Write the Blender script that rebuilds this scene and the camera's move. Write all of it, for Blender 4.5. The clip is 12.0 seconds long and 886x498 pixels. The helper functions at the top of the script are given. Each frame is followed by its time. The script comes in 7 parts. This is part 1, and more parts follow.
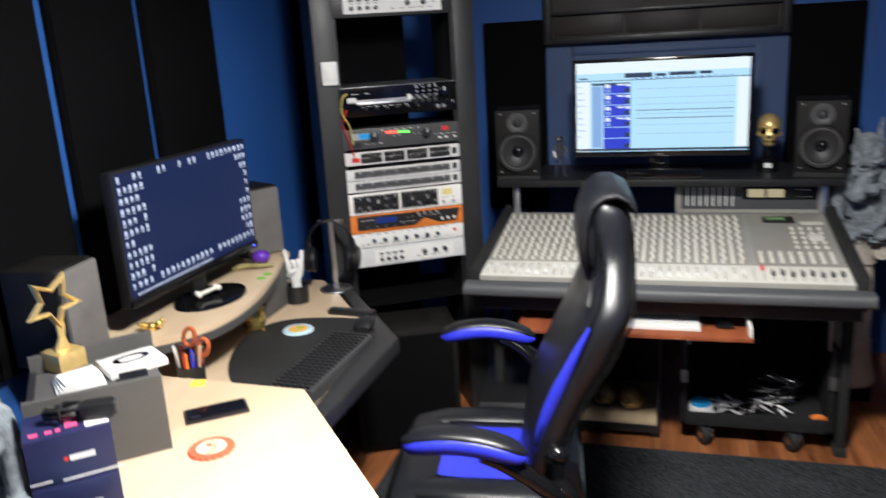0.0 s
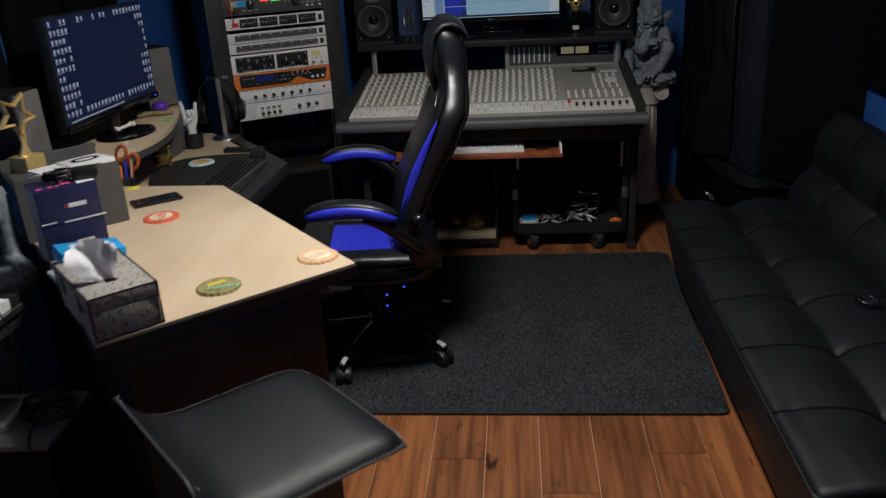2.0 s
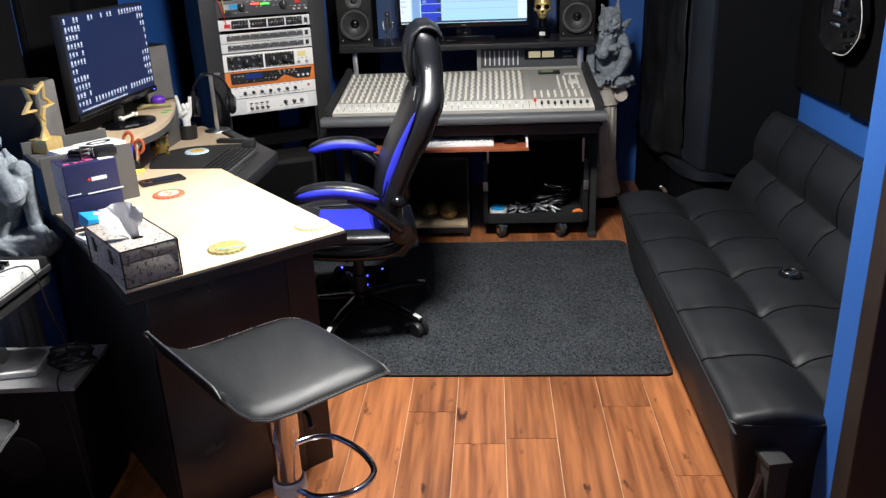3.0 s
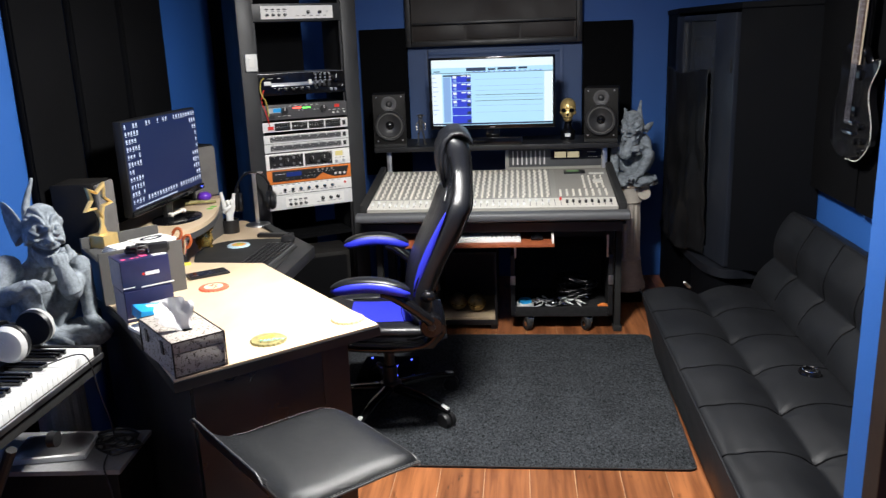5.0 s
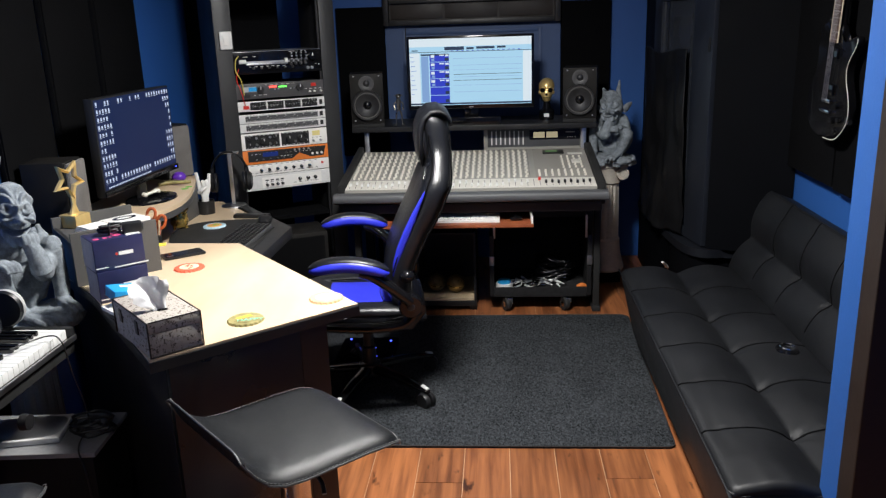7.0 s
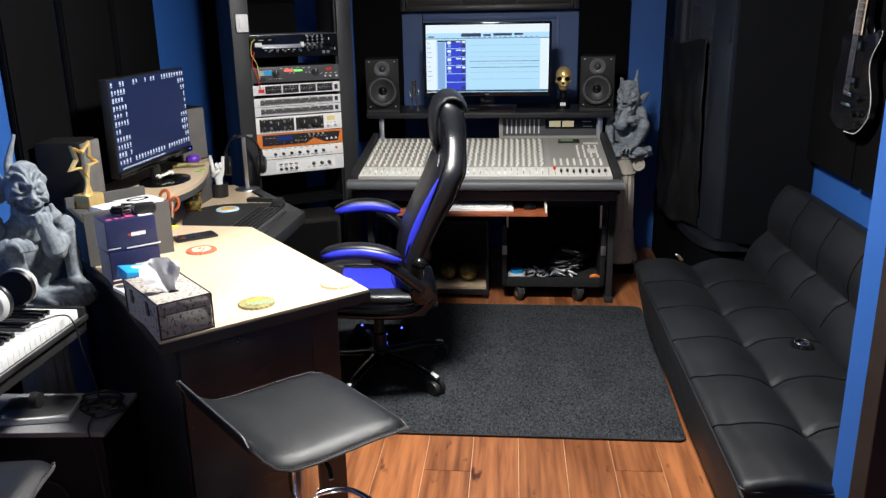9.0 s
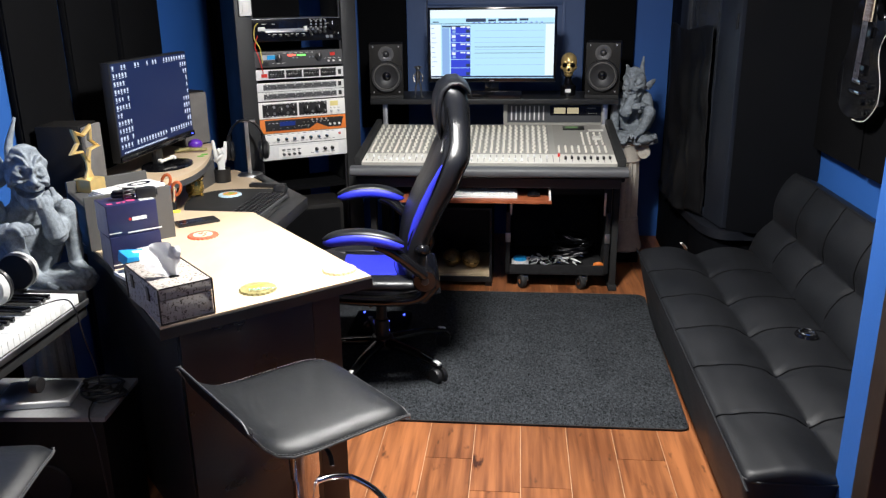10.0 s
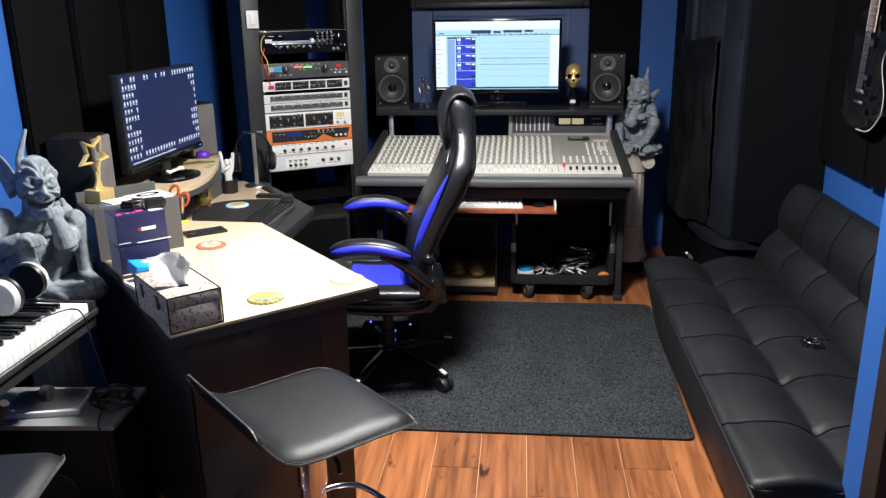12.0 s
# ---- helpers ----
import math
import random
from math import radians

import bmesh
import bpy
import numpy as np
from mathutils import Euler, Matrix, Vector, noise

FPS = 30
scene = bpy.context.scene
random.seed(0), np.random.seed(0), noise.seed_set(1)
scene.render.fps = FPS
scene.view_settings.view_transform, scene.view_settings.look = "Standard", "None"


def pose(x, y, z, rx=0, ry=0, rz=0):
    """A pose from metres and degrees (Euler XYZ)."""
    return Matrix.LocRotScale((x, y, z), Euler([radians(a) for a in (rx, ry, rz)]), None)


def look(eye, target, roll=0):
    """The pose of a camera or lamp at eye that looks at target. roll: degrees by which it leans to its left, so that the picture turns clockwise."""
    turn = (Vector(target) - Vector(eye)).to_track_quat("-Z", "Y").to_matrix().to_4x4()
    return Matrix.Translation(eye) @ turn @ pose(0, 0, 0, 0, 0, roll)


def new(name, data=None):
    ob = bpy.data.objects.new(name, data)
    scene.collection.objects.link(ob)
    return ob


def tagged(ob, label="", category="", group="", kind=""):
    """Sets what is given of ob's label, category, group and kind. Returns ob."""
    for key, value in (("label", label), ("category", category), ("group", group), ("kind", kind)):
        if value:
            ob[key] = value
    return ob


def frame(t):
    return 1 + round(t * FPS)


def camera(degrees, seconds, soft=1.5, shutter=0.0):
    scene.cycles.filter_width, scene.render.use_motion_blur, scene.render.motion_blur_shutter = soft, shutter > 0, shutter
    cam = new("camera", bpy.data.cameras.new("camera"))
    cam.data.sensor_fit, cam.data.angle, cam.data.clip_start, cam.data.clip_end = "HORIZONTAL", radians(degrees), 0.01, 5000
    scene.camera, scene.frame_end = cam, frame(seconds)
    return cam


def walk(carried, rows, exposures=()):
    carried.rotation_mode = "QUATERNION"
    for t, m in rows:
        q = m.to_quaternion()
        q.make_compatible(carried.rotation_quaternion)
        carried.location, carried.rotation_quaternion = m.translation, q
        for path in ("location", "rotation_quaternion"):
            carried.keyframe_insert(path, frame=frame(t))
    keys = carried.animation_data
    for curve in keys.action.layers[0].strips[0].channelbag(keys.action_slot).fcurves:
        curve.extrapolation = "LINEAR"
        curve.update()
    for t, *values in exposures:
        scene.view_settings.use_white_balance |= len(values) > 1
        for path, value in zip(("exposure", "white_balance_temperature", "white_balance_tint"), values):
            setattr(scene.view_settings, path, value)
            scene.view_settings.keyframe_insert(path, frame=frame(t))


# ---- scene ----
cam = camera(58.0, 12.0, 1.3, 0.5)
PATH = [
    (0, (0.025, 0.083, 1.576), (-0.524, 1.934, 1.053), -3.4),
    (0.5, (0.092, -0.133, 1.568), (-0.261, 1.743, 0.972), -2.6),
    (1, (0.16, -0.335, 1.572), (-0.137, 1.524, 0.896), -6.1),
    (1.5, (0.134, -0.425, 1.534), (-0.008, 1.419, 0.772), -6.9),
    (2, (0.106, -0.655, 1.455), (-0.09, 1.195, 0.72), -3.3),
    (2.5, (0.111, -0.874, 1.461), (-0.061, 0.971, 0.707), -3.3),
    (3, (0.121, -0.973, 1.468), (-0.007, 0.888, 0.749), -2.2),
    (3.2, (0.150, -0.994, 1.475), (-0.069, 0.862, 0.766), -1.2),
    (4.8, (0.128, -1.081, 1.529), (-0.094, 0.836, 1.005), -2.1),
    (5, (0.129, -1.092, 1.533), (-0.067, 0.833, 1.025), -2.1),
    (5.5, (0.125, -1.1, 1.526), (-0.043, 0.828, 1.022), -2.0),
    (6, (0.127, -1.094, 1.525), (-0.01, 0.834, 1.01), -1.7),
    (6.5, (0.125, -1.083, 1.517), (-0.015, 0.837, 0.976), -2.0),
    (8.5, (0.114, -1.065, 1.508), (-0.041, 0.849, 0.95), -0.9),
    (9, (0.121, -1.06, 1.504), (-0.052, 0.848, 0.928), -1.0),
    (9.5, (0.126, -1.047, 1.497), (-0.051, 0.849, 0.888), -0.7),
    (10, (0.121, -1.043, 1.497), (-0.06, 0.854, 0.891), -0.7),
    (10.5, (0.128, -1.041, 1.5), (-0.044, 0.859, 0.899), -1.2),
    (11, (0.124, -1.049, 1.498), (-0.043, 0.852, 0.898), -1.3),
    (11.5, (0.12, -1.06, 1.5), (-0.079, 0.837, 0.9), -1.2),
    (12, (0.119, -1.06, 1.498), (-0.075, 0.844, 0.918), -0.9),
]
EXPOSURE = [(0.0, 0.05), (0.5, -0.30), (1.0, -1.30), (1.5, -1.85), (2.0, -1.62), (2.5, -0.62), (3.0, 0.10), (5.0, 0.12), (5.5, -0.20), (6.0, -0.28), (6.5, -0.26), (8.5, -0.14), (9.5, 0.12), (10.5, 0.16), (12.0, 0.18)]
walk(cam, [(t, look(eye, target, roll)) for t, eye, target, roll in PATH], EXPOSURE)

# ---- light ----
world = bpy.data.worlds.new("world")
scene.world = world
world.use_nodes = True
world.node_tree.nodes["Background"].inputs[0].default_value = (0.5, 0.6, 0.8, 1)
world.node_tree.nodes["Background"].inputs[1].default_value = 0.0


def area_lamp(name, at, target, size, watts, colour):
    data = bpy.data.lights.new(name, "AREA")
    data.shape, data.size, data.energy, data.color = "DISK", size, watts, colour
    data.spread = radians(160)
    ob = new(name, data)
    ob.matrix_world = look(at, target)
    return ob


area_lamp("ceiling_lamp", (-0.05, 1.30, 2.26), (-0.05, 1.30, 0), 0.30, 72, (1.0, 0.985, 0.96))
# unseen point light, added to throw more light sideways onto far things
side_glow = bpy.data.lights.new("side_glow_lamp", "POINT")
side_glow.energy, side_glow.shadow_soft_size, side_glow.color = 45, 0.10, (1.0, 0.985, 0.96)
new("side_glow_lamp", side_glow).location = (-0.05, 1.30, 2.13)
# weak fill behind the camera, added to brighten the near side
area_lamp("near_fill", (-0.20, -1.60, 2.26), (-0.20, -1.60, 0), 0.30, 8, (1.0, 0.985, 0.96))


# ---- materials ----
def material(name, colour, rough=0.5, metal=0.0, vary=0.2, scale=6.0, bump=0.0, fine=80.0, coat=0.0, tint=None, per_piece=0.0, spec=0.5):
    """A principled surface whose colour varies at two scales, with a fine relief."""
    m = bpy.data.materials.new(name)
    m.use_nodes = True
    t = m.node_tree
    b = t.nodes["Principled BSDF"]
    b.inputs["Roughness"].default_value, b.inputs["Metallic"].default_value = rough, metal
    b.inputs["Coat Weight"].default_value = coat
    b.inputs["Specular IOR Level"].default_value = spec
    co = t.nodes.new("ShaderNodeTexCoord")
    big, small = t.nodes.new("ShaderNodeTexNoise"), t.nodes.new("ShaderNodeTexNoise")
    big.inputs["Scale"].default_value, small.inputs["Scale"].default_value = scale, fine
    big.inputs["Detail"].default_value, small.inputs["Detail"].default_value = 4, 3
    add = t.nodes.new("ShaderNodeMath")
    add.operation = "MULTIPLY_ADD"
    add.inputs[1].default_value = 0.45
    for n in (big, small):
        t.links.new(co.outputs["Object"], n.inputs["Vector"])
    t.links.new(small.outputs["Fac"], add.inputs[0])
    t.links.new(big.outputs["Fac"], add.inputs[2])
    ramp = t.nodes.new("ShaderNodeValToRGB")
    ramp.color_ramp.elements[0].position, ramp.color_ramp.elements[1].position = 0.45, 1.0
    lo = tuple(c * (1 - vary) for c in colour)
    hi = tint or tuple(min(1, c * (1 + vary)) for c in colour)
    ramp.color_ramp.elements[0].color, ramp.color_ramp.elements[1].color = (*lo, 1), (*hi, 1)
    t.links.new(add.outputs[0], ramp.inputs[0])
    out = ramp.outputs[0]
    if per_piece:
        info, mul, mix = t.nodes.new("ShaderNodeObjectInfo"), t.nodes.new("ShaderNodeMapRange"), t.nodes.new("ShaderNodeHueSaturation")
        mul.inputs[3].default_value, mul.inputs[4].default_value = 1 - per_piece, 1 + per_piece
        t.links.new(info.outputs["Random"], mul.inputs[0])
        t.links.new(mul.outputs[0], mix.inputs["Value"])
        t.links.new(out, mix.inputs["Color"])
        out = mix.outputs[0]
    t.links.new(out, b.inputs["Base Color"])
    rr = t.nodes.new("ShaderNodeMapRange")
    rr.inputs[1].default_value, rr.inputs[2].default_value = 0.3, 0.7
    rr.inputs[3].default_value, rr.inputs[4].default_value = max(0.02, rough - 0.07), min(1, rough + 0.07)
    t.links.new(big.outputs["Fac"], rr.inputs[0])
    t.links.new(rr.outputs[0], b.inputs["Roughness"])
    if bump:
        bp = t.nodes.new("ShaderNodeBump")
        bp.inputs["Strength"].default_value, bp.inputs["Distance"].default_value = bump, 0.002
        t.links.new(small.outputs["Fac"], bp.inputs["Height"])
        t.links.new(bp.outputs[0], b.inputs["Normal"])
    return m


def glowing(name, colour, strength):
    m = bpy.data.materials.new(name)
    m.use_nodes = True
    b = m.node_tree.nodes["Principled BSDF"]
    b.inputs["Base Color"].default_value = (0.004, 0.004, 0.004, 1)
    b.inputs["Roughness"].default_value = 0.3
    b.inputs["Specular IOR Level"].default_value = 0.25
    b.inputs["Emission Color"].default_value, b.inputs["Emission Strength"].default_value = (*colour, 1), strength
    return m


def wood(name, dark, light, rough=0.35, stretch=(14, 1.2, 14), per_piece=0.0, knots=False):
    """Wood with the grain along y."""
    m = material(name, dark, rough, vary=0.1, per_piece=per_piece)
    t = m.node_tree
    b = t.nodes["Principled BSDF"]
    co, mp = t.nodes.new("ShaderNodeTexCoord"), t.nodes.new("ShaderNodeMapping")
    mp.inputs["Scale"].default_value = stretch
    t.links.new(co.outputs["Object"], mp.inputs["Vector"])
    if per_piece:
        info, off = t.nodes.new("ShaderNodeObjectInfo"), t.nodes.new("ShaderNodeCombineXYZ")
        mul = t.nodes.new("ShaderNodeMath")
        mul.operation, mul.inputs[1].default_value = "MULTIPLY", 37.0
        t.links.new(info.outputs["Random"], mul.inputs[0])
        for i in (0, 1, 2):
            t.links.new(mul.outputs[0], off.inputs[i])
        t.links.new(off.outputs[0], mp.inputs["Location"])
    n = t.nodes.new("ShaderNodeTexNoise")
    n.inputs["Scale"].default_value, n.inputs["Detail"].default_value, n.inputs["Distortion"].default_value = 1.6, 6, 0.25
    t.links.new(mp.outputs[0], n.inputs["Vector"])
    ramp = t.nodes.new("ShaderNodeValToRGB")
    e = ramp.color_ramp.elements
    e[0].position, e[1].position = 0.3, 0.68
    e[0].color, e[1].color = (*dark, 1), (*light, 1)
    t.links.new(n.outputs["Fac"], ramp.inputs[0])
    out = ramp.outputs[0]
    if knots:
        v, mk = t.nodes.new("ShaderNodeTexNoise"), t.nodes.new("ShaderNodeMapRange")
        mp2 = t.nodes.new("ShaderNodeMapping")
        mp2.inputs["Scale"].default_value = (24, 8.5, 24)
        t.links.new(co.outputs["Object"], mp2.inputs["Vector"])
        t.links.new(mp2.outputs[0], v.inputs["Vector"])
        t.links.new(off.outputs[0], mp2.inputs["Location"])
        v.inputs["Scale"].default_value, v.inputs["Detail"].default_value = 1.0, 3
        mk.inputs[1].default_value, mk.inputs[2].default_value = 0.63, 0.73
        mx = t.nodes.new("ShaderNodeMix")
        mx.data_type = "RGBA"
        t.links.new(v.outputs["Fac"], mk.inputs[0])
        t.links.new(mk.outputs[0], mx.inputs["Factor"])
        t.links.new(out, mx.inputs[6])
        mx.inputs[7].default_value = (dark[0] * 0.3, dark[1] * 0.25, dark[2] * 0.25, 1)
        out = mx.outputs[2]
    if per_piece:
        hs = [x for x in t.nodes if x.bl_idname == "ShaderNodeHueSaturation"][0]
        t.links.new(out, hs.inputs["Color"])
        out = hs.outputs[0]
    t.links.new(out, b.inputs["Base Color"])
    bp = t.nodes.new("ShaderNodeBump")
    bp.inputs["Strength"].default_value, bp.inputs["Distance"].default_value = 0.15, 0.001
    t.links.new(n.outputs["Fac"], bp.inputs["Height"])
    t.links.new(bp.outputs[0], b.inputs["Normal"])
    return m


BLUE_WALL = material("blue_wall_paint", (0.022, 0.104, 0.37), 0.55, vary=0.12, scale=1.5, bump=0.25, fine=220)
GREY_BLUE = material("grey_blue_paint", (0.045, 0.09, 0.22), 0.5, vary=0.12, scale=2, bump=0.15, fine=200)
FABRIC = material("black_acoustic_fabric", (0.0040, 0.0041, 0.0047), 0.95, vary=0.3, scale=3, bump=0.6, fine=500, spec=0.06)
CARPET = material("black_case_carpet", (0.017, 0.017, 0.018), 0.9, vary=0.4, scale=60, bump=0.8, fine=500, spec=0.2)
DARK_STEEL = material("dark_steel", (0.16, 0.155, 0.15), 0.3, metal=0.8, vary=0.3, scale=40)
# ceiling grey raised so that it bounces light into the dark areas
BOUNCE_CEIL = material("bounce_ceiling_grey", (0.34, 0.34, 0.35), 0.9, vary=0.15, scale=2)
CASING = material("dark_brown_casing", (0.018, 0.011, 0.008), 0.55, vary=0.35, scale=5, bump=0.2, fine=60)
FLOOR_WOOD = wood("red_brown_laminate", (0.135, 0.043, 0.016), (0.375, 0.138, 0.050), 0.36, (26, 1.5, 26), per_piece=0.20, knots=True)
# tan of the gaps stands in for the glint on the plank bevels
JOINT_GLINT = material("pale_joint_glint", (0.55, 0.36, 0.22), 0.6)
RUG = material("charcoal_felt", (0.007, 0.0076, 0.0088), 0.98, vary=0.5, scale=7, bump=0.8, fine=330, tint=(0.072, 0.079, 0.088), spec=0.1)


def felt_fibres(m):
    """Pale fibres of two sizes in a dark felt."""
    t = m.node_tree
    ramp, add = t.nodes["Color Ramp"], [n for n in t.nodes if n.bl_idname == "ShaderNodeMath"][0]
    co = [n for n in t.nodes if n.bl_idname == "ShaderNodeTexCoord"][0]
    fine = t.nodes.new("ShaderNodeTexNoise")
    mp = t.nodes.new("ShaderNodeMapping")
    mp.inputs["Scale"].default_value = (1.0, 0.55, 1.0)
    mp.inputs["Rotation"].default_value = (0, 0, 0.5)
    fine.inputs["Scale"].default_value, fine.inputs["Detail"].default_value, fine.inputs["Roughness"].default_value, fine.inputs["Distortion"].default_value = 135, 4, 0.66, 1.0
    mix = t.nodes.new("ShaderNodeMath")
    mix.operation, mix.inputs[1].default_value = "MULTIPLY_ADD", 0.16
    t.links.new(co.outputs["Object"], mp.inputs[0])
    t.links.new(mp.outputs[0], fine.inputs["Vector"])
    t.links.new(add.outputs[0], mix.inputs[0])
    t.links.new(fine.outputs["Fac"], mix.inputs[2])
    t.links.new(mix.outputs[0], ramp.inputs[0])
    ramp.color_ramp.elements[0].position, ramp.color_ramp.elements[1].position = 0.47, 0.86


felt_fibres(RUG)
LEATHER = material("black_leatherette", (0.0085, 0.0092, 0.0115), 0.34, vary=0.2, scale=5, bump=0.3, fine=380)
SOFA_LEATHER = material("black_sofa_leatherette", (0.0058, 0.0064, 0.0080), 0.52, vary=0.2, scale=4, bump=0.3, fine=420, spec=0.42)
SEAM = material("dark_seam", (0.0025, 0.0025, 0.003), 0.95, spec=0.1)
STOOL_LEATHER = material("worn_stool_leatherette", (0.0085, 0.0096, 0.0112), 0.38, vary=0.12, scale=110, bump=0.4, fine=700)
SPEAKER_RING = material("grey_speaker_ring", (0.13, 0.127, 0.12), 0.45, vary=0.15, scale=20)
STITCH = material("pale_stitching", (0.22, 0.215, 0.21), 0.8)
BLUE_LEATHER = material("royal_blue_leatherette", (0.030, 0.040, 0.62), 0.42, vary=0.12, scale=6, bump=0.2, fine=350)
BLACK_PLASTIC = material("black_plastic", (0.012, 0.012, 0.013), 0.42, vary=0.2, scale=12, bump=0.15, fine=300)
GLOSS_BLACK = material("gloss_black", (0.005, 0.005, 0.006), 0.13, vary=0.2, scale=9)
DARK_LAMINATE = material("dark_grey_laminate", (0.019, 0.0195, 0.0205), 0.46, vary=0.2, scale=5, bump=0.1, fine=250)
END_PANEL = material("worn_charcoal_laminate", (0.014, 0.0148, 0.0162), 0.30, vary=0.25, scale=4, bump=0.15, fine=220)
GREY_PANEL = material("grey_panel", (0.085, 0.083, 0.08), 0.6, vary=0.12, scale=6, bump=0.15, fine=260)
GREY_EDGE = material("grey_edge_band", (0.06, 0.06, 0.062), 0.45, vary=0.15, scale=8)
MAPLE = wood("pale_maple_laminate", (0.57, 0.425, 0.275), (0.665, 0.520, 0.360), 0.38, (5, 1.5, 5))
CHROME = material("chrome", (0.75, 0.75, 0.76), 0.12, metal=1.0, vary=0.08, scale=10)
STEEL = material("brushed_steel", (0.55, 0.55, 0.56), 0.35, metal=1.0, vary=0.12, scale=14)
GOLD = material("polished_gold", (0.86, 0.62, 0.25), 0.36, metal=0.62, vary=0.12, scale=12)
BRASS = material("old_brass", (0.78, 0.55, 0.17), 0.26, metal=0.9, vary=0.3, scale=20)
STONE = material("grey_cast_stone", (0.175, 0.200, 0.225), 0.92, vary=0.3, scale=40, bump=0.6, fine=240, tint=(0.33, 0.37, 0.405), spec=0.2)
PLASTER = material("aged_cream_plaster", (0.50, 0.46, 0.40), 0.85, vary=0.25, scale=9, bump=0.4, fine=120)
SPEAKER_WOOD = material("black_ash_vinyl", (0.006, 0.0052, 0.0045), 0.62, vary=0.4, scale=18, bump=0.3, fine=120, spec=0.3)
GRILLE = material("grey_speaker_cloth", (0.15, 0.142, 0.135), 0.95, vary=0.2, scale=12, bump=0.7, fine=600, spec=0.2)
CONE = material("dark_cone", (0.028, 0.028, 0.030), 0.45, vary=0.2, scale=30)
RUBBER = material("rubber", (0.012, 0.012, 0.012), 0.75, vary=0.2)
CONSOLE_GREY = material("warm_grey_console_paint", (0.335, 0.325, 0.29), 0.5, vary=0.1, scale=9, bump=0.1, fine=300)
CONSOLE_LIGHT = material("pale_grey_console_paint", (0.66, 0.64, 0.58), 0.5, vary=0.08, scale=9)
CONSOLE_DARK = material("dark_grey_console_trim", (0.075, 0.077, 0.082), 0.5, vary=0.12, scale=8, bump=0.2, fine=300)
KNOB_LIGHT = material("ivory_knob", (0.78, 0.75, 0.67), 0.45, vary=0.08)
KNOB_DARK = material("dark_knob", (0.02, 0.02, 0.02), 0.35, vary=0.1)
RED = material("red_plastic", (0.6, 0.03, 0.02), 0.4, vary=0.1)
ORANGE = material("orange_metal", (0.75, 0.21, 0.04), 0.38, vary=0.12)
SILVER_PAINT = material("silver_paint", (0.70, 0.70, 0.69), 0.42, metal=0.05, vary=0.1, scale=9)
WHITE_PAINT = material("white_metal_panel", (0.82, 0.81, 0.78), 0.4, vary=0.06, scale=9)
WHITE = material("white_plastic", (0.76, 0.76, 0.74), 0.45, vary=0.06)
PAPER = material("white_paper", (0.80, 0.79, 0.77), 0.9, vary=0.08, scale=30)
TISSUE = material("soft_tissue", (0.82, 0.82, 0.83), 0.95, vary=0.06, scale=20, bump=0.3, fine=200)
NAVY_CARD = material("navy_card", (0.020, 0.022, 0.075), 0.4, vary=0.15, scale=12)
CYAN_CARD = material("cyan_card", (0.02, 0.34, 0.72), 0.4, vary=0.12, scale=12)
PINK = material("pink_card", (0.65, 0.08, 0.22), 0.5, vary=0.2)
PURPLE = material("purple_plastic", (0.12, 0.03, 0.42), 0.3, vary=0.15)
GREEN = material("green_paper", (0.16, 0.5, 0.06), 0.7, vary=0.2)
CORK = material("olive_green_print", (0.25, 0.22, 0.075), 0.6, vary=0.35, scale=60, tint=(0.37, 0.32, 0.13))
CORAL = material("coral_print", (0.72, 0.12, 0.06), 0.55, vary=0.15, scale=50)
ORANGE_PRINT = material("orange_rim_print", (0.74, 0.46, 0.26), 0.5, vary=0.15, scale=50)
CREAM = material("cream_print", (0.78, 0.66, 0.47), 0.55, vary=0.15, scale=60)
TAN_BOARD = wood("tan_board", (0.42, 0.32, 0.20), (0.55, 0.43, 0.28), 0.6, (8, 2, 8))
RED_WOOD = wood("cherry_edge", (0.24, 0.06, 0.025), (0.34, 0.10, 0.04), 0.4)
SKIN_TONE = material("ivory_ornament", (0.72, 0.70, 0.62), 0.5, vary=0.08)
PLASTIC_SHEET = material("black_plastic_sheet", (0.006, 0.006, 0.0068), 0.42, vary=0.2, scale=6, bump=0.3, fine=40)
CABINET_BLACK = material("black_painted_wood", (0.0026, 0.0030, 0.0042), 0.66, vary=0.2, scale=5, bump=0.2, fine=140, spec=0.06)
LED_BLUE = glowing("blue_led", (0.05, 0.08, 1.0), 6)
LED_RED = glowing("red_led", (1.0, 0.06, 0.04), 5)
LED_GREEN = glowing("green_led", (0.15, 1.0, 0.12), 2.5)
AMBER = glowing("amber_meter", (1.0, 0.85, 0.35), 0.7)
LCD = glowing("blue_display", (0.02, 0.05, 0.3), 0.6)


# ---- shapes ----
def I4():
    return Matrix.Identity(4)


def put_mesh(name, bm, mats, parent=None, label="", smooth=True, angle=35):
    me = bpy.data.meshes.new(name)
    bmesh.ops.recalc_face_normals(bm, faces=bm.faces)
    bm.to_mesh(me)
    bm.free()
    for m in mats if isinstance(mats, (list, tuple)) else [mats]:
        me.materials.append(m)
    if smooth:
        me.shade_smooth()
        me.set_sharp_from_angle(angle=radians(angle))
    ob = new(name, me)
    if parent:
        ob.parent = parent
    if label:
        ob["label"] = label
    return ob


def part(name, bm, mats, parent, label="", **k):
    """One mesh under a thing or under a part."""
    return put_mesh(name, bm, mats, parent, label, **k)


def thing(name, m, label, category, group="", kind=""):
    ob = new(name)
    ob.empty_display_size = 0.05
    ob.matrix_basis = m
    return tagged(ob, label, category, group, kind)


def structure(name, bm, mats, label, category):
    return tagged(put_mesh(name, bm, mats, smooth=False), label, category, kind="structure")


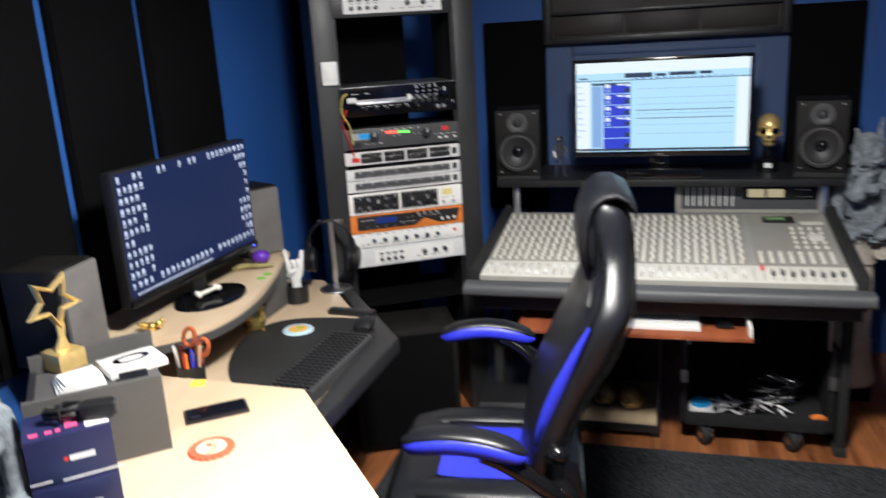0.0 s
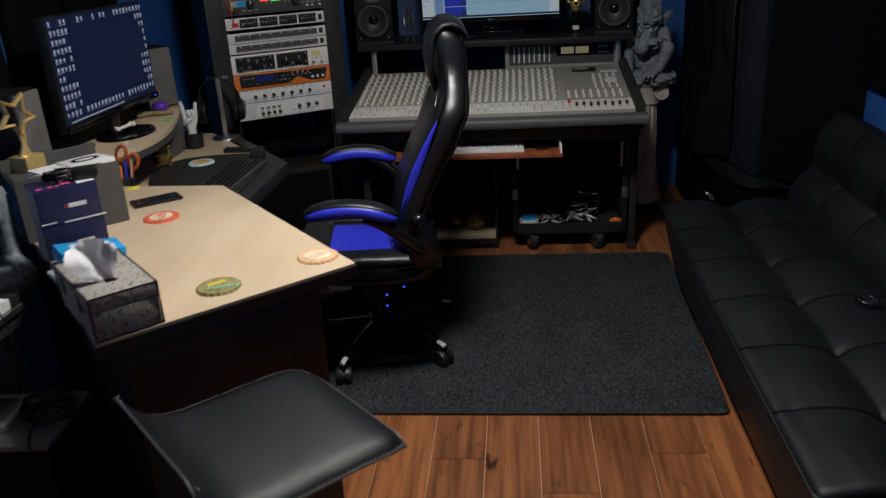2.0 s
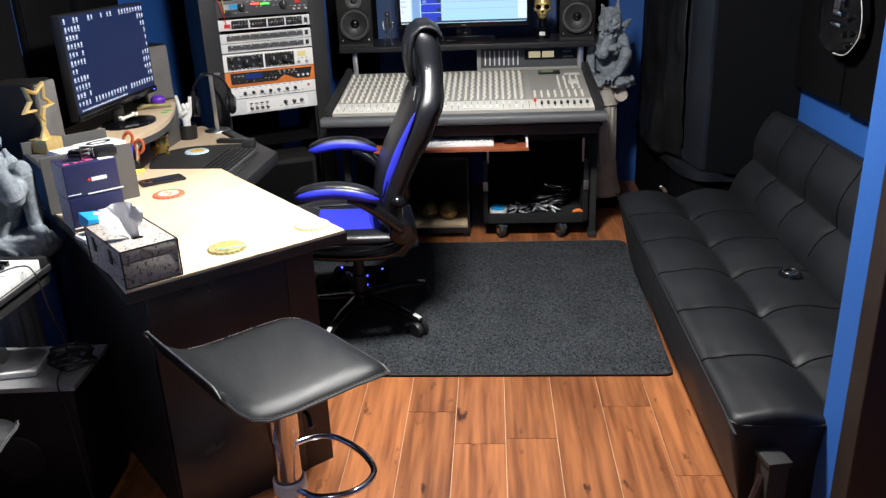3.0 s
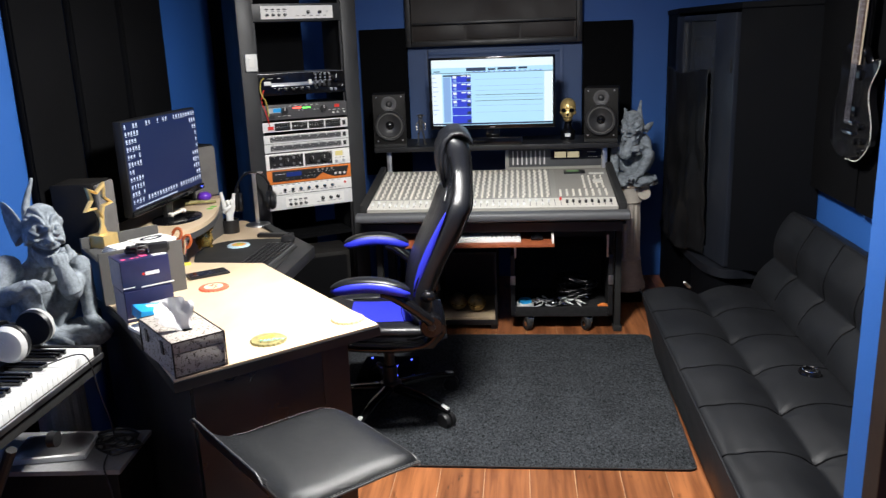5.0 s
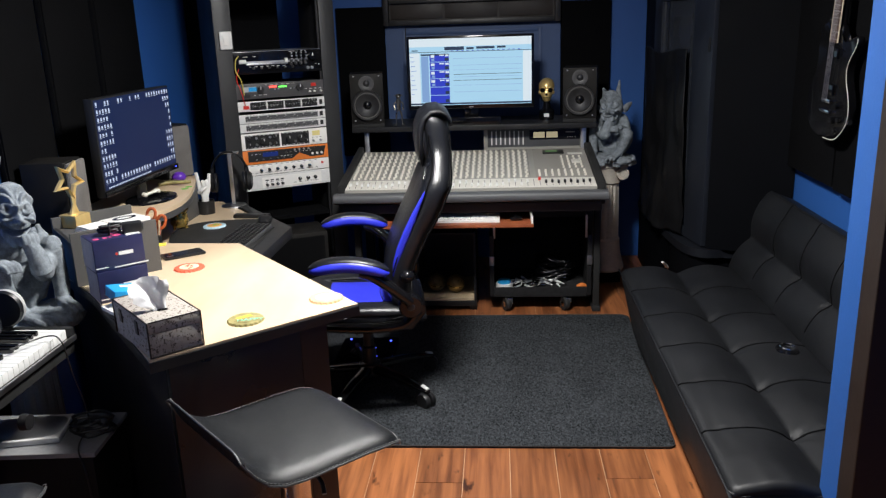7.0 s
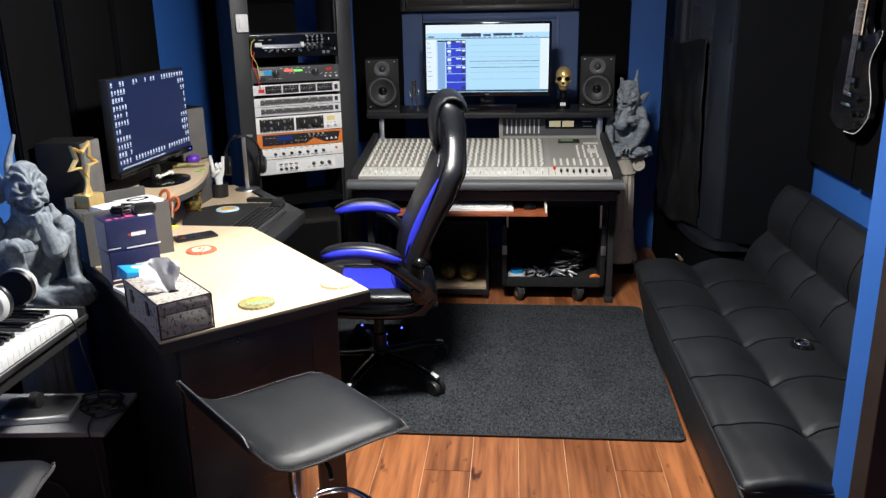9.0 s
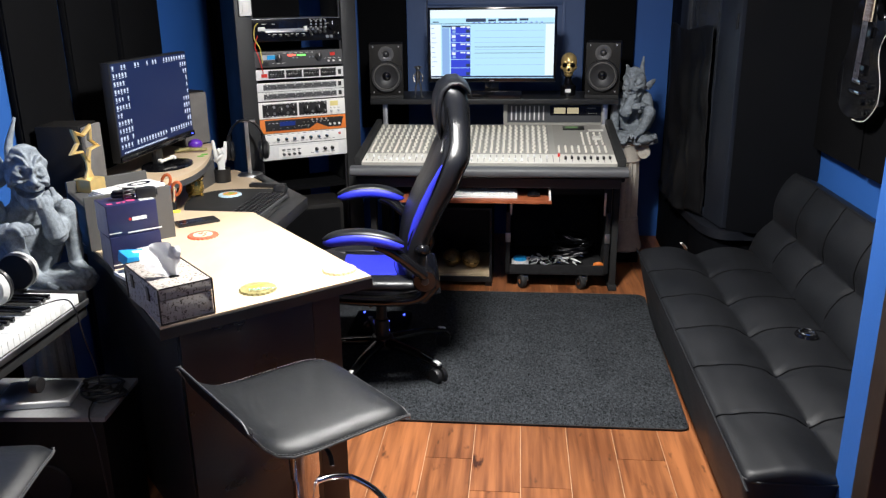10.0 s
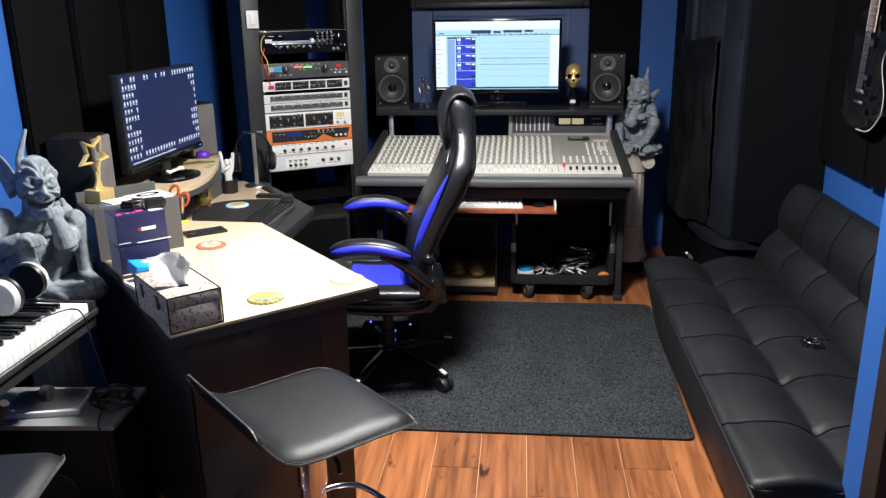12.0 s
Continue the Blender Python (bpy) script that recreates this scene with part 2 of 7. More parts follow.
def box(bm, c, s, bevel=0.0, m=None, mi=0, seg=2):
    """A box with centre c and size s, edges rounded by bevel."""
    r = bmesh.ops.create_cube(bm, size=1.0)
    vs = r["verts"]
    bmesh.ops.transform(bm, matrix=(m or I4()) @ Matrix.Translation(c) @ Matrix.Diagonal((*s, 1)), verts=vs)
    fs = {f for v in vs for f in v.link_faces}
    for f in fs:
        f.material_index = mi
    if bevel:
        es = {e for v in vs for e in v.link_edges}
        bmesh.ops.bevel(bm, geom=list(es), offset=bevel, segments=seg, affect="EDGES", profile=0.6, material=mi)
    return bm


def span(x0, x1, y0, y1, z0, z1, bevel=0.0, bm=None, m=None, mi=0):
    bm = bm or bmesh.new()
    return box(bm, ((x0 + x1) / 2, (y0 + y1) / 2, (z0 + z1) / 2), (x1 - x0, y1 - y0, z1 - z0), bevel, m, mi)


def prism(poly, z0, z1, bevel=0.0, bm=None, mi=0):
    bm = bm or bmesh.new()
    lo = [bm.verts.new((x, y, z0)) for x, y in poly]
    hi = [bm.verts.new((x, y, z1)) for x, y in poly]
    fs = [bm.faces.new(lo[::-1]), bm.faces.new(hi)]
    n = len(poly)
    for i in range(n):
        fs.append(bm.faces.new((lo[i], lo[(i + 1) % n], hi[(i + 1) % n], hi[i])))
    for f in fs:
        f.material_index = mi
    if bevel:
        es = [e for e in {e for f in fs[:2] for e in f.edges}]
        bmesh.ops.bevel(bm, geom=es, offset=bevel, segments=2, affect="EDGES", profile=0.6)
    return bm


def lathe(profile, n=24, bm=None, m=None, mi=0, caps=True):
    """Turns (radius, height) pairs about z."""
    bm = bm or bmesh.new()
    rings = []
    for r, z in profile:
        if r < 1e-5:
            rings.append([bm.verts.new((0, 0, z))])
        else:
            rings.append([bm.verts.new((r * math.cos(2 * math.pi * i / n), r * math.sin(2 * math.pi * i / n), z)) for i in range(n)])
    for a, b in zip(rings, rings[1:]):
        for i in range(n):
            j = (i + 1) % n
            q = [a[i % len(a)], a[j % len(a)], b[j % len(b)], b[i % len(b)]]
            q = list(dict.fromkeys(q))
            if len(q) > 2:
                bm.faces.new(q).material_index = mi
    for ring, flip in ((rings[0], True), (rings[-1], False)):
        if caps and len(ring) > 2:
            bm.faces.new(ring[::-1] if flip else ring).material_index = mi
    if m:
        bmesh.ops.transform(bm, matrix=m, verts=[v for ring in rings for v in ring])
    return bm


def loft(sections, n=20, p=2.6, bm=None, mi=0, caps=True):
    """A skin over rounded sections (centre, half axis u, half axis v)."""
    bm = bm or bmesh.new()
    rings = []
    for c, u, v in sections:
        c, u, v = Vector(c), Vector(u), Vector(v)
        ring = []
        for i in range(n):
            a = 2 * math.pi * i / n
            ca, sa = math.cos(a), math.sin(a)
            ring.append(bm.verts.new(c + u * math.copysign(abs(ca) ** (2 / p), ca) + v * math.copysign(abs(sa) ** (2 / p), sa)))
        rings.append(ring)
    for a, b in zip(rings, rings[1:]):
        for i in range(n):
            bm.faces.new((a[i], a[(i + 1) % n], b[(i + 1) % n], b[i])).material_index = mi
    if caps:
        bm.faces.new(rings[0][::-1]).material_index = mi
        bm.faces.new(rings[-1]).material_index = mi
    return bm


def curve_points(pts, per=6):
    """A smooth line through the points."""
    P = [Vector(p) for p in pts]
    P = [P[0] * 2 - P[1]] + P + [P[-1] * 2 - P[-2]]
    out = []
    for i in range(1, len(P) - 2):
        a, b, c, d = P[i - 1 : i + 3]
        for k in range(per):
            t = k / per
            out.append(0.5 * (2 * b + (c - a) * t + (2 * a - 5 * b + 4 * c - d) * t * t + (3 * b - a - 3 * c + d) * t**3))
    return out + [P[-2]]


def tube(pts, r, n=8, bm=None, per=6, mi=0, flat=1.0):
    """A round bar along a smooth line; r a radius or one for each end."""
    line = curve_points(pts, per) if len(pts) > 2 and per > 1 else [Vector(p) for p in pts]
    r0, r1 = r if isinstance(r, tuple) else (r, r)
    secs, up = [], Vector((0.03, 0.02, 1))
    for i, p in enumerate(line):
        d = (line[min(i + 1, len(line) - 1)] - line[max(i - 1, 0)]).normalized()
        u = d.cross(up if abs(d.z) < 0.95 else Vector((1, 0.1, 0))).normalized()
        v = u.cross(d).normalized()
        rr = r0 + (r1 - r0) * i / max(1, len(line) - 1)
        secs.append((p, u * rr, v * rr * flat))
    return loft(secs, n, 2.0, bm, mi)


def ball(bm, c, r, m=None, mi=0, sub=2):
    res = bmesh.ops.create_icosphere(bm, subdivisions=sub, radius=1.0)
    s = r if isinstance(r, (tuple, list)) else (r, r, r)
    bmesh.ops.transform(bm, matrix=(m or I4()) @ Matrix.Translation(c) @ Matrix.Diagonal((*s, 1)), verts=res["verts"])
    for f in {f for v in res["verts"] for f in v.link_faces}:
        f.material_index = mi
    return bm


def rod(bm, a, b, r, n=10, mi=0):
    a, b = Vector(a), Vector(b)
    return tube([a, b], r, n, bm, per=1, mi=mi)


def quad(bm, c, u, v, mi=0):
    """A flat rectangle with centre c and half sides u and v."""
    c, u, v = Vector(c), Vector(u), Vector(v)
    f = bm.faces.new([bm.verts.new(p) for p in (c - u - v, c + u - v, c + u + v, c - u + v)])
    f.material_index = mi
    return bm


# ---- structure ----
X0, X1, Y1, TOP = -1.592, 1.50, 4.00, 2.30
structure("wall_west", span(X0 - 0.1, X0, -2.4, Y1 + 0.1, 0, TOP), BLUE_WALL, "blue painted wall beside the computer desk", "wall")
structure("wall_north", span(X0, X1, Y1, Y1 + 0.1, 0, TOP), BLUE_WALL, "blue painted wall behind the mixing console", "wall")
structure("wall_east", span(X1, X1 + 0.1, 0.59, Y1 + 0.1, 0, TOP), BLUE_WALL, "blue painted wall behind the black sofa", "wall")
structure("wall_partition", span(0.902, X1, 0.59, 0.715, 0, TOP), BLUE_WALL, "end of a blue partition wall at the sofa", "wall")
# two unseen walls, added only to close the room around the light
structure("unseen_wall_east", span(X1, X1 + 0.1, -2.4, 0.59, 0, TOP), BLUE_WALL, "plain blue wall added out of view beside the camera", "wall")
structure("unseen_wall_south", span(X0, X1, -2.5, -2.4, 0, TOP), BLUE_WALL, "plain blue wall added out of view behind the camera", "wall")
# unseen ceiling, added to close the room and bounce light
structure("ceiling", span(X0 - 0.1, X1 + 0.1, -2.5, Y1 + 0.1, TOP, TOP + 0.08), BOUNCE_CEIL, "plain grey ceiling added out of view", "ceiling")
structure("door_casing", span(0.885, 1.06, 0.515, 0.588, 0, TOP, 0.004), CASING, "dark brown wooden casing on the partition", "door casing")
floor = structure("floor", span(X0, X1, -2.4, Y1, -0.08, -0.004), JOINT_GLINT, "red-brown wood laminate plank floor, joints coloured pale for edge glints", "floor")


def wall_panel(name, m, sx, sz, depth, label):
    """An acoustic panel standing on its lower edge, face towards -y."""
    ob = thing(name, m, label, "acoustic panel", "acoustic panels")
    part("frame", span(-sx / 2, sx / 2, -depth + 0.007, 0, 0, sz, 0.006), FABRIC, ob)
    part("fabric_face", span(-sx / 2 + 0.003, sx / 2 - 0.003, -depth, -depth + 0.0068, 0.003, sz - 0.003, 0.003), FABRIC, ob)
    return ob


for y0, y1 in ((1.535, 1.868), (1.918, 2.275), (2.325, 2.712)):
    wall_panel("acoustic_panel", pose(X0 + 0.002, (y0 + y1) / 2, 0.80, 0, 0, 90), y1 - y0, 1.42, 0.031, "tall black fabric acoustic panel on the blue wall")
for x0, x1 in ((-0.86, -0.565), (0.51, 0.805)):
    wall_panel("acoustic_panel", pose((x0 + x1) / 2, Y1 - 0.002, 0.70, 0, 0, 0), x1 - x0, 0.905, 0.05, "black fabric acoustic panel behind a monitor loudspeaker")
for y0, y1, z0 in ((2.168, 2.672, 0.818), (1.77, 2.158, 0.812), (1.372, 1.76, 0.818), (0.974, 1.362, 0.815)):
    wall_panel("acoustic_panel", pose(X1 - 0.002, (y0 + y1) / 2, z0, 0, 0, -90), y1 - y0, 1.4, 0.048, "black acoustic panel on the wall above the sofa")

# added black sheet: the shade behind the rack as a dark surface
wall_panel("acoustic_panel", pose(X0 + 0.002, 3.69, 0.60, 0, 0, 90), 0.58, 1.62, 0.03, "tall black sheet added for the shade in the corner behind the rack")
# added black sheet that keeps the wall behind the pedestal dark
wall_panel("acoustic_panel", pose(X0 + 0.002, 0.98, 0.02, 0, 0, 90), 1.10, 0.62, 0.02, "low black sheet added to darken the wall behind the piano")

# ---- rug ----
corner = [(0.75, 1.545, 0.03), (0.784, 2.895, 0.05), (-0.98, 2.895, 0.04), (-0.98, 1.545, 0.04)]
outline_ = []
for k, (x, y, r) in enumerate(corner):
    sx, sy = (-1 if x > 0 else 1), (1 if y < 2 else -1)
    for q in range(7):
        a = math.pi / 2 * (k - 1) + math.pi / 12 * q
        outline_.append((x + sx * r + r * math.cos(a), y + sy * r + r * math.sin(a)))
bm = prism(outline_, 0.0, 0.009, 0.002)
rug = thing("rug", I4(), "flat charcoal felt rug on the wood floor", "rug")
part("felt", bm, RUG, rug)
part("hem", tube([(x, y, 0.0085) for x, y in outline_] + [(*outline_[0], 0.0085)], 0.0018, 6, per=1), CASING, rug, "brown bound edge")


# ---- sofa ----
def padding(x, y, nx, ny, w, d, bulge, edge, dips):
    """How far the quilted cover lies above or below the slab's top at (x, y)."""
    cx, cy = x / w * nx, y / d * ny
    fy = cy % 1
    dx = abs(x - w / 2)
    dy = min(fy, 1 - fy) * d / ny if 0.5 < cy < ny - 0.5 else 0.2
    fade = max(0.0, min(1.0, min(x, w - x) / 0.05))
    h = -bulge * (0.60 * math.exp(-((dx / 0.050) ** 1.5)) + fade * (0.12 * math.exp(-dy / 0.005) + 0.24 * math.exp(-((dy / 0.085) ** 1.6))))
    h += 0.78 * bulge * math.sin(math.pi * min(1, max(0, cx % 1)))
    ex, ey = min(x, w - x) / edge, min(y, d - y) / edge
    rx, ry = 1 - min(1, ex), 1 - min(1, ey)
    h -= edge * 0.6 * (1 - math.sqrt(max(0, 1 - min(1, rx * rx + ry * ry))))
    for b in range(1, ny):
        q = y - d * b / ny
        h -= dips * math.exp(-(dx * dx + q * q) / 0.026**2)
        a = math.atan2(q, x - w / 2)
        far = math.hypot(dx, q)
        h += 0.0022 * math.cos(6 * a) * math.exp(-((far - 0.035) / 0.025) ** 2)
    return h


def crease(x, y):
    """Small slack folds in the cover."""
    return 0.0035 * noise.noise((6 * x, 6 * y, 1.5)) + 0.0012 * noise.noise((30 * x, 11 * y, 4.5))


def quilt(nx, ny, w, d, bulge, edge, thick, dips, toe=0.0):
    """A padded slab, quilted in ny rows and nx columns: x across, y along, z up, from 0."""
    bm = bmesh.new()
    mx, my = 30 * nx, 26 * ny
    top = []
    for i in range(mx + 1):
        row = []
        for j in range(my + 1):
            x, y = w * i / mx, d * j / my
            h = thick + padding(x, y, nx, ny, w, d, bulge, edge, dips) + crease(x, y)
            cx = edge if x < edge else w - edge if x > w - edge else x
            cy = edge if y < edge else d - edge if y > d - edge else y
            a, b = x - cx, y - cy
            if a and b:
                f = max(abs(a), abs(b)) / math.hypot(a, b)
                a, b = a * f, b * f
            row.append(bm.verts.new((cx + a, cy + b, h)))
        top.append(row)
    for i in range(mx):
        for j in range(my):
            bm.faces.new((top[i][j], top[i + 1][j], top[i + 1][j + 1], top[i][j + 1]))
    rim = [top[i][0] for i in range(mx)] + [top[mx][j] for j in range(my)] + [top[i][my] for i in range(mx, 0, -1)] + [top[0][j] for j in range(my, 0, -1)]
    base = [bm.verts.new((max(v.co.x, toe), min(d - toe, max(v.co.y, toe)), 0)) for v in rim]
    n = len(rim)
    for i in range(n):
        bm.faces.new((rim[i], base[i], base[(i + 1) % n], rim[(i + 1) % n]))
    bm.faces.new(base[::-1])
    return bm


def seam_line(y, w, d, thick, bulge, edge, dips, x0, x1):
    """A thin sunk seam across the quilted cover at y."""
    pts = []
    for q in range(61):
        x = x0 + (x1 - x0) * q / 60
        pts.append((x, y, thick + 0.0004 + padding(x, y, 2, 6, w, d, bulge, edge, dips) + crease(x, y)))
    return tube(pts, 0.0031, 6, per=1)


SL, SW, BW = 1.83, 0.515, 0.455
sofa = thing("sofa", pose(0.680, 0.69, 0), "armless black leatherette click-clack sofa with quilted seat and back", "sofa")
seat_ = part("seat", quilt(2, 6, SW, SL, 0.027, 0.026, 0.300, 0.007, 0.062), SOFA_LEATHER, sofa, angle=60)
seat_.matrix_basis = pose(0, 0, 0.075)
back_ = part("backrest", quilt(2, 6, BW, SL, 0.026, 0.016, 0.112, 0.008), SOFA_LEATHER, sofa, angle=60)
back_.matrix_basis = pose(0.602, 0.062, 0.262, 0, -68, 0)
for k in range(1, 6):
    y = SL * k / 6
    part("seam", seam_line(y, SW, SL, 0.300, 0.027, 0.026, 0.007, 0.004, SW - 0.01), SEAM, seat_)
    part("seam", seam_line(y, BW, SL, 0.112, 0.026, 0.016, 0.008, 0.10, BW - 0.003), SEAM, back_)
zp = 0.287
part("piping", tube([(SW - 0.01, 0.001, zp), (0.10, 0.001, zp), (0.03, 0.001, zp), (0.001, 0.03, zp), (0.001, 0.10, zp), (0.001, SL - 0.10, zp), (0.0015, SL - 0.03, zp)], 0.0036, 8, per=6), SOFA_LEATHER, seat_)
part("piping", tube([(BW - 0.001, 0.02, 0.106), (BW - 0.001, 0.2, 0.106), (BW - 0.001, SL - 0.2, 0.106), (BW - 0.001, SL - 0.02, 0.106)], 0.0036, 8, per=6), SOFA_LEATHER, back_)
part("frame_rail", span(0.10, 0.62, 0.10, SL - 0.10, 0.035, 0.0745, 0.006), BLACK_PLASTIC, sofa)
for x, y in ((0.13, 0.14), (0.13, SL - 0.14), (0.55, 0.14), (0.55, SL - 0.14)):
    part("leg", lathe([(0.022, 0.0), (0.024, 0.004), (0.026, 0.0348)], 14), BLACK_PLASTIC, sofa).matrix_basis = pose(x, y, 0)

disc = thing("gamepad_puck", pose(1.097, 1.526, 0.389, 4, 0, 20), "small glossy black round device lying on the sofa", "gadget")
part("body", lathe([(0, 0), (0.034, 0.0), (0.038, 0.006), (0.034, 0.014), (0.02, 0.018), (0, 0.018)], 24), GLOSS_BLACK, disc)
part("ring", lathe([(0.022, 0.0182), (0.024, 0.0198), (0.026, 0.0175)], 24), CHROME, disc)
part("grip", span(-0.028, 0.028, -0.004, 0.004, 0.0183, 0.021, 0.001), CHROME, disc)


# ---- tall corner cabinet ----
SLATE_TRIM = material("slate_trim_paint", (0.010, 0.0115, 0.016), 0.42, vary=0.15, scale=6, bump=0.1)
cab = thing("corner_cabinet", I4(), "tall black corner cabinet with a glass door draped in black plastic", "cabinet")
A, B, C, D, E = Vector((1.012, 3.60)), Vector((1.150, 2.855)), Vector((1.495, 2.69)), Vector((1.495, 3.99)), Vector((1.020, 3.99))


def inset(poly, d):
    c = sum(poly, Vector((0, 0))) / len(poly)
    return [p + (c - p).normalized() * d for p in poly]


poly = [A, B, C, D, E]
bow = [(p.x, p.y) for p in curve_points([(1.25, 2.832, 0), (1.155, 2.828, 0), (1.095, 2.868, 0), (1.050, 2.985, 0), (1.026, 3.244, 0), (1.006, 3.60, 0), (1.004, 3.80, 0), (1.008, 3.985, 0)], 6)]
plan = [Vector(p) for p in bow] + [Vector((1.495, 3.985)), Vector((1.495, 2.800))]
part("lower_body", prism(inset(plan, 0.035), 0.0, 0.329), CABINET_BLACK, cab)
part("plinth_moulding", prism(plan, 0.330, 0.372, 0.010), SLATE_TRIM, cab, "bowed slate-black ledge")
fd, fn = (A - B).normalized(), None
fn = Vector((-fd.y, fd.x))
if fn.x > 0:
    fn = -fn
L = (A - B).length
face = Matrix(((fd.x, -fn.x, 0, B.x), (fd.y, -fn.y, 0, B.y), (0, 0, 1, 0), (0, 0, 0, 1)))
# local: x along the front from the near corner, y into the cabinet
part("side_panel", prism([B, C, C + Vector((0.0, 0.03)), B - fn * 0.03 + (C - B) * 0.0], 0.375, 1.62), CABINET_BLACK, cab, smooth=False)
part("far_panel", prism([A, E, E + Vector((0.03, 0)), A - fn * 0.03], 0.375, 1.62), CABINET_BLACK, cab, smooth=False)
part("top_panel", prism([p - (Vector((1.3, 3.4)) - p).normalized() * 0.012 for p in poly], 1.62, 1.65, 0.006), CABINET_BLACK, cab, smooth=False)
part("back_panel", prism([A - fn * 0.35, B - fn * 0.30, B - fn * 0.32, A - fn * 0.37], 0.375, 1.62), CABINET_BLACK, cab, smooth=False)
stile = material("dark_slate_stile", (0.014, 0.017, 0.025), 0.42, vary=0.15, scale=4, bump=0.1)
door = part("door", span(0.012, 0.235, -0.018, 0.012, 0.38, 1.605, 0.004, m=face), stile, cab, "slate-black door frame")
part("stile", span(L - 0.11, L - 0.01, -0.018, 0.012, 0.38, 1.605, 0.004, m=face), stile, door)
part("rail", span(0.235, L - 0.11, -0.018, 0.012, 0.38, 0.43, 0.004, m=face), stile, door)
part("rail", span(0.235, L - 0.11, -0.018, 0.012, 1.575, 1.605, 0.004, m=face), stile, door)
glass = bpy.data.materials.new("dark_glass")
glass.use_nodes = True
gb = glass.node_tree.nodes["Principled BSDF"]
gb.inputs["Base Color"].default_value = (0.30, 0.34, 0.42, 1)
gb.inputs["Roughness"].default_value = 0.04
gb.inputs["Transmission Weight"].default_value = 0.9
part("pane", span(0.235, L - 0.11, -0.006, 0.0, 0.43, 1.575, m=face), glass, door, "dark glass")
part("mullion", span(0.555, 0.567, -0.012, -0.0065, 1.33, 1.575, m=face), stile, door)
part("hinge", span(0.030, 0.050, -0.024, -0.0185, 1.33, 1.40, 0.002, m=face), BLACK_PLASTIC, door)
# things on the cabinet's upper shelf, seen through the glass
part("shelf", span(0.06, L - 0.05, 0.03, 0.28, 1.24, 1.255, m=face), CABINET_BLACK, cab, smooth=False)
for x, z, w2, h2, mt in ((0.34, 1.30, 0.075, 0.17, GREY_EDGE), (0.46, 1.30, 0.05, 0.25, GREY_PANEL), (0.67, 1.30, 0.10, 0.24, GREY_BLUE)):
    ob = thing("boxed_item", face @ pose(x, 0.12, 1.2555), "dark boxed item on the shelf behind the glass", "box", "cabinet items")
    part("body", span(-w2 / 2, w2 / 2, -0.04, 0.05, 0, h2, 0.004), mt, ob)
    part("front_plate", span(-w2 * 0.4, w2 * 0.4, -0.043, -0.0405, h2 * 0.55, h2 * 0.9), STEEL, ob, smooth=False)
bm = bmesh.new()
rows = []
NX, NZ = 40, 70
for i in range(NX + 1):
    row = []
    for j in range(NZ + 1):
        u, w = i / NX, j / NZ
        x = 0.235 + 0.02 * w + (L - 0.235 + 0.04) * u
        head = 1.335 + 0.008 * math.sin(7 * u) - 0.020 * math.sin(math.pi * u) ** 2
        foot = 0.378 + 0.012 * abs(math.sin(7 * u + 1)) + 0.020 * noise.noise((5 * u, 0, 7.7))
        z = foot + (head - foot) * w
        fold = 0.011 * math.sin(9 * u + 5.5 * w) + 0.007 * math.sin(23 * u - 7 * w + 1) + 0.020 * noise.noise((5 * u, 5 * w, 3.1)) + 0.008 * noise.noise((14 * u, 9 * w, 6.1))
        y = -0.036 + fold * (0.35 + 0.65 * (1 - w)) - 0.045 * math.sin(math.pi * u) * (1 - w) ** 3
        row.append(bm.verts.new(face @ Vector((x, y, z))))
    rows.append(row)
for i in range(NX):
    for j in range(NZ):
        bm.faces.new((rows[i][j], rows[i + 1][j], rows[i + 1][j + 1], rows[i][j + 1]))
sheet = part("plastic_sheet", bm, PLASTIC_SHEET, cab, "creased black plastic sheet", angle=180)
mod = sheet.modifiers.new("thickness", "SOLIDIFY")
mod.thickness = 0.002

# ---- computer desk ----
ca, sa = math.cos(radians(41.9)), math.sin(radians(41.9))
N = Vector((-0.731, 0.668))
along, back = Vector((ca, sa)), Vector((-sa, ca))
T = N + along * 0.597
desk = thing("computer_desk", I4(), "corner computer desk with pale maple top and dark sides", "desk")
wing = [N, T, Vector((-0.845, 1.735)), Vector((-1.50, 1.768)), Vector((-1.50, 1.52)), Vector((-1.25, 1.30)), Vector((-1.125, 1.17))]
part("tabletop", prism(wing, 0.733, 0.74, 0.001), MAPLE, desk)
edge = [p + d for p, d in zip(wing, (-back * 0.003 - along * 0.003, -back * 0.003 + along * 0.003, along * 0.003, Vector((0, 0)), -along * 0.003, -along * 0.003, -along * 0.003))]
part("edge_band", prism(edge, 0.706, 0.7325), BLACK_PLASTIC, desk, smooth=False)
# side panel below the wing
m = Matrix(((ca, -sa, 0, N.x), (sa, ca, 0, N.y), (0, 0, 1, 0), (0, 0, 0, 1)))
part("end_panel", span(0.06, 0.435, 0.055, 0.08, 0.0, 0.705, 0.002, m=m), END_PANEL, desk)
part("leg_panel", span(0.438, 0.525, 0.060, 0.085, 0.0, 0.70, 0.002, m=m), CASING, desk, "dark brown leg board")
part("side_panel", span(0.06, 0.085, 0.085, 0.98, 0.0, 0.705, 0.002, m=m), DARK_LAMINATE, desk)
part("modesty_panel", span(0.41, 0.433, 0.085, 0.62, 0.25, 0.705, 0.002, m=m), DARK_LAMINATE, desk)
low = [(-0.862, 1.742), (-0.860, 2.285), (-1.19, 2.73), (-1.30, 2.86), (-1.58, 2.86), (-1.58, 1.775), (-1.2, 1.75)]
part("corner_top", prism(low, 0.632, 0.655, 0.002), MAPLE, desk)
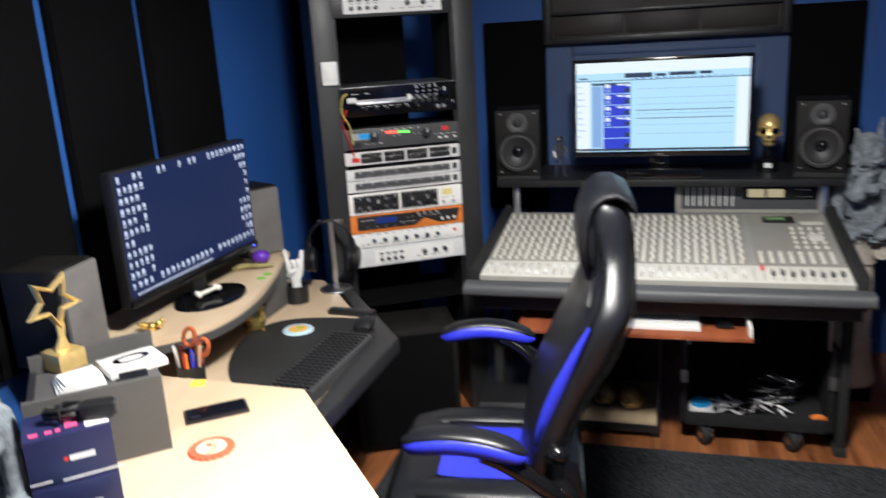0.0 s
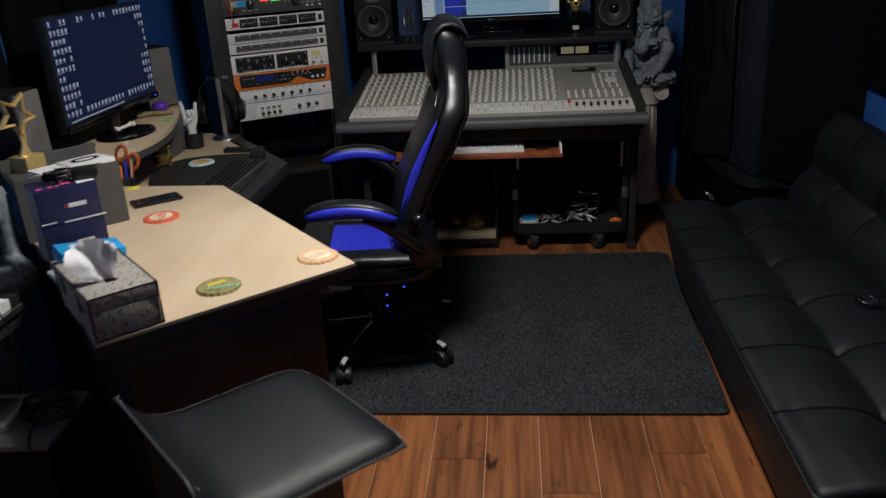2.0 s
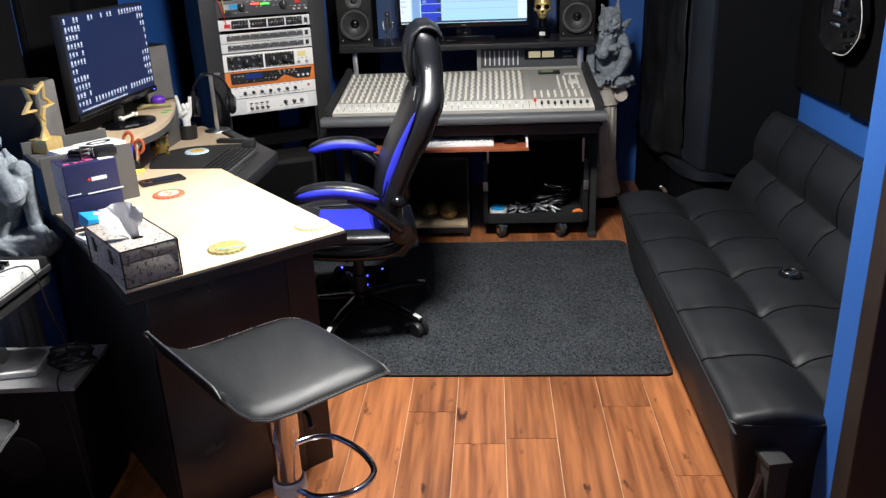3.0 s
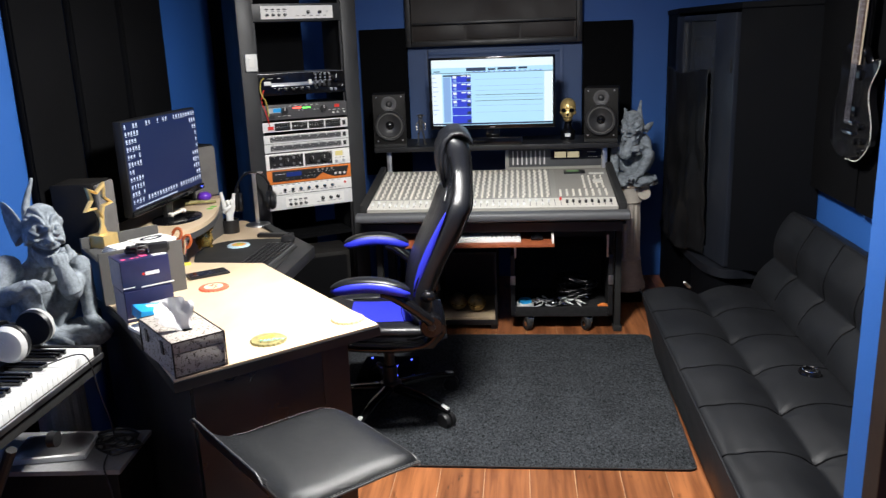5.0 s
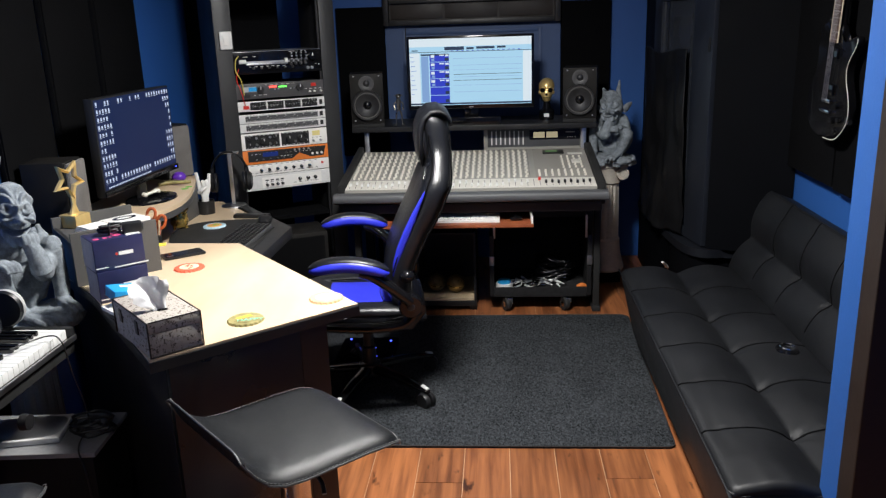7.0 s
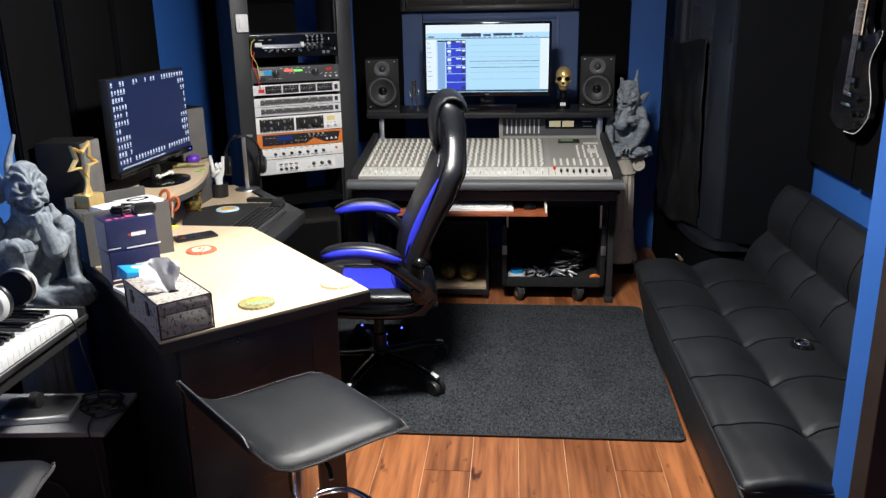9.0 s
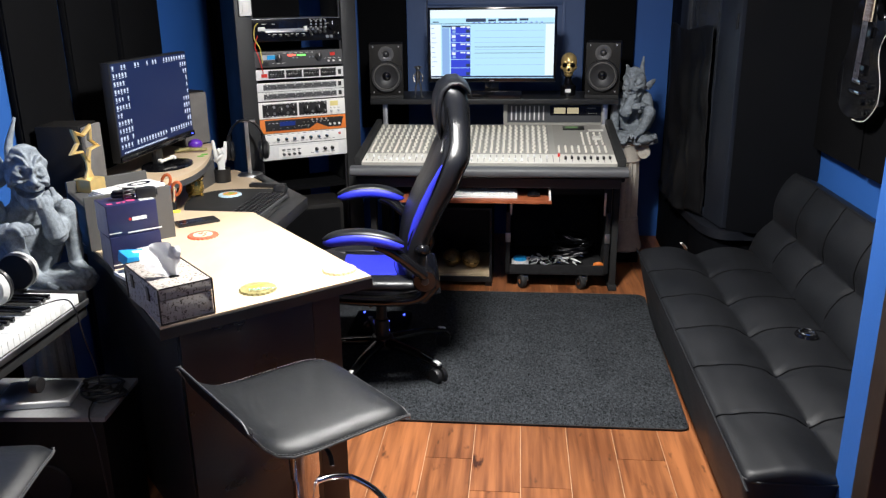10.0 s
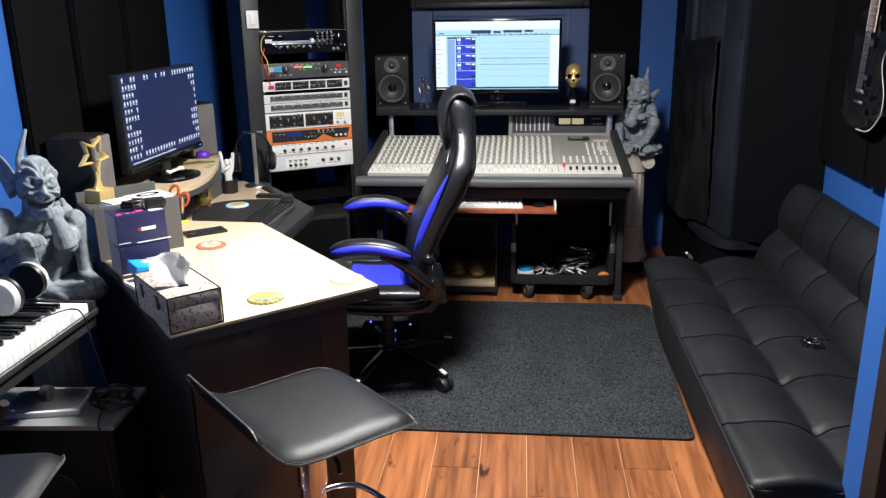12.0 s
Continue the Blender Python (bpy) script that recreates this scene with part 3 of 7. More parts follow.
part("front_edge", prism([(-0.860, 1.742), (-0.806, 1.735), (-0.792, 2.295), (-1.15, 2.775), (-1.187, 2.735), (-0.858, 2.287)], 0.608, 0.660, 0.010), DARK_LAMINATE, desk)
part("corner_side", span(-1.56, -1.20, 2.72, 2.74, 0, 0.63), DARK_LAMINATE, desk, smooth=False)
part("corner_back", span(-1.57, -1.55, 1.80, 2.70, 0, 0.63), DARK_LAMINATE, desk, smooth=False)
# raised shelf with a bowed front
front = curve_points([(-1.50, 1.60, 0), (-1.36, 1.72, 0), (-1.235, 1.84, 0), (-1.188, 1.98, 0), (-1.195, 2.16, 0), (-1.245, 2.37, 0), (-1.315, 2.58, 0)], 5)
hutch = [(p.x, p.y) for p in front]
part("raised_shelf", prism(hutch + [(-1.33, 2.66), (-1.56, 2.70), (-1.56, 1.60)], 0.812, 0.83, 0.002), MAPLE, desk)
rim = [(p.x + 0.002, p.y - 0.002) for p in front]
part("shelf_edge", prism(rim + [(-1.36, 2.56), (-1.24, 2.2), (-1.24, 2.0), (-1.48, 1.66)], 0.788, 0.811, 0.002), GREY_EDGE, desk)
part("shelf_support", span(-1.335, -1.31, 2.40, 2.58, 0.655, 0.79, 0.002), GREY_PANEL, desk)
part("shelf_support", span(-1.55, -1.53, 1.62, 2.68, 0.655, 0.812, 0.002), GREY_PANEL, desk)

# grey open organizer on the wing
org = thing("desk_organizer", I4(), "grey open-topped desk organizer full of papers", "organizer")
q0, q1, q2, q3 = Vector((-1.006, 1.414)), Vector((-1.205, 1.236)), Vector((-1.39, 1.455)), Vector((-1.205, 1.655))


def upright(a, b, z0, z1, t):
    d = (b - a).normalized()
    n = Vector((-d.y, d.x)) * t
    return prism([a, b, b + n, a + n], z0, z1, 0.001)


part("front_panel", upright(q0, q1, 0.74, 0.913, -0.014), GREY_PANEL, org, smooth=False)
part("rear_panel", upright(q3, q2, 0.74, 0.913, 0.014), GREY_PANEL, org, smooth=False)
# this side's shade is put into its colour: darker than the grey panels
part("side_panel", upright(q1 + (q2 - q1) * 0.06, q2 - (q2 - q1) * 0.06, 0.74, 0.88, -0.014), DARK_LAMINATE, org, smooth=False)
part("inner_shelf", prism([q0 + (q3 - q0) * 0.08, q1 + (q2 - q1) * 0.08, q2 - (q2 - q1) * 0.08, q3 - (q3 - q0) * 0.08], 0.862, 0.874), GREY_PANEL, org, smooth=False)

# papers and a photo card on the organizer
for nm, lab, c, s, rz, mt in (
    ("paper_stack", "stack of white papers on the organizer", (-1.225, 1.42, 0.8745), (0.10, 0.085, 0.020), 47, PAPER),
    ("photo_card", "white printed card with a dark oval ring", (-1.165, 1.525, 0.8745), (0.13, 0.105, 0.018), 55, WHITE_PAINT),
    ("wallet", "black leather wallet on the papers", (-1.090, 1.432, 0.8745), (0.060, 0.095, 0.018), 40, LEATHER),
):
    ob = thing(nm, pose(*c, 0, 0, rz), lab, nm.split("_")[0])
    if nm == "paper_stack":
        for k in range(4):
            part("sheet", span(-s[0] / 2 + 0.004 * k, s[0] / 2 - 0.003 * k, -s[1] / 2, s[1] / 2 - 0.003 * k, 0.0055 * k, 0.0055 * k + 0.005, m=pose(0, 0, 0, 0, 0, 3 * k)), mt, ob, smooth=False)
    else:
        part("body", span(-s[0] / 2, s[0] / 2, -s[1] / 2, s[1] / 2, 0, s[2], 0.003), mt, ob)
    if nm == "photo_card":
        part("picture_oval", lathe([(0.026, 0.0), (0.026, 0.0008), (0.018, 0.0008), (0.018, 0)], 28, m=pose(0, 0.004, s[2] + 0.001) @ Matrix.Diagonal((1.6, 0.9, 1, 1)), caps=False), GLOSS_BLACK, ob, "dark oval ring")


# ---- star trophy ----
star = thing("star_trophy", pose(-1.325, 1.495, 0.8745, 0, 0, 75), "polished gold star trophy on a square base", "trophy")
part("base", span(-0.035, 0.035, -0.035, 0.035, 0, 0.045, 0.004), GOLD, star)
part("stem", loft([((0, 0, 0.045), (0.020, 0, 0), (0, 0.010, 0)), ((0.004, 0, 0.075), (0.008, 0, 0), (0, 0.006, 0)), ((0.006, 0, 0.105), (0.012, 0, 0), (0, 0.006, 0))], 14), GOLD, star)
bm = bmesh.new()
outer, inner = [], []
for i in range(10):
    a = math.pi / 2 + i * math.pi / 5 + 0.70
    r = 0.072 if i % 2 == 0 else 0.034
    outer.append(Vector((r * math.cos(a), 0, 0.160 + r * math.sin(a))))
    inner.append(Vector((0.70 * r * math.cos(a), 0, 0.160 + 0.70 * r * math.sin(a))))
ring = []
for p, q in zip(outer, inner):
    ring.append([bm.verts.new(p + Vector((0, -0.002, 0))), bm.verts.new((p + q) / 2 + Vector((0, -0.010, 0))), bm.verts.new(q + Vector((0, -0.004, 0))), bm.verts.new(q + Vector((0, 0.008, 0))), bm.verts.new(p + Vector((0, 0.008, 0)))])
for i in range(10):
    a, b = ring[i], ring[(i + 1) % 10]
    for k in range(5):
        bm.faces.new((a[k], a[(k + 1) % 5], b[(k + 1) % 5], b[k]))
part("star", bm, GOLD, star, angle=20)


# ---- cartons, tissue box ----
LILAC_CARD = material("pale_lilac_card", (0.30, 0.29, 0.36), 0.5, vary=0.2, scale=30)
def carton(at, rz, sx, sy, sz, label, crown=False):
    ob = thing("product_carton", pose(*at, 0, 0, rz), label, "box", "stacked cartons")
    part("carton_body", span(-sx / 2, sx / 2, -sy / 2, sy / 2, 0, sz, 0.0015), NAVY_CARD, ob)
    bm = bmesh.new()
    quad(bm, (0.018, -sy / 2 - 0.0012, sz * 0.50), (0.021, 0, 0), (0, 0, 0.0055))
    part("logo_bar", bm, WHITE_PAINT, ob, "white logo bar")
    bm = lathe([(0.0042, 0), (0.0042, 0.001), (0, 0.001)], 16, m=pose(-0.009, -sy / 2 - 0.0002, sz * 0.50, 90, 0, 0))
    part("logo_mark", bm, RED, ob, "red round mark")
    bm = bmesh.new()
    quad(bm, (0.03, -sy / 2 - 0.0012, 0.008), (0.05, 0, 0), (0, 0, 0.0022))
    quad(bm, (-0.055, -sy / 2 - 0.0012, 0.012), (0.018, 0, 0), (0, 0, 0.0016))
    part("stripe", bm, PAPER, ob)
    bm = bmesh.new()
    quad(bm, (-sx / 2 - 0.0012, 0, sz / 2), (0, sy / 2 - 0.002, 0), (0, 0, sz / 2 - 0.002))
    part("side_face", bm, LILAC_CARD, ob, "pale lilac end face")
    if crown:
        bm = bmesh.new()
        quad(bm, (0.050, -0.012, sz + 0.001), (0.020, 0, 0), (0, sy * 0.32, 0))
        part("white_flap", bm, PAPER, ob)
        bm = bmesh.new()
        quad(bm, (0.008, -0.012, sz + 0.001), (0.011, 0, 0), (0, sy * 0.2, 0))
        for x, w in ((-0.055, 0.008), (-0.030, 0.006), (-0.014, 0.004)):
            quad(bm, (x, -sy * 0.3, sz + 0.001), (w, 0, 0), (0, 0.008, 0))
        part("pink_label", bm, PINK, ob)
    return ob


cr = 42
cx, cy = -1.034, 1.166
carton((cx, cy, 0.740), cr, 0.145, 0.115, 0.094, "navy blue product carton with a white logo bar")
carton((cx - 0.004, cy + 0.003, 0.8345), cr + 1, 0.145, 0.115, 0.094, "navy blue product carton stacked on another", True)
ob = thing("power_adaptor", pose(cx + 0.02, cy + 0.015, 0.9298, 0, 0, 28), "black power adaptor with its cord bundled beside it", "adaptor")
part("adaptor_body", span(0.004, 0.062, -0.018, 0.018, 0, 0.030, 0.006), BLACK_PLASTIC, ob)
part("prong_plate", span(0.0625, 0.067, -0.012, 0.012, 0.005, 0.025, 0.001), GREY_EDGE, ob)
part("cord", tube([(-0.030 + 0.030 * math.cos(k * 1.15) + 0.004 * math.sin(2.1 * k), 0.013 * math.sin(k * 1.15) + 0.003 * math.cos(1.7 * k), 0.006 + 0.0010 * k) for k in range(24)], 0.0034, 6, per=3), BLACK_PLASTIC, ob)
part("cord_tie", tube([(-0.030 + 0.002 * math.sin(a), 0.020 * math.cos(a), 0.017 + 0.016 * math.sin(a)) for a in [k * math.pi / 5 for k in range(11)]], 0.003, 6, per=2), KNOB_DARK, ob)

blue = thing("cyan_box", pose(-0.925, 1.045, 0.775, 0, 8, 42), "flat cyan-blue carton with white print", "box")
part("carton_body", span(-0.075, 0.07, -0.045, 0.045, 0, 0.030, 0.002), CYAN_CARD, blue)
bm = bmesh.new()
quad(bm, (0, 0.01, 0.0312), (0.045, 0, 0), (0, 0.012, 0))
quad(bm, (0.01, -0.02, 0.0312), (0.03, 0, 0), (0, 0.005, 0))
part("print_bar", bm, PAPER, blue)
disc_case = thing("disc_case_stack", pose(-0.905, 0.985, 0.740, 0, 0, 42), "stack of clear disc cases beside the tissue box", "disc case")
for k in range(3):
    part("disc_case", span(-0.07, 0.07, -0.06, 0.06, 0.011 * k, 0.011 * k + 0.010, 0.001, m=pose(0, 0, 0, 0, 0, 4 * k)), WHITE_PAINT if k == 2 else GREY_EDGE, disc_case)
part("disc", lathe([(0.015, 0.0345), (0.055, 0.0345), (0.055, 0.0358), (0.015, 0.0358)], 28), STEEL, disc_case)

tb = thing("tissue_box", pose(-0.765, 0.811, 0.7402, 0, 0, 43), "distressed black-and-white wooden tissue box with a pulled tissue", "tissue box")
distress = material("distressed_paint", (0.42, 0.38, 0.34), 0.7, vary=0.2, scale=20, bump=0.5, fine=90)
t = distress.node_tree
nz = t.nodes.new("ShaderNodeTexNoise")
nz.inputs["Scale"].default_value, nz.inputs["Detail"].default_value, nz.inputs["Distortion"].default_value = 130, 9, 0.9
cr2 = t.nodes.new("ShaderNodeValToRGB")
cr2.color_ramp.elements[0].position, cr2.color_ramp.elements[1].position = 0.36, 0.46
cr2.color_ramp.elements[0].color, cr2.color_ramp.elements[1].color = (0.07, 0.052, 0.040, 1), (0.40, 0.365, 0.325, 1)
t.links.new([n for n in t.nodes if n.bl_idname == "ShaderNodeTexCoord"][0].outputs["Object"], nz.inputs["Vector"])
t.links.new(nz.outputs["Fac"], cr2.inputs[0])
t.links.new(cr2.outputs[0], t.nodes["Principled BSDF"].inputs["Base Color"])
part("box_body", span(-0.066, 0.066, -0.125, 0.125, 0, 0.062, 0.002), distress, tb)
part("box_lid", span(-0.068, 0.068, -0.127, 0.127, 0.0635, 0.093, 0.003), distress, tb, "whitewashed lid")
for x in (-0.0675, 0.0675):
    for y in (-0.1265, 0.1265):
        part("corner_edge", span(x - 0.0018, x + 0.0018, y - 0.0018, y + 0.0018, 0.001, 0.0935, 0.0006), CASING, tb, "worn dark corner")
    part("rim_edge", span(x - 0.0018, x + 0.0018, -0.124, 0.124, 0.0915, 0.0945, 0.0006), CASING, tb)
for y in (-0.1265, 0.1265):
    part("rim_edge", span(-0.065, 0.065, y - 0.0018, y + 0.0018, 0.0915, 0.0945, 0.0006), CASING, tb)
    part("rim_edge", span(-0.065, 0.065, y - 0.0018, y + 0.0018, 0.0005, 0.0045, 0.0006), CASING, tb)
part("slot", span(-0.012, 0.012, -0.06, 0.06, 0.0925, 0.0938), SEAM, tb, smooth=False)
for y in (-0.05, 0.07):
    part("latch", span(-0.0705, -0.067, y - 0.01, y + 0.01, 0.045, 0.08, 0.001), CASING, tb)
bm = bmesh.new()
rows = []
for i in range(19):
    row = []
    for j in range(15):
        u, w = i / 18 - 0.5, j / 14
        spread = 0.012 + 0.042 * w
        y = 0.008 * math.sin(9 * u + 2) * (0.3 + w) + 0.030 * w * w * math.cos(3 * u) - 0.045
        x = 2 * u * spread - 0.03 * w
        z = 0.088 + 0.086 * w - 0.022 * w * (2 * abs(u - 0.1)) ** 2 + 0.010 * noise.noise((4 * u, 3 * w, 0.5)) * w
        y += 0.012 * noise.noise((7 * u, 4 * w, 4.5)) * w
        x += 0.014 * noise.noise((8 * u, 6 * w, 8.5)) * w
        row.append(bm.verts.new((x, y, z)))
    rows.append(row)
for i in range(18):
    for j in range(14):
        bm.faces.new((rows[i][j], rows[i + 1][j], rows[i + 1][j + 1], rows[i][j + 1]))
part("tissue", bm, TISSUE, tb, "white tissue", angle=180)


# ---- bottle-cap coasters, phone ----
def coaster(at, r, rim_mat, disc_mat, label, mark=None):
    ob = thing("cap_coaster", pose(*at[:3], 0, 0, at[3]), label, "coaster", "bottle-cap coasters")
    bm = bmesh.new()
    n = 84
    a = [bm.verts.new((r * (1 + 0.035 * math.cos(21 * 2 * math.pi * i / n)) * math.cos(2 * math.pi * i / n), r * (1 + 0.035 * math.cos(21 * 2 * math.pi * i / n)) * math.sin(2 * math.pi * i / n), 0.0)) for i in range(n)]
    b = [bm.verts.new((0.93 * v.co.x, 0.93 * v.co.y, 0.006)) for v in a]
    for i in range(n):
        bm.faces.new((a[i], a[(i + 1) % n], b[(i + 1) % n], b[i]))
    bm.faces.new(b)
    bm.faces.new(a[::-1])
    part("cap", bm, rim_mat, ob)
    part("print_disc", lathe([(0.64 * r, 0.006), (0.64 * r, 0.0068), (0, 0.0068)], 32), disc_mat, ob)
    if mark:
        for k in range(5):
            bm = bmesh.new()
            quad(bm, (0.012 * math.sin(2.1 * k), 0.3 * r * math.cos(1.7 * k), 0.0074), (0.006 + 0.004 * (k % 3), 0.002, 0), (-0.001, 0.003, 0))
            part("print_mark", bm, mark, ob)
    return ob


cg = coaster((-0.574, 0.935, 0.7402, 35), 0.050, CORK, CORK, "olive and yellow bottle-cap coaster on the desk")
txt = bpy.data.curves.new("letters", "FONT")
txt.body, txt.size, txt.extrude, txt.align_x = "HAPPY", 0.024, 0.0004, "CENTER"
tmp = new("letters", txt)
me = bpy.data.meshes.new_from_object(tmp.evaluated_get(bpy.context.evaluated_depsgraph_get()))
bpy.data.objects.remove(tmp)
me.materials.append(material("mint_print", (0.25, 0.72, 0.52), 0.6))
word = new("letters", me)
word.parent = cg
word.matrix_basis = pose(0.004, -0.026, 0.0078, 0, 0, -22)
bm = bmesh.new()
quad(bm, (0, 0.012, 0.0074), (0.022, 0.003, 0), (-0.002, 0.008, 0))
part("print_patch", bm, material("yellow_print", (0.72, 0.52, 0.06), 0.6), cg)
coaster((-0.386, 1.106, 0.7402, 10), 0.050, ORANGE_PRINT, CREAM, "orange and cream bottle-cap coaster on the desk", ORANGE_PRINT)
coaster((-0.917, 1.424, 0.7402, 70), 0.050, CORAL, CREAM, "coral red bottle-cap coaster with a pale print", CORAL)
coaster((-1.145, 2.308, 0.6615, 20), 0.050, material("pale_blue_print", (0.45, 0.62, 0.72), 0.55), material("orange_print", (0.8, 0.38, 0.08), 0.55), "pale blue and orange coaster on the desk mat", GREEN)

phone = thing("smartphone", pose(-1.0, 1.583, 0.7402, 0, 0, 38), "black smartphone lying face up on the desk", "phone")
part("case", span(-0.072, 0.072, -0.036, 0.036, 0, 0.009, 0.004), BLACK_PLASTIC, phone)
bm = bmesh.new()
quad(bm, (0, 0, 0.0095), (0.066, 0, 0), (0, 0.031, 0))
part("screen", bm, GLOSS_BLACK, phone, "dark glossy screen")
bm = bmesh.new()
quad(bm, (-0.05, -0.018, 0.0099), (0.012, 0, 0), (0, 0.003, 0))
part("home_mark", bm, STEEL, phone)

# pens and scissors in a cup
cup = thing("pen_cup", pose(-1.200, 1.786, 0.655), "black pen cup with pens and orange scissors", "pen cup")
part("cup", lathe([(0, 0), (0.036, 0), (0.038, 0.11), (0.033, 0.11), (0.031, 0.01), (0, 0.01)], 20), BLACK_PLASTIC, cup)
rnd = random.Random(4)
for k, mt in enumerate((RED, WHITE, ORANGE, BLUE_LEATHER, KNOB_DARK, RED, TAN_BOARD, WHITE, BLACK_PLASTIC, ORANGE, BLUE_LEATHER, TAN_BOARD)):
    a = k * 0.55
    p = Vector((0.02 * math.cos(a), 0.02 * math.sin(a), 0.012))
    q = Vector((0.036 * math.cos(a) + 0.01 * rnd.random(), 0.036 * math.sin(a), 0.15 + 0.02 * rnd.random()))
    bm = bmesh.new()
    rod(bm, p, q, 0.0040, 8)
    part("pen", bm, mt, cup)
sc = part("scissors", tube([(0, 0, 0.02), (0.012, 0.004, 0.14)], 0.005, 6, per=1), STEEL, cup)
for dx, dz in ((0.008, 0.186), (0.044, 0.158)):
    pts = [(dx + 0.017 * math.cos(a) + 0.006 * math.sin(a), 0.004, dz + 0.025 * math.sin(a)) for a in [k * math.pi / 5 for k in range(11)]]
    part("scissor_loop", tube(pts, 0.006, 8, per=3), material("scissor_plastic", (0.45, 0.10, 0.03), 0.45), sc, "orange-red handle loop")
note = thing("sticky_note", pose(-1.14, 1.725, 0.7402, 0, 0, 20), "yellow sticky note on the desk", "note")
part("note_sheet", span(-0.018, 0.018, -0.018, 0.018, 0, 0.003), material("yellow_note", (0.78, 0.68, 0.08), 0.8), note, smooth=False)

# mat, keyboard, mouse, remote
mat_arc = curve_points([(-0.864, 1.748, 0), (-0.985, 1.785, 0), (-1.11, 1.86, 0), (-1.213, 1.98, 0), (-1.286, 2.15, 0), (-1.296, 2.30, 0), (-1.235, 2.40, 0), (-1.10, 2.44, 0), (-0.985, 2.445, 0)], 5)
dm = thing("desk_mat", I4(), "black half-round desk mat under the keyboard", "desk mat")
part("mat_sheet", prism([(p.x, p.y) for p in mat_arc] + [(-0.864, 2.28)], 0.6552, 0.6600, 0.001), RUBBER, dm)
kb = thing("computer_keyboard", pose(-0.945, 2.095, 0.661, 0, -2, 85.5), "black computer keyboard on the desk mat", "keyboard")
part("case", span(-0.22, 0.165, -0.066, 0.066, 0, 0.016, 0.004), GREY_EDGE, kb)
bm = span(-0.0080, 0.0080, -0.0075, 0.0075, 0.0, 0.007, 0.002)
quad(bm, (-0.002, 0.001, 0.0073), (0.0022, 0, 0), (0, 0.0024, 0), 1)
key = part("key", bm, [material("black_key", (0.012, 0.012, 0.013), 0.38), GREY_PANEL], kb)
key.matrix_basis = pose(-0.207, -0.052, 0.0162)
for i in range(19):
    for j in range(6):
        if i or j:
            o = new("key", key.data)
            o.parent = kb
            o.matrix_basis = pose(-0.207 + 0.0197 * i, -0.052 + 0.0205 * j, 0.0162)
mouse = thing("computer_mouse", pose(-0.930, 2.362, 0.661, 0, 0, 100), "black computer mouse on the desk mat", "mouse")
part("shell", loft([((-0.05, 0, 0.010), (0, 0.020, 0), (0, 0, 0.010)), ((-0.035, 0, 0.016), (0, 0.030, 0), (0, 0, 0.016)), ((0.0, 0, 0.019), (0, 0.031, 0), (0, 0, 0.019)), ((0.04, 0, 0.013), (0, 0.027, 0), (0, 0, 0.013)), ((0.055, 0, 0.008), (0, 0.016, 0), (0, 0, 0.007))], 20), BLACK_PLASTIC, mouse)
part("wheel", lathe([(0.009, -0.004), (0.010, 0), (0.009, 0.004)], 14, m=pose(0.03, 0, 0.026, 90, 0, 0)), RUBBER, mouse)
rem = thing("remote_control", pose(-1.03, 2.492, 0.6552, 0, 0, -4), "slim black remote control on the desk", "remote")
part("body", span(-0.085, 0.085, -0.02, 0.02, 0, 0.018, 0.005), BLACK_PLASTIC, rem)
bm = bmesh.new()
for k in range(8):
    quad(bm, (-0.06 + 0.015 * k, 0, 0.0186), (0.004, 0, 0), (0, 0.009, 0))
part("button_row", bm, GREY_EDGE, rem)

# headphone stand with headphones
hs = thing("headphone_stand", pose(-1.20, 2.755, 0.655, 0, 0, 8), "brushed metal headphone stand on the desk", "headphone stand")
part("base", lathe([(0, 0), (0.062, 0), (0.060, 0.006), (0.02, 0.010), (0, 0.010)], 28), STEEL, hs)
part("post", span(-0.009, 0.009, -0.004, 0.004, 0.009, 0.262, 0.001), STEEL, hs)
part("crossbar", span(-0.045, 0.045, -0.012, 0.012, 0.262, 0.272, 0.002), STEEL, hs)


def headphones(m, label, cup_mat, band=0.085):
    ob = thing("headphones", m, label, "headphones")
    pts = [(0, band * math.cos(a), band * 1.15 * math.sin(a)) for a in [math.pi * k / 8 for k in range(9)]]
    part("headband", tube(pts, 0.011, 10, per=3, flat=0.5), LEATHER, ob)
    for s in (-1, 1):
        mm = pose(0, s * (band - 0.005), -0.035, -s * 90, 0, 0)
        c = part("ear_cup", lathe([(0, -0.004), (0.036, -0.004), (0.043, 0.006), (0.036, 0.022), (0.02, 0.028), (0, 0.028)], 26, m=mm), cup_mat, ob)
        part("ear_pad", lathe([(0.022, -0.020), (0.040, -0.020), (0.044, -0.010), (0.042, -0.0045), (0.022, -0.0045)], 26, m=mm), LEATHER, c)
        part("yoke", tube([(0, s * band, 0.01), (0.012, s * (band + 0.018), -0.01), (0.012, s * (band + 0.02), -0.035)], 0.005, 8, per=3), cup_mat, c)
    return ob


headphones(pose(-1.205, 2.75, 0.655 + 0.272 - 0.110, 0, 0, 105) @ Matrix.Diagonal((1.2, 1.0, 1.12, 1)), "black studio headphones hanging on the metal stand", BLACK_PLASTIC)

# ornament hand in a black cup
oc = thing("hand_ornament", pose(-1.285, 2.60, 0.655, 0, 0, -50), "white plastic horn-gesture ornament in a black cup", "ornament")
part("cup", lathe([(0, 0), (0.040, 0), (0.042, 0.065), (0.037, 0.065), (0.035, 0.01), (0, 0.01)], 22), BLACK_PLASTIC, oc)
bm = bmesh.new()
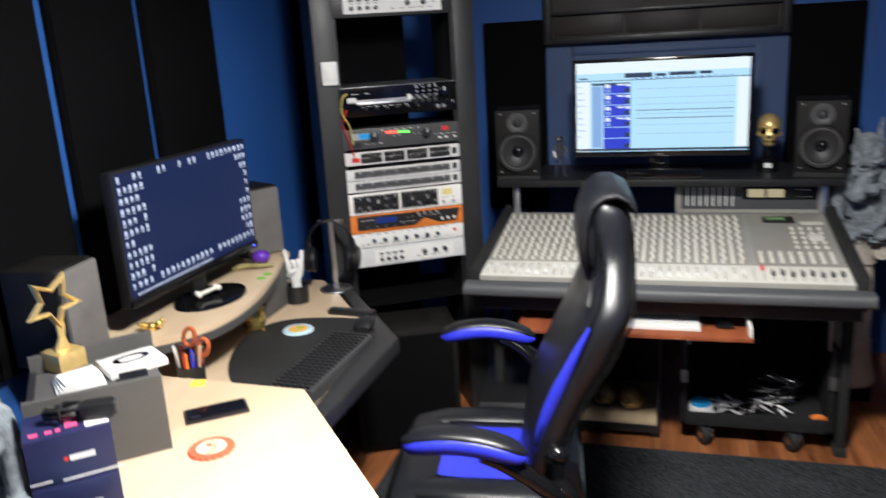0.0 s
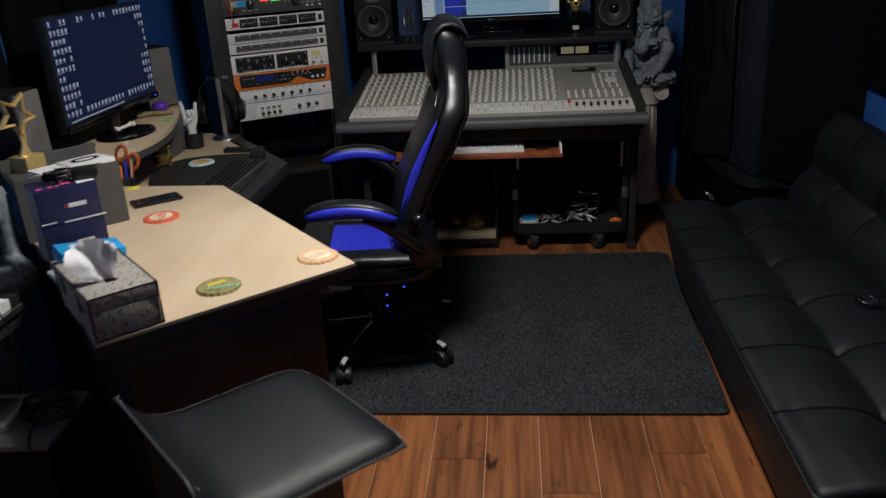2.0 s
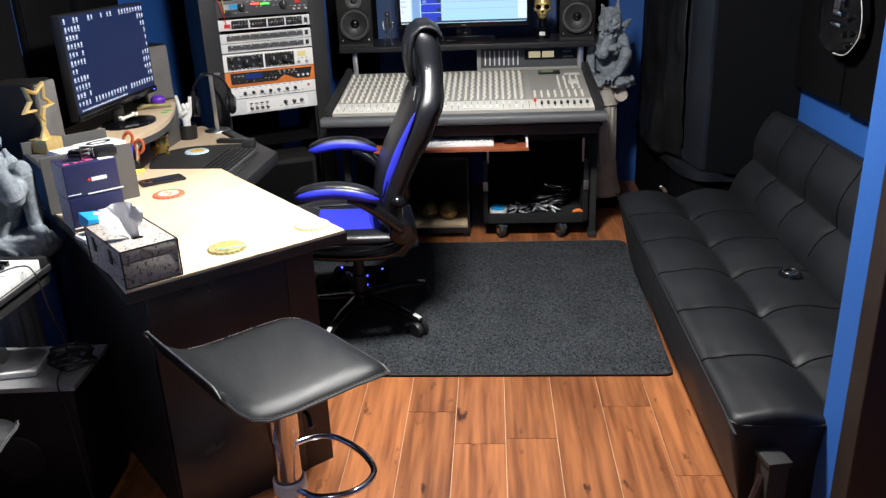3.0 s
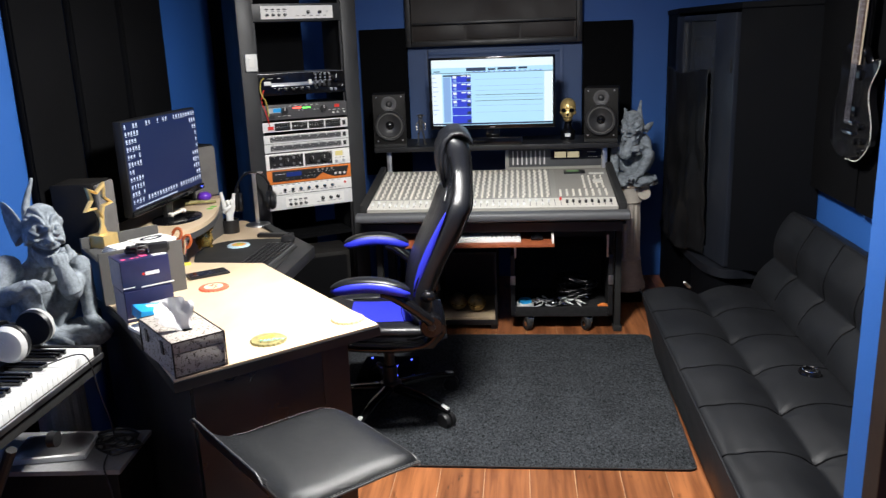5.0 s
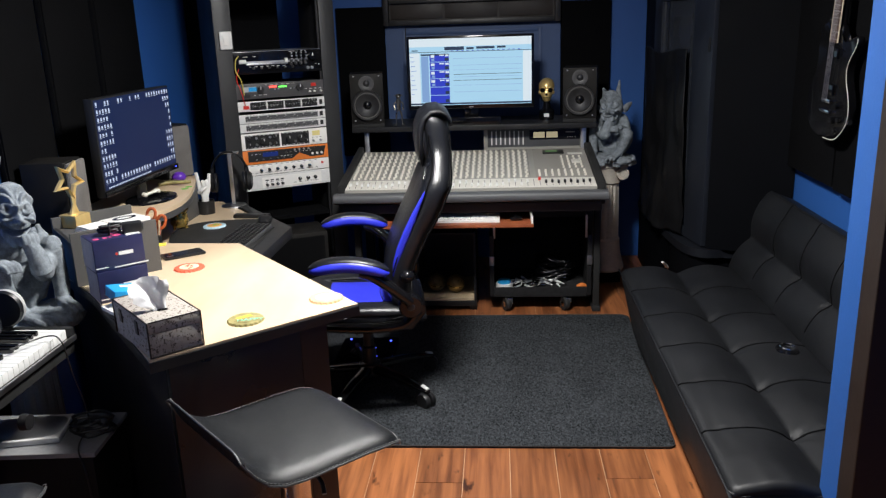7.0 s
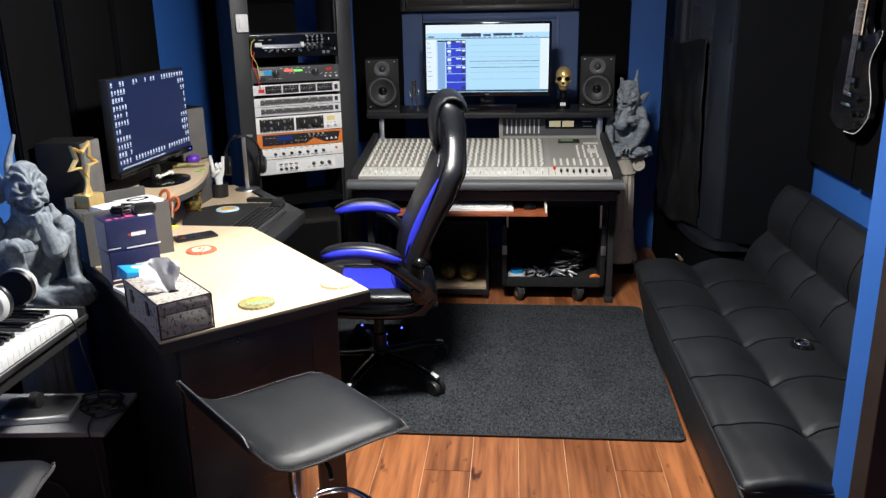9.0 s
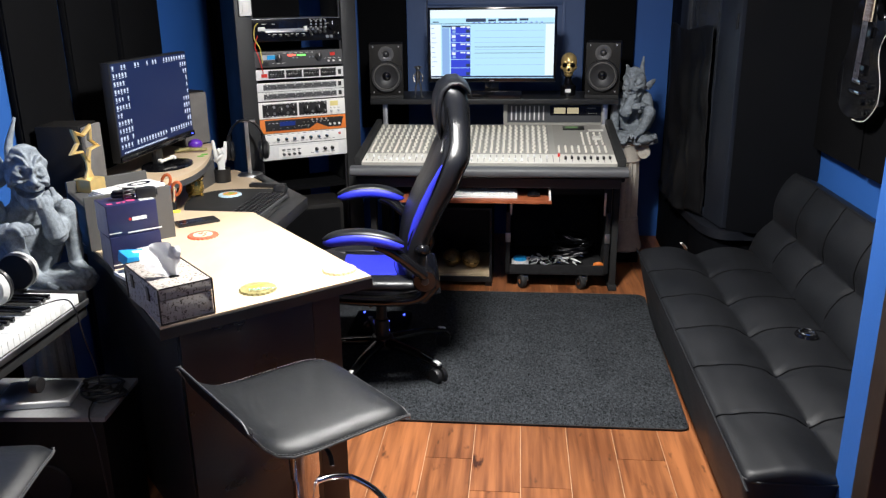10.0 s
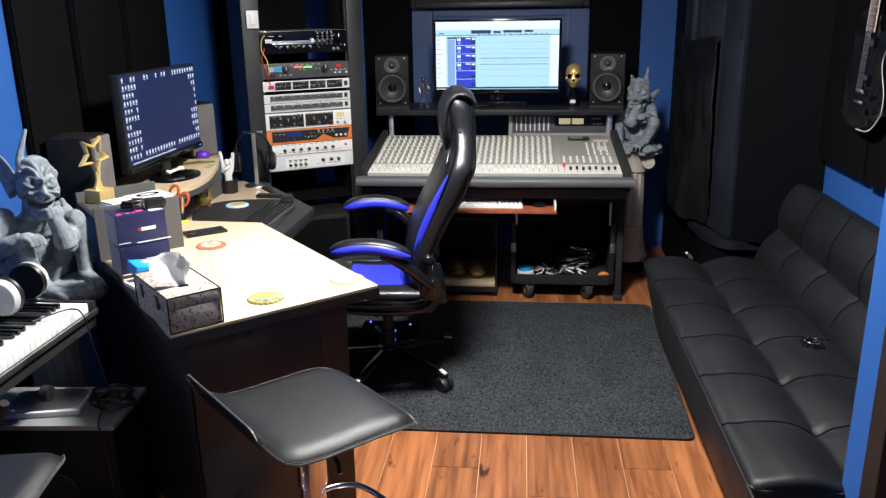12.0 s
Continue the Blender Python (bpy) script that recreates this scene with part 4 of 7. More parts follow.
loft([((0, 0, 0.02), (0.012, 0, 0), (0, 0.017, 0)), ((0, 0, 0.085), (0.013, 0, 0), (0, 0.018, 0)), ((0, 0, 0.105), (0.015, 0, 0), (0, 0.028, 0)), ((0, 0, 0.135), (0.014, 0, 0), (0, 0.034, 0)), ((0, 0, 0.150), (0.010, 0, 0), (0, 0.031, 0))], 18, 2.4, bm)
for dy, h in ((-0.026, 0.062), (0.026, 0.050)):
    tube([(0, dy * 0.85, 0.135), (0.002, dy, 0.16), (0.0, dy * 1.2, 0.14 + h)], (0.0105, 0.0075), 10, bm, 4)
for dy in (-0.009, 0.009):
    tube([(0.002, dy, 0.140), (0.016, dy, 0.158), (0.022, dy, 0.140)], (0.0098, 0.008), 10, bm, 4)
tube([(0.004, -0.026, 0.105), (0.022, -0.018, 0.120), (0.024, 0.004, 0.132)], (0.0105, 0.008), 10, bm, 4)
part("ornament", bm, WHITE, oc)

# brass pot and small ornaments
pot = thing("brass_pot", pose(-1.30, 2.30, 0.655), "small old brass pot under the raised shelf", "pot")
part("bowl", lathe([(0, 0.012), (0.030, 0.012), (0.040, 0.03), (0.038, 0.06), (0.034, 0.075), (0.045, 0.088), (0.040, 0.088), (0.030, 0.075), (0.030, 0.03), (0, 0.02)], 26), BRASS, pot)
for k in range(3):
    bm = bmesh.new()
    ball(bm, (0.03 * math.cos(k * 2.1), 0.03 * math.sin(k * 2.1), 0.009), (0.009, 0.009, 0.0095), sub=1)
    part("foot", bm, BRASS, pot)
part("red_knob", ball(bmesh.new(), (0, 0, 0.095), 0.02), RED, pot)

for at, lab, mt, kind_ in (((-1.31, 2.08, 0.853), "ivory bone-shaped ornament by the monitor base", SKIN_TONE, 0), ((-1.36, 2.50, 0.83), "shiny purple egg-shaped ornament on the shelf", PURPLE, 1), ((-1.345, 1.845, 0.83), "small old brass figurine on the shelf", BRASS, 2), ((-1.35, 2.42, 0.83), "olive green toy on the raised shelf", CORK, 3)):
    ob = thing("ornament", pose(*at, 0, 0, 25), lab, "ornament")
    bm = bmesh.new()
    if kind_ == 0:
        rod(bm, (-0.025, -0.01, 0.009), (0.02, 0.03, 0.014), 0.006)
        for c in ((-0.03, -0.006, 0.01), (-0.024, -0.018, 0.01), (0.018, 0.038, 0.014), (0.028, 0.03, 0.014)):
            ball(bm, c, 0.0095)
    elif kind_ == 1:
        ball(bm, (0, 0, 0.024), (0.034, 0.03, 0.024))
    elif kind_ == 2:
        for c, r in (((0, 0, 0.012), 0.013), ((0.02, 0, 0.016), 0.011), ((-0.02, 0.004, 0.014), 0.012), ((0.03, 0, 0.026), 0.008), ((-0.03, 0, 0.02), 0.007)):
            ball(bm, c, r)
    else:
        tube([(-0.07, 0, 0.011), (-0.03, 0.006, 0.014), (0.03, -0.004, 0.013), (0.07, 0.006, 0.009)], (0.010, 0.007), 10, bm)
    part("body", bm, mt, ob)
leaf = thing("paper_leaf", pose(-1.27, 2.33, 0.8302), "green paper clover leaves on the shelf", "paper cutout")
for k, (dx, dy) in enumerate(((0, 0), (0.0, 0.045), (-0.05, 0.15))):
    part("leaf", lathe([(0.016, 0), (0.016, 0.001), (0, 0.001)], 10, m=pose(dx, dy, 0)), GREEN, leaf)


# ---- computer monitor and its speakers ----
mon = thing("computer_monitor", pose(-1.352, 2.125, 0.83, 0, 0, 88), "black widescreen computer monitor showing a navy desktop", "monitor")
# local: x along the screen, -y the face
part("housing", span(-0.325, 0.325, 0.0, 0.035, 0.075, 0.445, 0.004), BLACK_PLASTIC, mon)
part("bezel", span(-0.325, 0.325, -0.006, -0.0005, 0.075, 0.098, 0.001), GLOSS_BLACK, mon)
navy = glowing("navy_desktop", (0.006, 0.017, 0.078), 1.0)
icon = glowing("pale_icons", (0.62, 0.70, 0.88), 1.1)
bm = bmesh.new()
quad(bm, (0, -0.001, 0.2705), (0.317, 0, 0), (0, 0, 0.1685))
scr = part("screen", bm, navy, mon, "lit navy desktop picture", smooth=False)
rnd = random.Random(2)
picture, caption = bmesh.new(), bmesh.new()
quad(picture, (0, -0.0025, 0), (0.0055, 0, 0), (0, 0, 0.0062))
quad(picture, (0, -0.0025, -0.010), (0.0065, 0, 0), (0, 0, 0.0014))
first_icon = part("desktop_icon", picture, icon, scr, smooth=False)
first_icon.matrix_basis = pose(-0.303, 0, 0.425)


def desktop_icon(x, z):
    if rnd.random() < 0.93:
        o = new("desktop_icon", first_icon.data)
        o.parent = scr
        o.matrix_basis = pose(x + 0.0012 * (rnd.random() - 0.5), 0, z) @ Matrix.Diagonal((0.8 + 0.35 * rnd.random(), 1, 0.8 + 0.35 * rnd.random(), 1))


for r in range(10):
    for c in range(5):
        if r or c:
            desktop_icon(-0.303 + 0.022 * c, 0.425 - 0.029 * r)
    for c in range(1 if 2 < r < 6 else 3):
        desktop_icon(0.303 - 0.022 * c, 0.425 - 0.029 * r)
for c in range(26):
    desktop_icon(-0.303 + 0.0242 * c, 0.135)
for c in (7, 8, 11, 12, 13, 14, 17, 18, 19, 20, 21, 22, 23):
    desktop_icon(-0.303 + 0.0242 * c, 0.425)
quad(caption, (-0.29, -0.0025, 0.108), (0.004, 0, 0), (0, 0, 0.003))
first_button = part("taskbar_button", caption, icon, scr, smooth=False)
for c in range(1, 30):
    o = new("taskbar_button", first_button.data)
    o.parent = scr
    o.matrix_basis = pose(0.012 * c, 0, 0)
part("neck", span(-0.03, 0.03, 0.01, 0.03, 0.012, 0.10, 0.004), BLACK_PLASTIC, mon)
part("foot", lathe([(0, 0), (0.115, 0), (0.112, 0.008), (0.06, 0.014), (0, 0.016)], 36, m=pose(0, -0.02, 0) @ Matrix.Diagonal((1.15, 0.85, 1, 1))), GLOSS_BLACK, mon)
part("power_light", span(0.295, 0.301, -0.0085, -0.0062, 0.085, 0.089), LED_BLUE, mon, smooth=False)


def desk_speaker(m, label):
    ob = thing("desktop_speaker", m, label, "speaker", "desktop speakers")
    part("cabinet", span(-0.075, 0.075, 0.0, 0.15, 0, 0.25, 0.004), SPEAKER_WOOD, ob)
    part("grille", span(-0.072, 0.072, -0.018, -0.0005, 0.006, 0.245, 0.008), GRILLE, ob, "grey cloth grille")
    return ob


desk_speaker(pose(-1.395, 2.60, 0.83, 0, 0, 62), "black desktop speaker with a grey cloth grille")
desk_speaker(pose(-1.392, 1.650, 0.83, 0, 0, 96), "black desktop speaker with a grey cloth grille")


# ---- equipment rack ----
rack_m = pose(-0.978, 3.010, 0, 0, 0, 31)
rack = thing("equipment_rack", rack_m, "tall black rack frame holding studio equipment", "rack")
for s in (-1, 1):
    x0, x1 = (-0.312, -0.232) if s < 0 else (0.222, 0.302)
    part("upright", span(x0, x1, -0.012, 0.33, 0, 2.05, 0.003), DARK_LAMINATE, rack, "charcoal upright")
    part("rail", span(*((-0.2315, -0.222) if s < 0 else (0.212, 0.2215)), 0.006, 0.02, 0.3, 2.0), BLACK_PLASTIC, rack, smooth=False)
part("back_board", span(-0.225, 0.10, 0.31, 0.33, 0.0, 2.0), FABRIC, rack, smooth=False)
part("bottom_shelf", span(-0.225, 0.215, 0.02, 0.30, 0.52, 0.54), FABRIC, rack, smooth=False)
sw = thing("wall_switch_box", rack_m @ pose(-0.262, -0.013, 1.41), "white plastic switch box stuck on the rack upright", "switch")
part("plate", span(-0.03, 0.03, -0.016, 0, 0, 0.085, 0.006), WHITE, sw)
part("rocker", span(-0.014, 0.014, -0.021, -0.0162, 0.02, 0.065, 0.002), WHITE_PAINT, sw)


def unit(name, label, z0, z1, face_mat, depth=0.25, body=BLACK_PLASTIC):
    """A rack unit with its front panel, ears and screws; x from -0.236 to 0.236."""
    ob = thing(name, rack_m @ pose(-0.005, 0, z0), label, "rack unit", "rack equipment")
    h = z1 - z0
    part("chassis", span(-0.215, 0.215, 0.004, depth, 0.002, h - 0.002), body, ob, smooth=False)
    part("front_panel", span(-0.245, 0.245, -0.006, 0.002, 0, h - 0.0015, 0.001), face_mat, ob)
    bm = bmesh.new()
    for x in (-0.231, 0.231):
        for z in (0.009, h - 0.010):
            lathe([(0.0042, 0), (0.0042, 0.002), (0, 0.0025)], 10, bm, pose(x, -0.006, z, 90, 0, 0))
    part("screws", bm, KNOB_DARK, ob)
    return ob, h


def knob_row(ob, xs, z, r, mt, cap=None, length=0.014):
    for x in xs:
        k = part("knob", lathe([(r, 0), (r * 0.92, length), (0, length)], 14, m=pose(x, -0.006, z, 90, 0, 0)), mt, ob)
        bm = bmesh.new()
        quad(bm, (x, -0.0065 - length, z + r * 0.45), (r * 0.1, 0, 0), (0, 0, r * 0.4))
        part("pointer", bm, cap or WHITE, k, smooth=False)


def inlay(ob, x0, x1, z0, z1, mt, name="inlay", d=0.0012):
    return part(name, span(x0, x1, -0.006 - d, -0.0062, z0, z1), mt, ob, smooth=False)


def legend(ob, rows_, mt=KNOB_DARK, seed=1):
    """Small unreadable captions as bars: rows of (x0, x1, z, count)."""
    rl, bm_ = random.Random(seed), bmesh.new()
    for x0, x1, z, n in rows_:
        for k in range(n):
            w = (x1 - x0) / n
            quad(bm_, (x0 + w * (k + 0.5), -0.0079, z), (w * (0.18 + 0.14 * rl.random()), 0, 0), (0, 0, 0.0011))
    part("caption_bars", bm_, mt, ob, smooth=False)["kind"] = "stuff"


u, h = unit("audio_interface", "silver eight-channel interface at the top of the rack", 1.646, 1.733, DARK_LAMINATE)
p = inlay(u, -0.185, 0.185, 0.012, h - 0.012, WHITE_PAINT, "silver_plate")
knob_row(u, (-0.155, -0.125, -0.095, -0.065), 0.032, 0.0075, KNOB_DARK)
knob_row(u, (0.055, 0.115), 0.043, 0.009, KNOB_DARK)
legend(u, ((-0.17, -0.05, 0.048, 4), (-0.02, 0.16, 0.026, 5)))
knob_row(u, (0.155,), 0.045, 0.005, STEEL, length=0.006)
for x in (-0.155, -0.125, -0.095, -0.065):
    inlay(u, x - 0.009, x + 0.009, 0.055, 0.061, KNOB_DARK, "button", 0.004)
u, h = unit("recorder_deck", "silver and black tape deck on a rack shelf", 1.285, 1.395, GLOSS_BLACK, 0.29)
part("top_plate", span(-0.225, 0.225, -0.002, 0.28, h - 0.003, h + 0.0), STEEL, u, smooth=False)
part("face_strip", span(-0.20, 0.11, -0.009, -0.0062, 0.052, 0.062), STEEL, u, smooth=False)
knob_row(u, (0.175,), 0.075, 0.02, GLOSS_BLACK, length=0.02)
knob_row(u, (-0.13, -0.09, -0.05, -0.01, 0.03, 0.07), 0.028, 0.006, BLACK_PLASTIC)
for r in range(3):
    knob_row(u, (0.07, 0.095, 0.12, 0.145), 0.065 + 0.015 * r, 0.0045, STEEL, length=0.006)
part("disc_tray", span(-0.165, 0.045, -0.022, -0.0062, 0.044, 0.051, 0.001), STEEL, u, "silver disc tray")
part("tray_end", span(0.03, 0.045, -0.022, -0.0062, 0.0515, 0.072, 0.001), WHITE_PAINT, u)
for r in range(2):
    knob_row(u, (0.065, 0.090, 0.115, 0.140), 0.043 + 0.016 * r, 0.0085, KNOB_DARK, STEEL, length=0.008)
knob_row(u, (0.205,), 0.028, 0.013, GLOSS_BLACK, length=0.018)
knob_row(u, (0.150, 0.172), 0.018, 0.008, STEEL, length=0.01)
legend(u, ((-0.16, 0.04, 0.036, 7), (0.055, 0.15, 0.103, 5), (-0.19, -0.10, 0.085, 2)), WHITE)
part("white_tab", span(-0.20, -0.165, -0.014, -0.0062, 0.055, 0.072, 0.002), WHITE, u)
part("cable_loop", tube([(-0.20, -0.01, 0.09), (-0.222, -0.035, 0.07), (-0.225, -0.03, 0.02), (-0.20, -0.02, -0.03), (-0.19, -0.012, -0.10)], 0.003, 6), material("yellow_wire", (0.6, 0.5, 0.12), 0.5), u)
part("cable_loop", tube([(-0.205, -0.01, 0.03), (-0.225, -0.03, -0.02), (-0.21, -0.028, -0.07), (-0.19, -0.012, -0.15)], 0.0025, 6), RED, u)
u, h = unit("tube_amplifier", "dark grey rack amplifier with two large knobs", 1.163, 1.240, GREY_EDGE)
knob_row(u, (-0.108, 0.098), 0.045, 0.018, KNOB_DARK, length=0.02)
part("red_meter", span(-0.06, -0.02, -0.0085, -0.0062, 0.052, 0.059), LED_RED, u, smooth=False)
part("green_meter", span(-0.012, 0.03, -0.0085, -0.0062, 0.050, 0.057), LED_GREEN, u, smooth=False)
inlay(u, -0.19, -0.125, 0.035, 0.06, STEEL, "name_plate")
inlay(u, -0.19, -0.16, 0.008, 0.026, KNOB_DARK, "input_socket", 0.003)
legend(u, ((-0.15, -0.07, 0.018, 3), (-0.09, 0.08, 0.066, 6), (0.12, 0.22, 0.034, 4)), WHITE)
for x in (-0.035, -0.015, 0.048, 0.066):
    inlay(u, x, x + 0.006, 0.040, 0.045, STEEL, "toggle", 0.006)
inlay(u, -0.165, -0.125, 0.038, 0.058, CYAN_CARD, "badge", 0.002)
inlay(u, 0.16, 0.185, 0.046, 0.062, RED, "power_switch", 0.006)
knob_row(u, (0.15, 0.175, 0.21), 0.02, 0.005, WHITE)
u, h = unit("compressor", "silver compressor with rows of black knobs", 1.102, 1.153, SILVER_PAINT)
for k in range(4):
    x = -0.165 + 0.09 * k
    inlay(u, x, x + 0.082, 0.006, h - 0.008, KNOB_DARK, "dark_section")
    knob_row(u, (x + 0.014, x + 0.030, x + 0.046), 0.018, 0.006, KNOB_DARK)
    knob_row(u, (x + 0.036, x + 0.052, x + 0.068), 0.034, 0.006, KNOB_DARK)
legend(u, ((-0.16, 0.19, 0.0445, 22),))
legend(u, ((-0.16, 0.19, 0.026, 26),), WHITE, 5)
inlay(u, 0.198, 0.214, 0.012, 0.036, KNOB_DARK, "rocker_switch", 0.004)
inlay(u, -0.20, -0.17, 0.012, 0.03, RED, "badge")
for z0, z1 in ((1.043, 1.088), (0.997, 1.0415)):
    u, h = unit("equalizer", "silver equalizer with a dark strip of small knobs", z0, z1, SILVER_PAINT)
    inlay(u, -0.195, 0.185, 0.008, 0.034, CONSOLE_DARK, "dark_strip")
    knob_row(u, [-0.185 + 0.0235 * k for k in range(16)], 0.018, 0.0048, KNOB_DARK, length=0.008)
    knob_row(u, [-0.175 + 0.047 * k for k in range(8)], 0.029, 0.0035, STEEL, length=0.006)
    legend(u, ((-0.19, 0.18, 0.038, 24),), KNOB_DARK, 7)
    legend(u, ((-0.19, 0.18, 0.0115, 30),), WHITE, 8)
    inlay(u, 0.196, 0.212, 0.012, 0.034, KNOB_DARK, "rocker_switch", 0.004)
u, h = unit("valve_preamplifier", "white two-channel preamplifier with a small meter", 0.908, 0.992, WHITE_PAINT)
for x0, x1 in ((-0.208, -0.03), (-0.02, 0.128)):
    inlay(u, x0, x1, 0.008, h - 0.01, KNOB_DARK, "black_section")
knob_row(u, (-0.115, 0.02, 0.082), 0.042, 0.017, KNOB_DARK, length=0.02)
knob_row(u, (-0.185, -0.05, 0.115), 0.060, 0.011, KNOB_DARK)
knob_row(u, (-0.185, -0.05, 0.115), 0.023, 0.011, KNOB_DARK)
part("meter", span(0.147, 0.188, -0.009, -0.0062, 0.046, 0.070), AMBER, u, smooth=False)
knob_row(u, (0.15, 0.19), 0.02, 0.006, STEEL)
knob_row(u, (-0.150, -0.080, -0.055), 0.058, 0.0065, STEEL, KNOB_DARK, length=0.01)
knob_row(u, (-0.150, -0.080, 0.052), 0.026, 0.0065, STEEL, KNOB_DARK, length=0.01)
legend(u, ((-0.205, -0.035, 0.012, 9), (-0.018, 0.125, 0.012, 8), (-0.205, -0.035, 0.071, 8), (-0.018, 0.125, 0.071, 7)), WHITE)
legend(u, ((0.140, 0.20, 0.036, 3),))
u, h = unit("vocal_processor", "orange and black processor with a blue display", 0.834, 0.906, ORANGE)
part("black_wave", prism([(-0.2, 0.012), (0.03, 0.012), (0.07, 0.038), (0.13, 0.012), (0.2, 0.012), (0.215, 0.062), (-0.2, 0.066)], 0.0062, 0.0078), KNOB_DARK, u, smooth=False).matrix_basis = pose(0, 0, 0, 90, 0, 0)
part("display", span(-0.125, -0.045, -0.010, -0.008, 0.034, 0.056), LCD, u, smooth=False)
knob_row(u, [-0.16 + 0.036 * k for k in range(6)], 0.021, 0.006, KNOB_DARK)
knob_row(u, [0.045 + 0.025 * k for k in range(4)], 0.056, 0.0055, STEEL, length=0.008)
knob_row(u, (0.14, 0.165, 0.19), 0.027, 0.0065, WHITE, length=0.008)
knob_row(u, (0.0, 0.022), 0.045, 0.006, KNOB_DARK)
legend(u, ((-0.19, -0.13, 0.050, 3), (-0.035, 0.035, 0.030, 4), (0.04, 0.14, 0.045, 5)), WHITE)
u, h = unit("line_mixer", "white line mixer with a row of small blue-tipped knobs", 0.775, 0.832, WHITE_PAINT)
knob_row(u, [-0.14 + 0.043 * k for k in range(7)], 0.026, 0.0075, KNOB_DARK, CYAN_CARD)
knob_row(u, [-0.125 + 0.043 * k for k in range(7)], 0.042, 0.004, WHITE, length=0.006)
knob_row(u, (0.19,), 0.034, 0.0065, RED, length=0.006)
legend(u, ((-0.20, 0.17, 0.012, 15), (-0.20, 0.17, 0.051, 12)))
u, h = unit("audio_interface", "silver eight-channel interface at the bottom of the rack", 0.696, 0.773, SILVER_PAINT)
inlay(u, -0.14, 0.18, 0.010, h - 0.012, WHITE_PAINT, "silver_plate")
knob_row(u, (-0.115, -0.088, -0.061, -0.034), 0.026, 0.0075, KNOB_DARK)
for x in (-0.115, -0.088, -0.061, -0.034):
    inlay(u, x - 0.008, x + 0.008, 0.046, 0.052, KNOB_DARK, "button", 0.004)
knob_row(u, (0.06, 0.105, 0.145), 0.040, 0.009, KNOB_DARK)
legend(u, ((-0.13, -0.02, 0.040, 4), (0.02, 0.17, 0.022, 5)))

sub = thing("subwoofer", pose(-0.985, 2.86, 0, 0, 0, 24), "black subwoofer box under the equipment rack", "subwoofer")
part("cabinet", span(-0.2, 0.2, -0.12, 0.12, 0.015, 0.50, 0.012), SPEAKER_WOOD, sub)
part("grille", span(-0.18, 0.18, -0.136, -0.1205, 0.04, 0.48, 0.006), FABRIC, sub)
for x in (-0.17, 0.17):
    for y in (-0.09, 0.09):
        part("foot", lathe([(0.02, 0), (0.02, 0.0148)], 12, m=pose(x, y, 0)), RUBBER, sub)
pc = thing("computer_tower", pose(-0.60, 3.0, 0, 0, 0, 5), "black computer case with blue lights behind the chair", "computer")
part("case", span(-0.09, 0.09, -0.2, 0.2, 0.0, 0.21, 0.006), BLACK_PLASTIC, pc)
part("front_panel", span(-0.088, 0.088, -0.208, -0.2005, 0.004, 0.206, 0.003), GREY_EDGE, pc)
for x in (-0.05, 0.03):
    part("indicator", span(x - 0.004, x + 0.004, -0.2105, -0.2082, 0.12, 0.14), LED_BLUE, pc, smooth=False)

# ---- mixing console on its stand ----
cons = thing("mixing_console", I4(), "large warm-grey analogue mixing console on a black stand", "mixing console")
part("armrest", loft([((-0.685, 2.735, 0.684), (0, 0.040, 0), (0, 0, 0.024)), ((0.645, 2.735, 0.684), (0, 0.040, 0), (0, 0, 0.024))], 20, 3.2), CONSOLE_DARK, cons, "padded dark grey armrest")
F0, F1 = Vector((0, 2.778, 0.716)), Vector((0, 3.43, 0.803))
slope = math.degrees(math.atan2(F1.z - F0.z, F1.y - F0.y))
deep = (F1 - F0).length
cm = pose(-0.02, F0.y, F0.z, slope, 0, 0)
# local: x across, y up the slope, z out of the panel
surf = part("control_surface", span(-0.622, 0.620, 0.0, deep, -0.06, 0.0, 0.003, m=cm), CONSOLE_GREY, cons)
part("fader_plate", span(-0.62, 0.618, 0.003, 0.135, 0.0005, 0.003, m=cm), CONSOLE_LIGHT, surf, "pale fader strip", smooth=False)
part("master_plate", span(0.33, 0.618, 0.14, deep - 0.01, 0.0005, 0.002, m=cm), material("mid_grey_master", (0.29, 0.278, 0.25), 0.5, vary=0.1), surf, "darker master section", smooth=False)
for s in (-1, 1):
    x0, x1 = (-0.655, -0.624) if s < 0 else (0.622, 0.66)
    part("side_cheek", span(x0, x1, -0.01, deep + 0.02, -0.09, 0.028, 0.008, m=cm), RUBBER, cons)
part("tray_bottom", span(-0.66, 0.62, 2.76, 3.44, 0.60, 0.645), BLACK_PLASTIC, cons, smooth=False)
knob = lathe([(0.0062, 0), (0.0055, 0.011), (0, 0.012)], 8)
kmesh = part("knob", knob, KNOB_LIGHT, surf)
kmesh.matrix_basis = cm @ pose(-0.60, 0.165, 0.001)
cap = part("fader_cap", span(-0.0055, 0.0055, -0.010, 0.010, 0.001, 0.013, 0.002), WHITE, surf)
cap.matrix_basis = cm @ pose(-0.60, 0.06, 0.003)
nch = 30
step = 0.0306
rnd = random.Random(9)
many = bmesh.new()
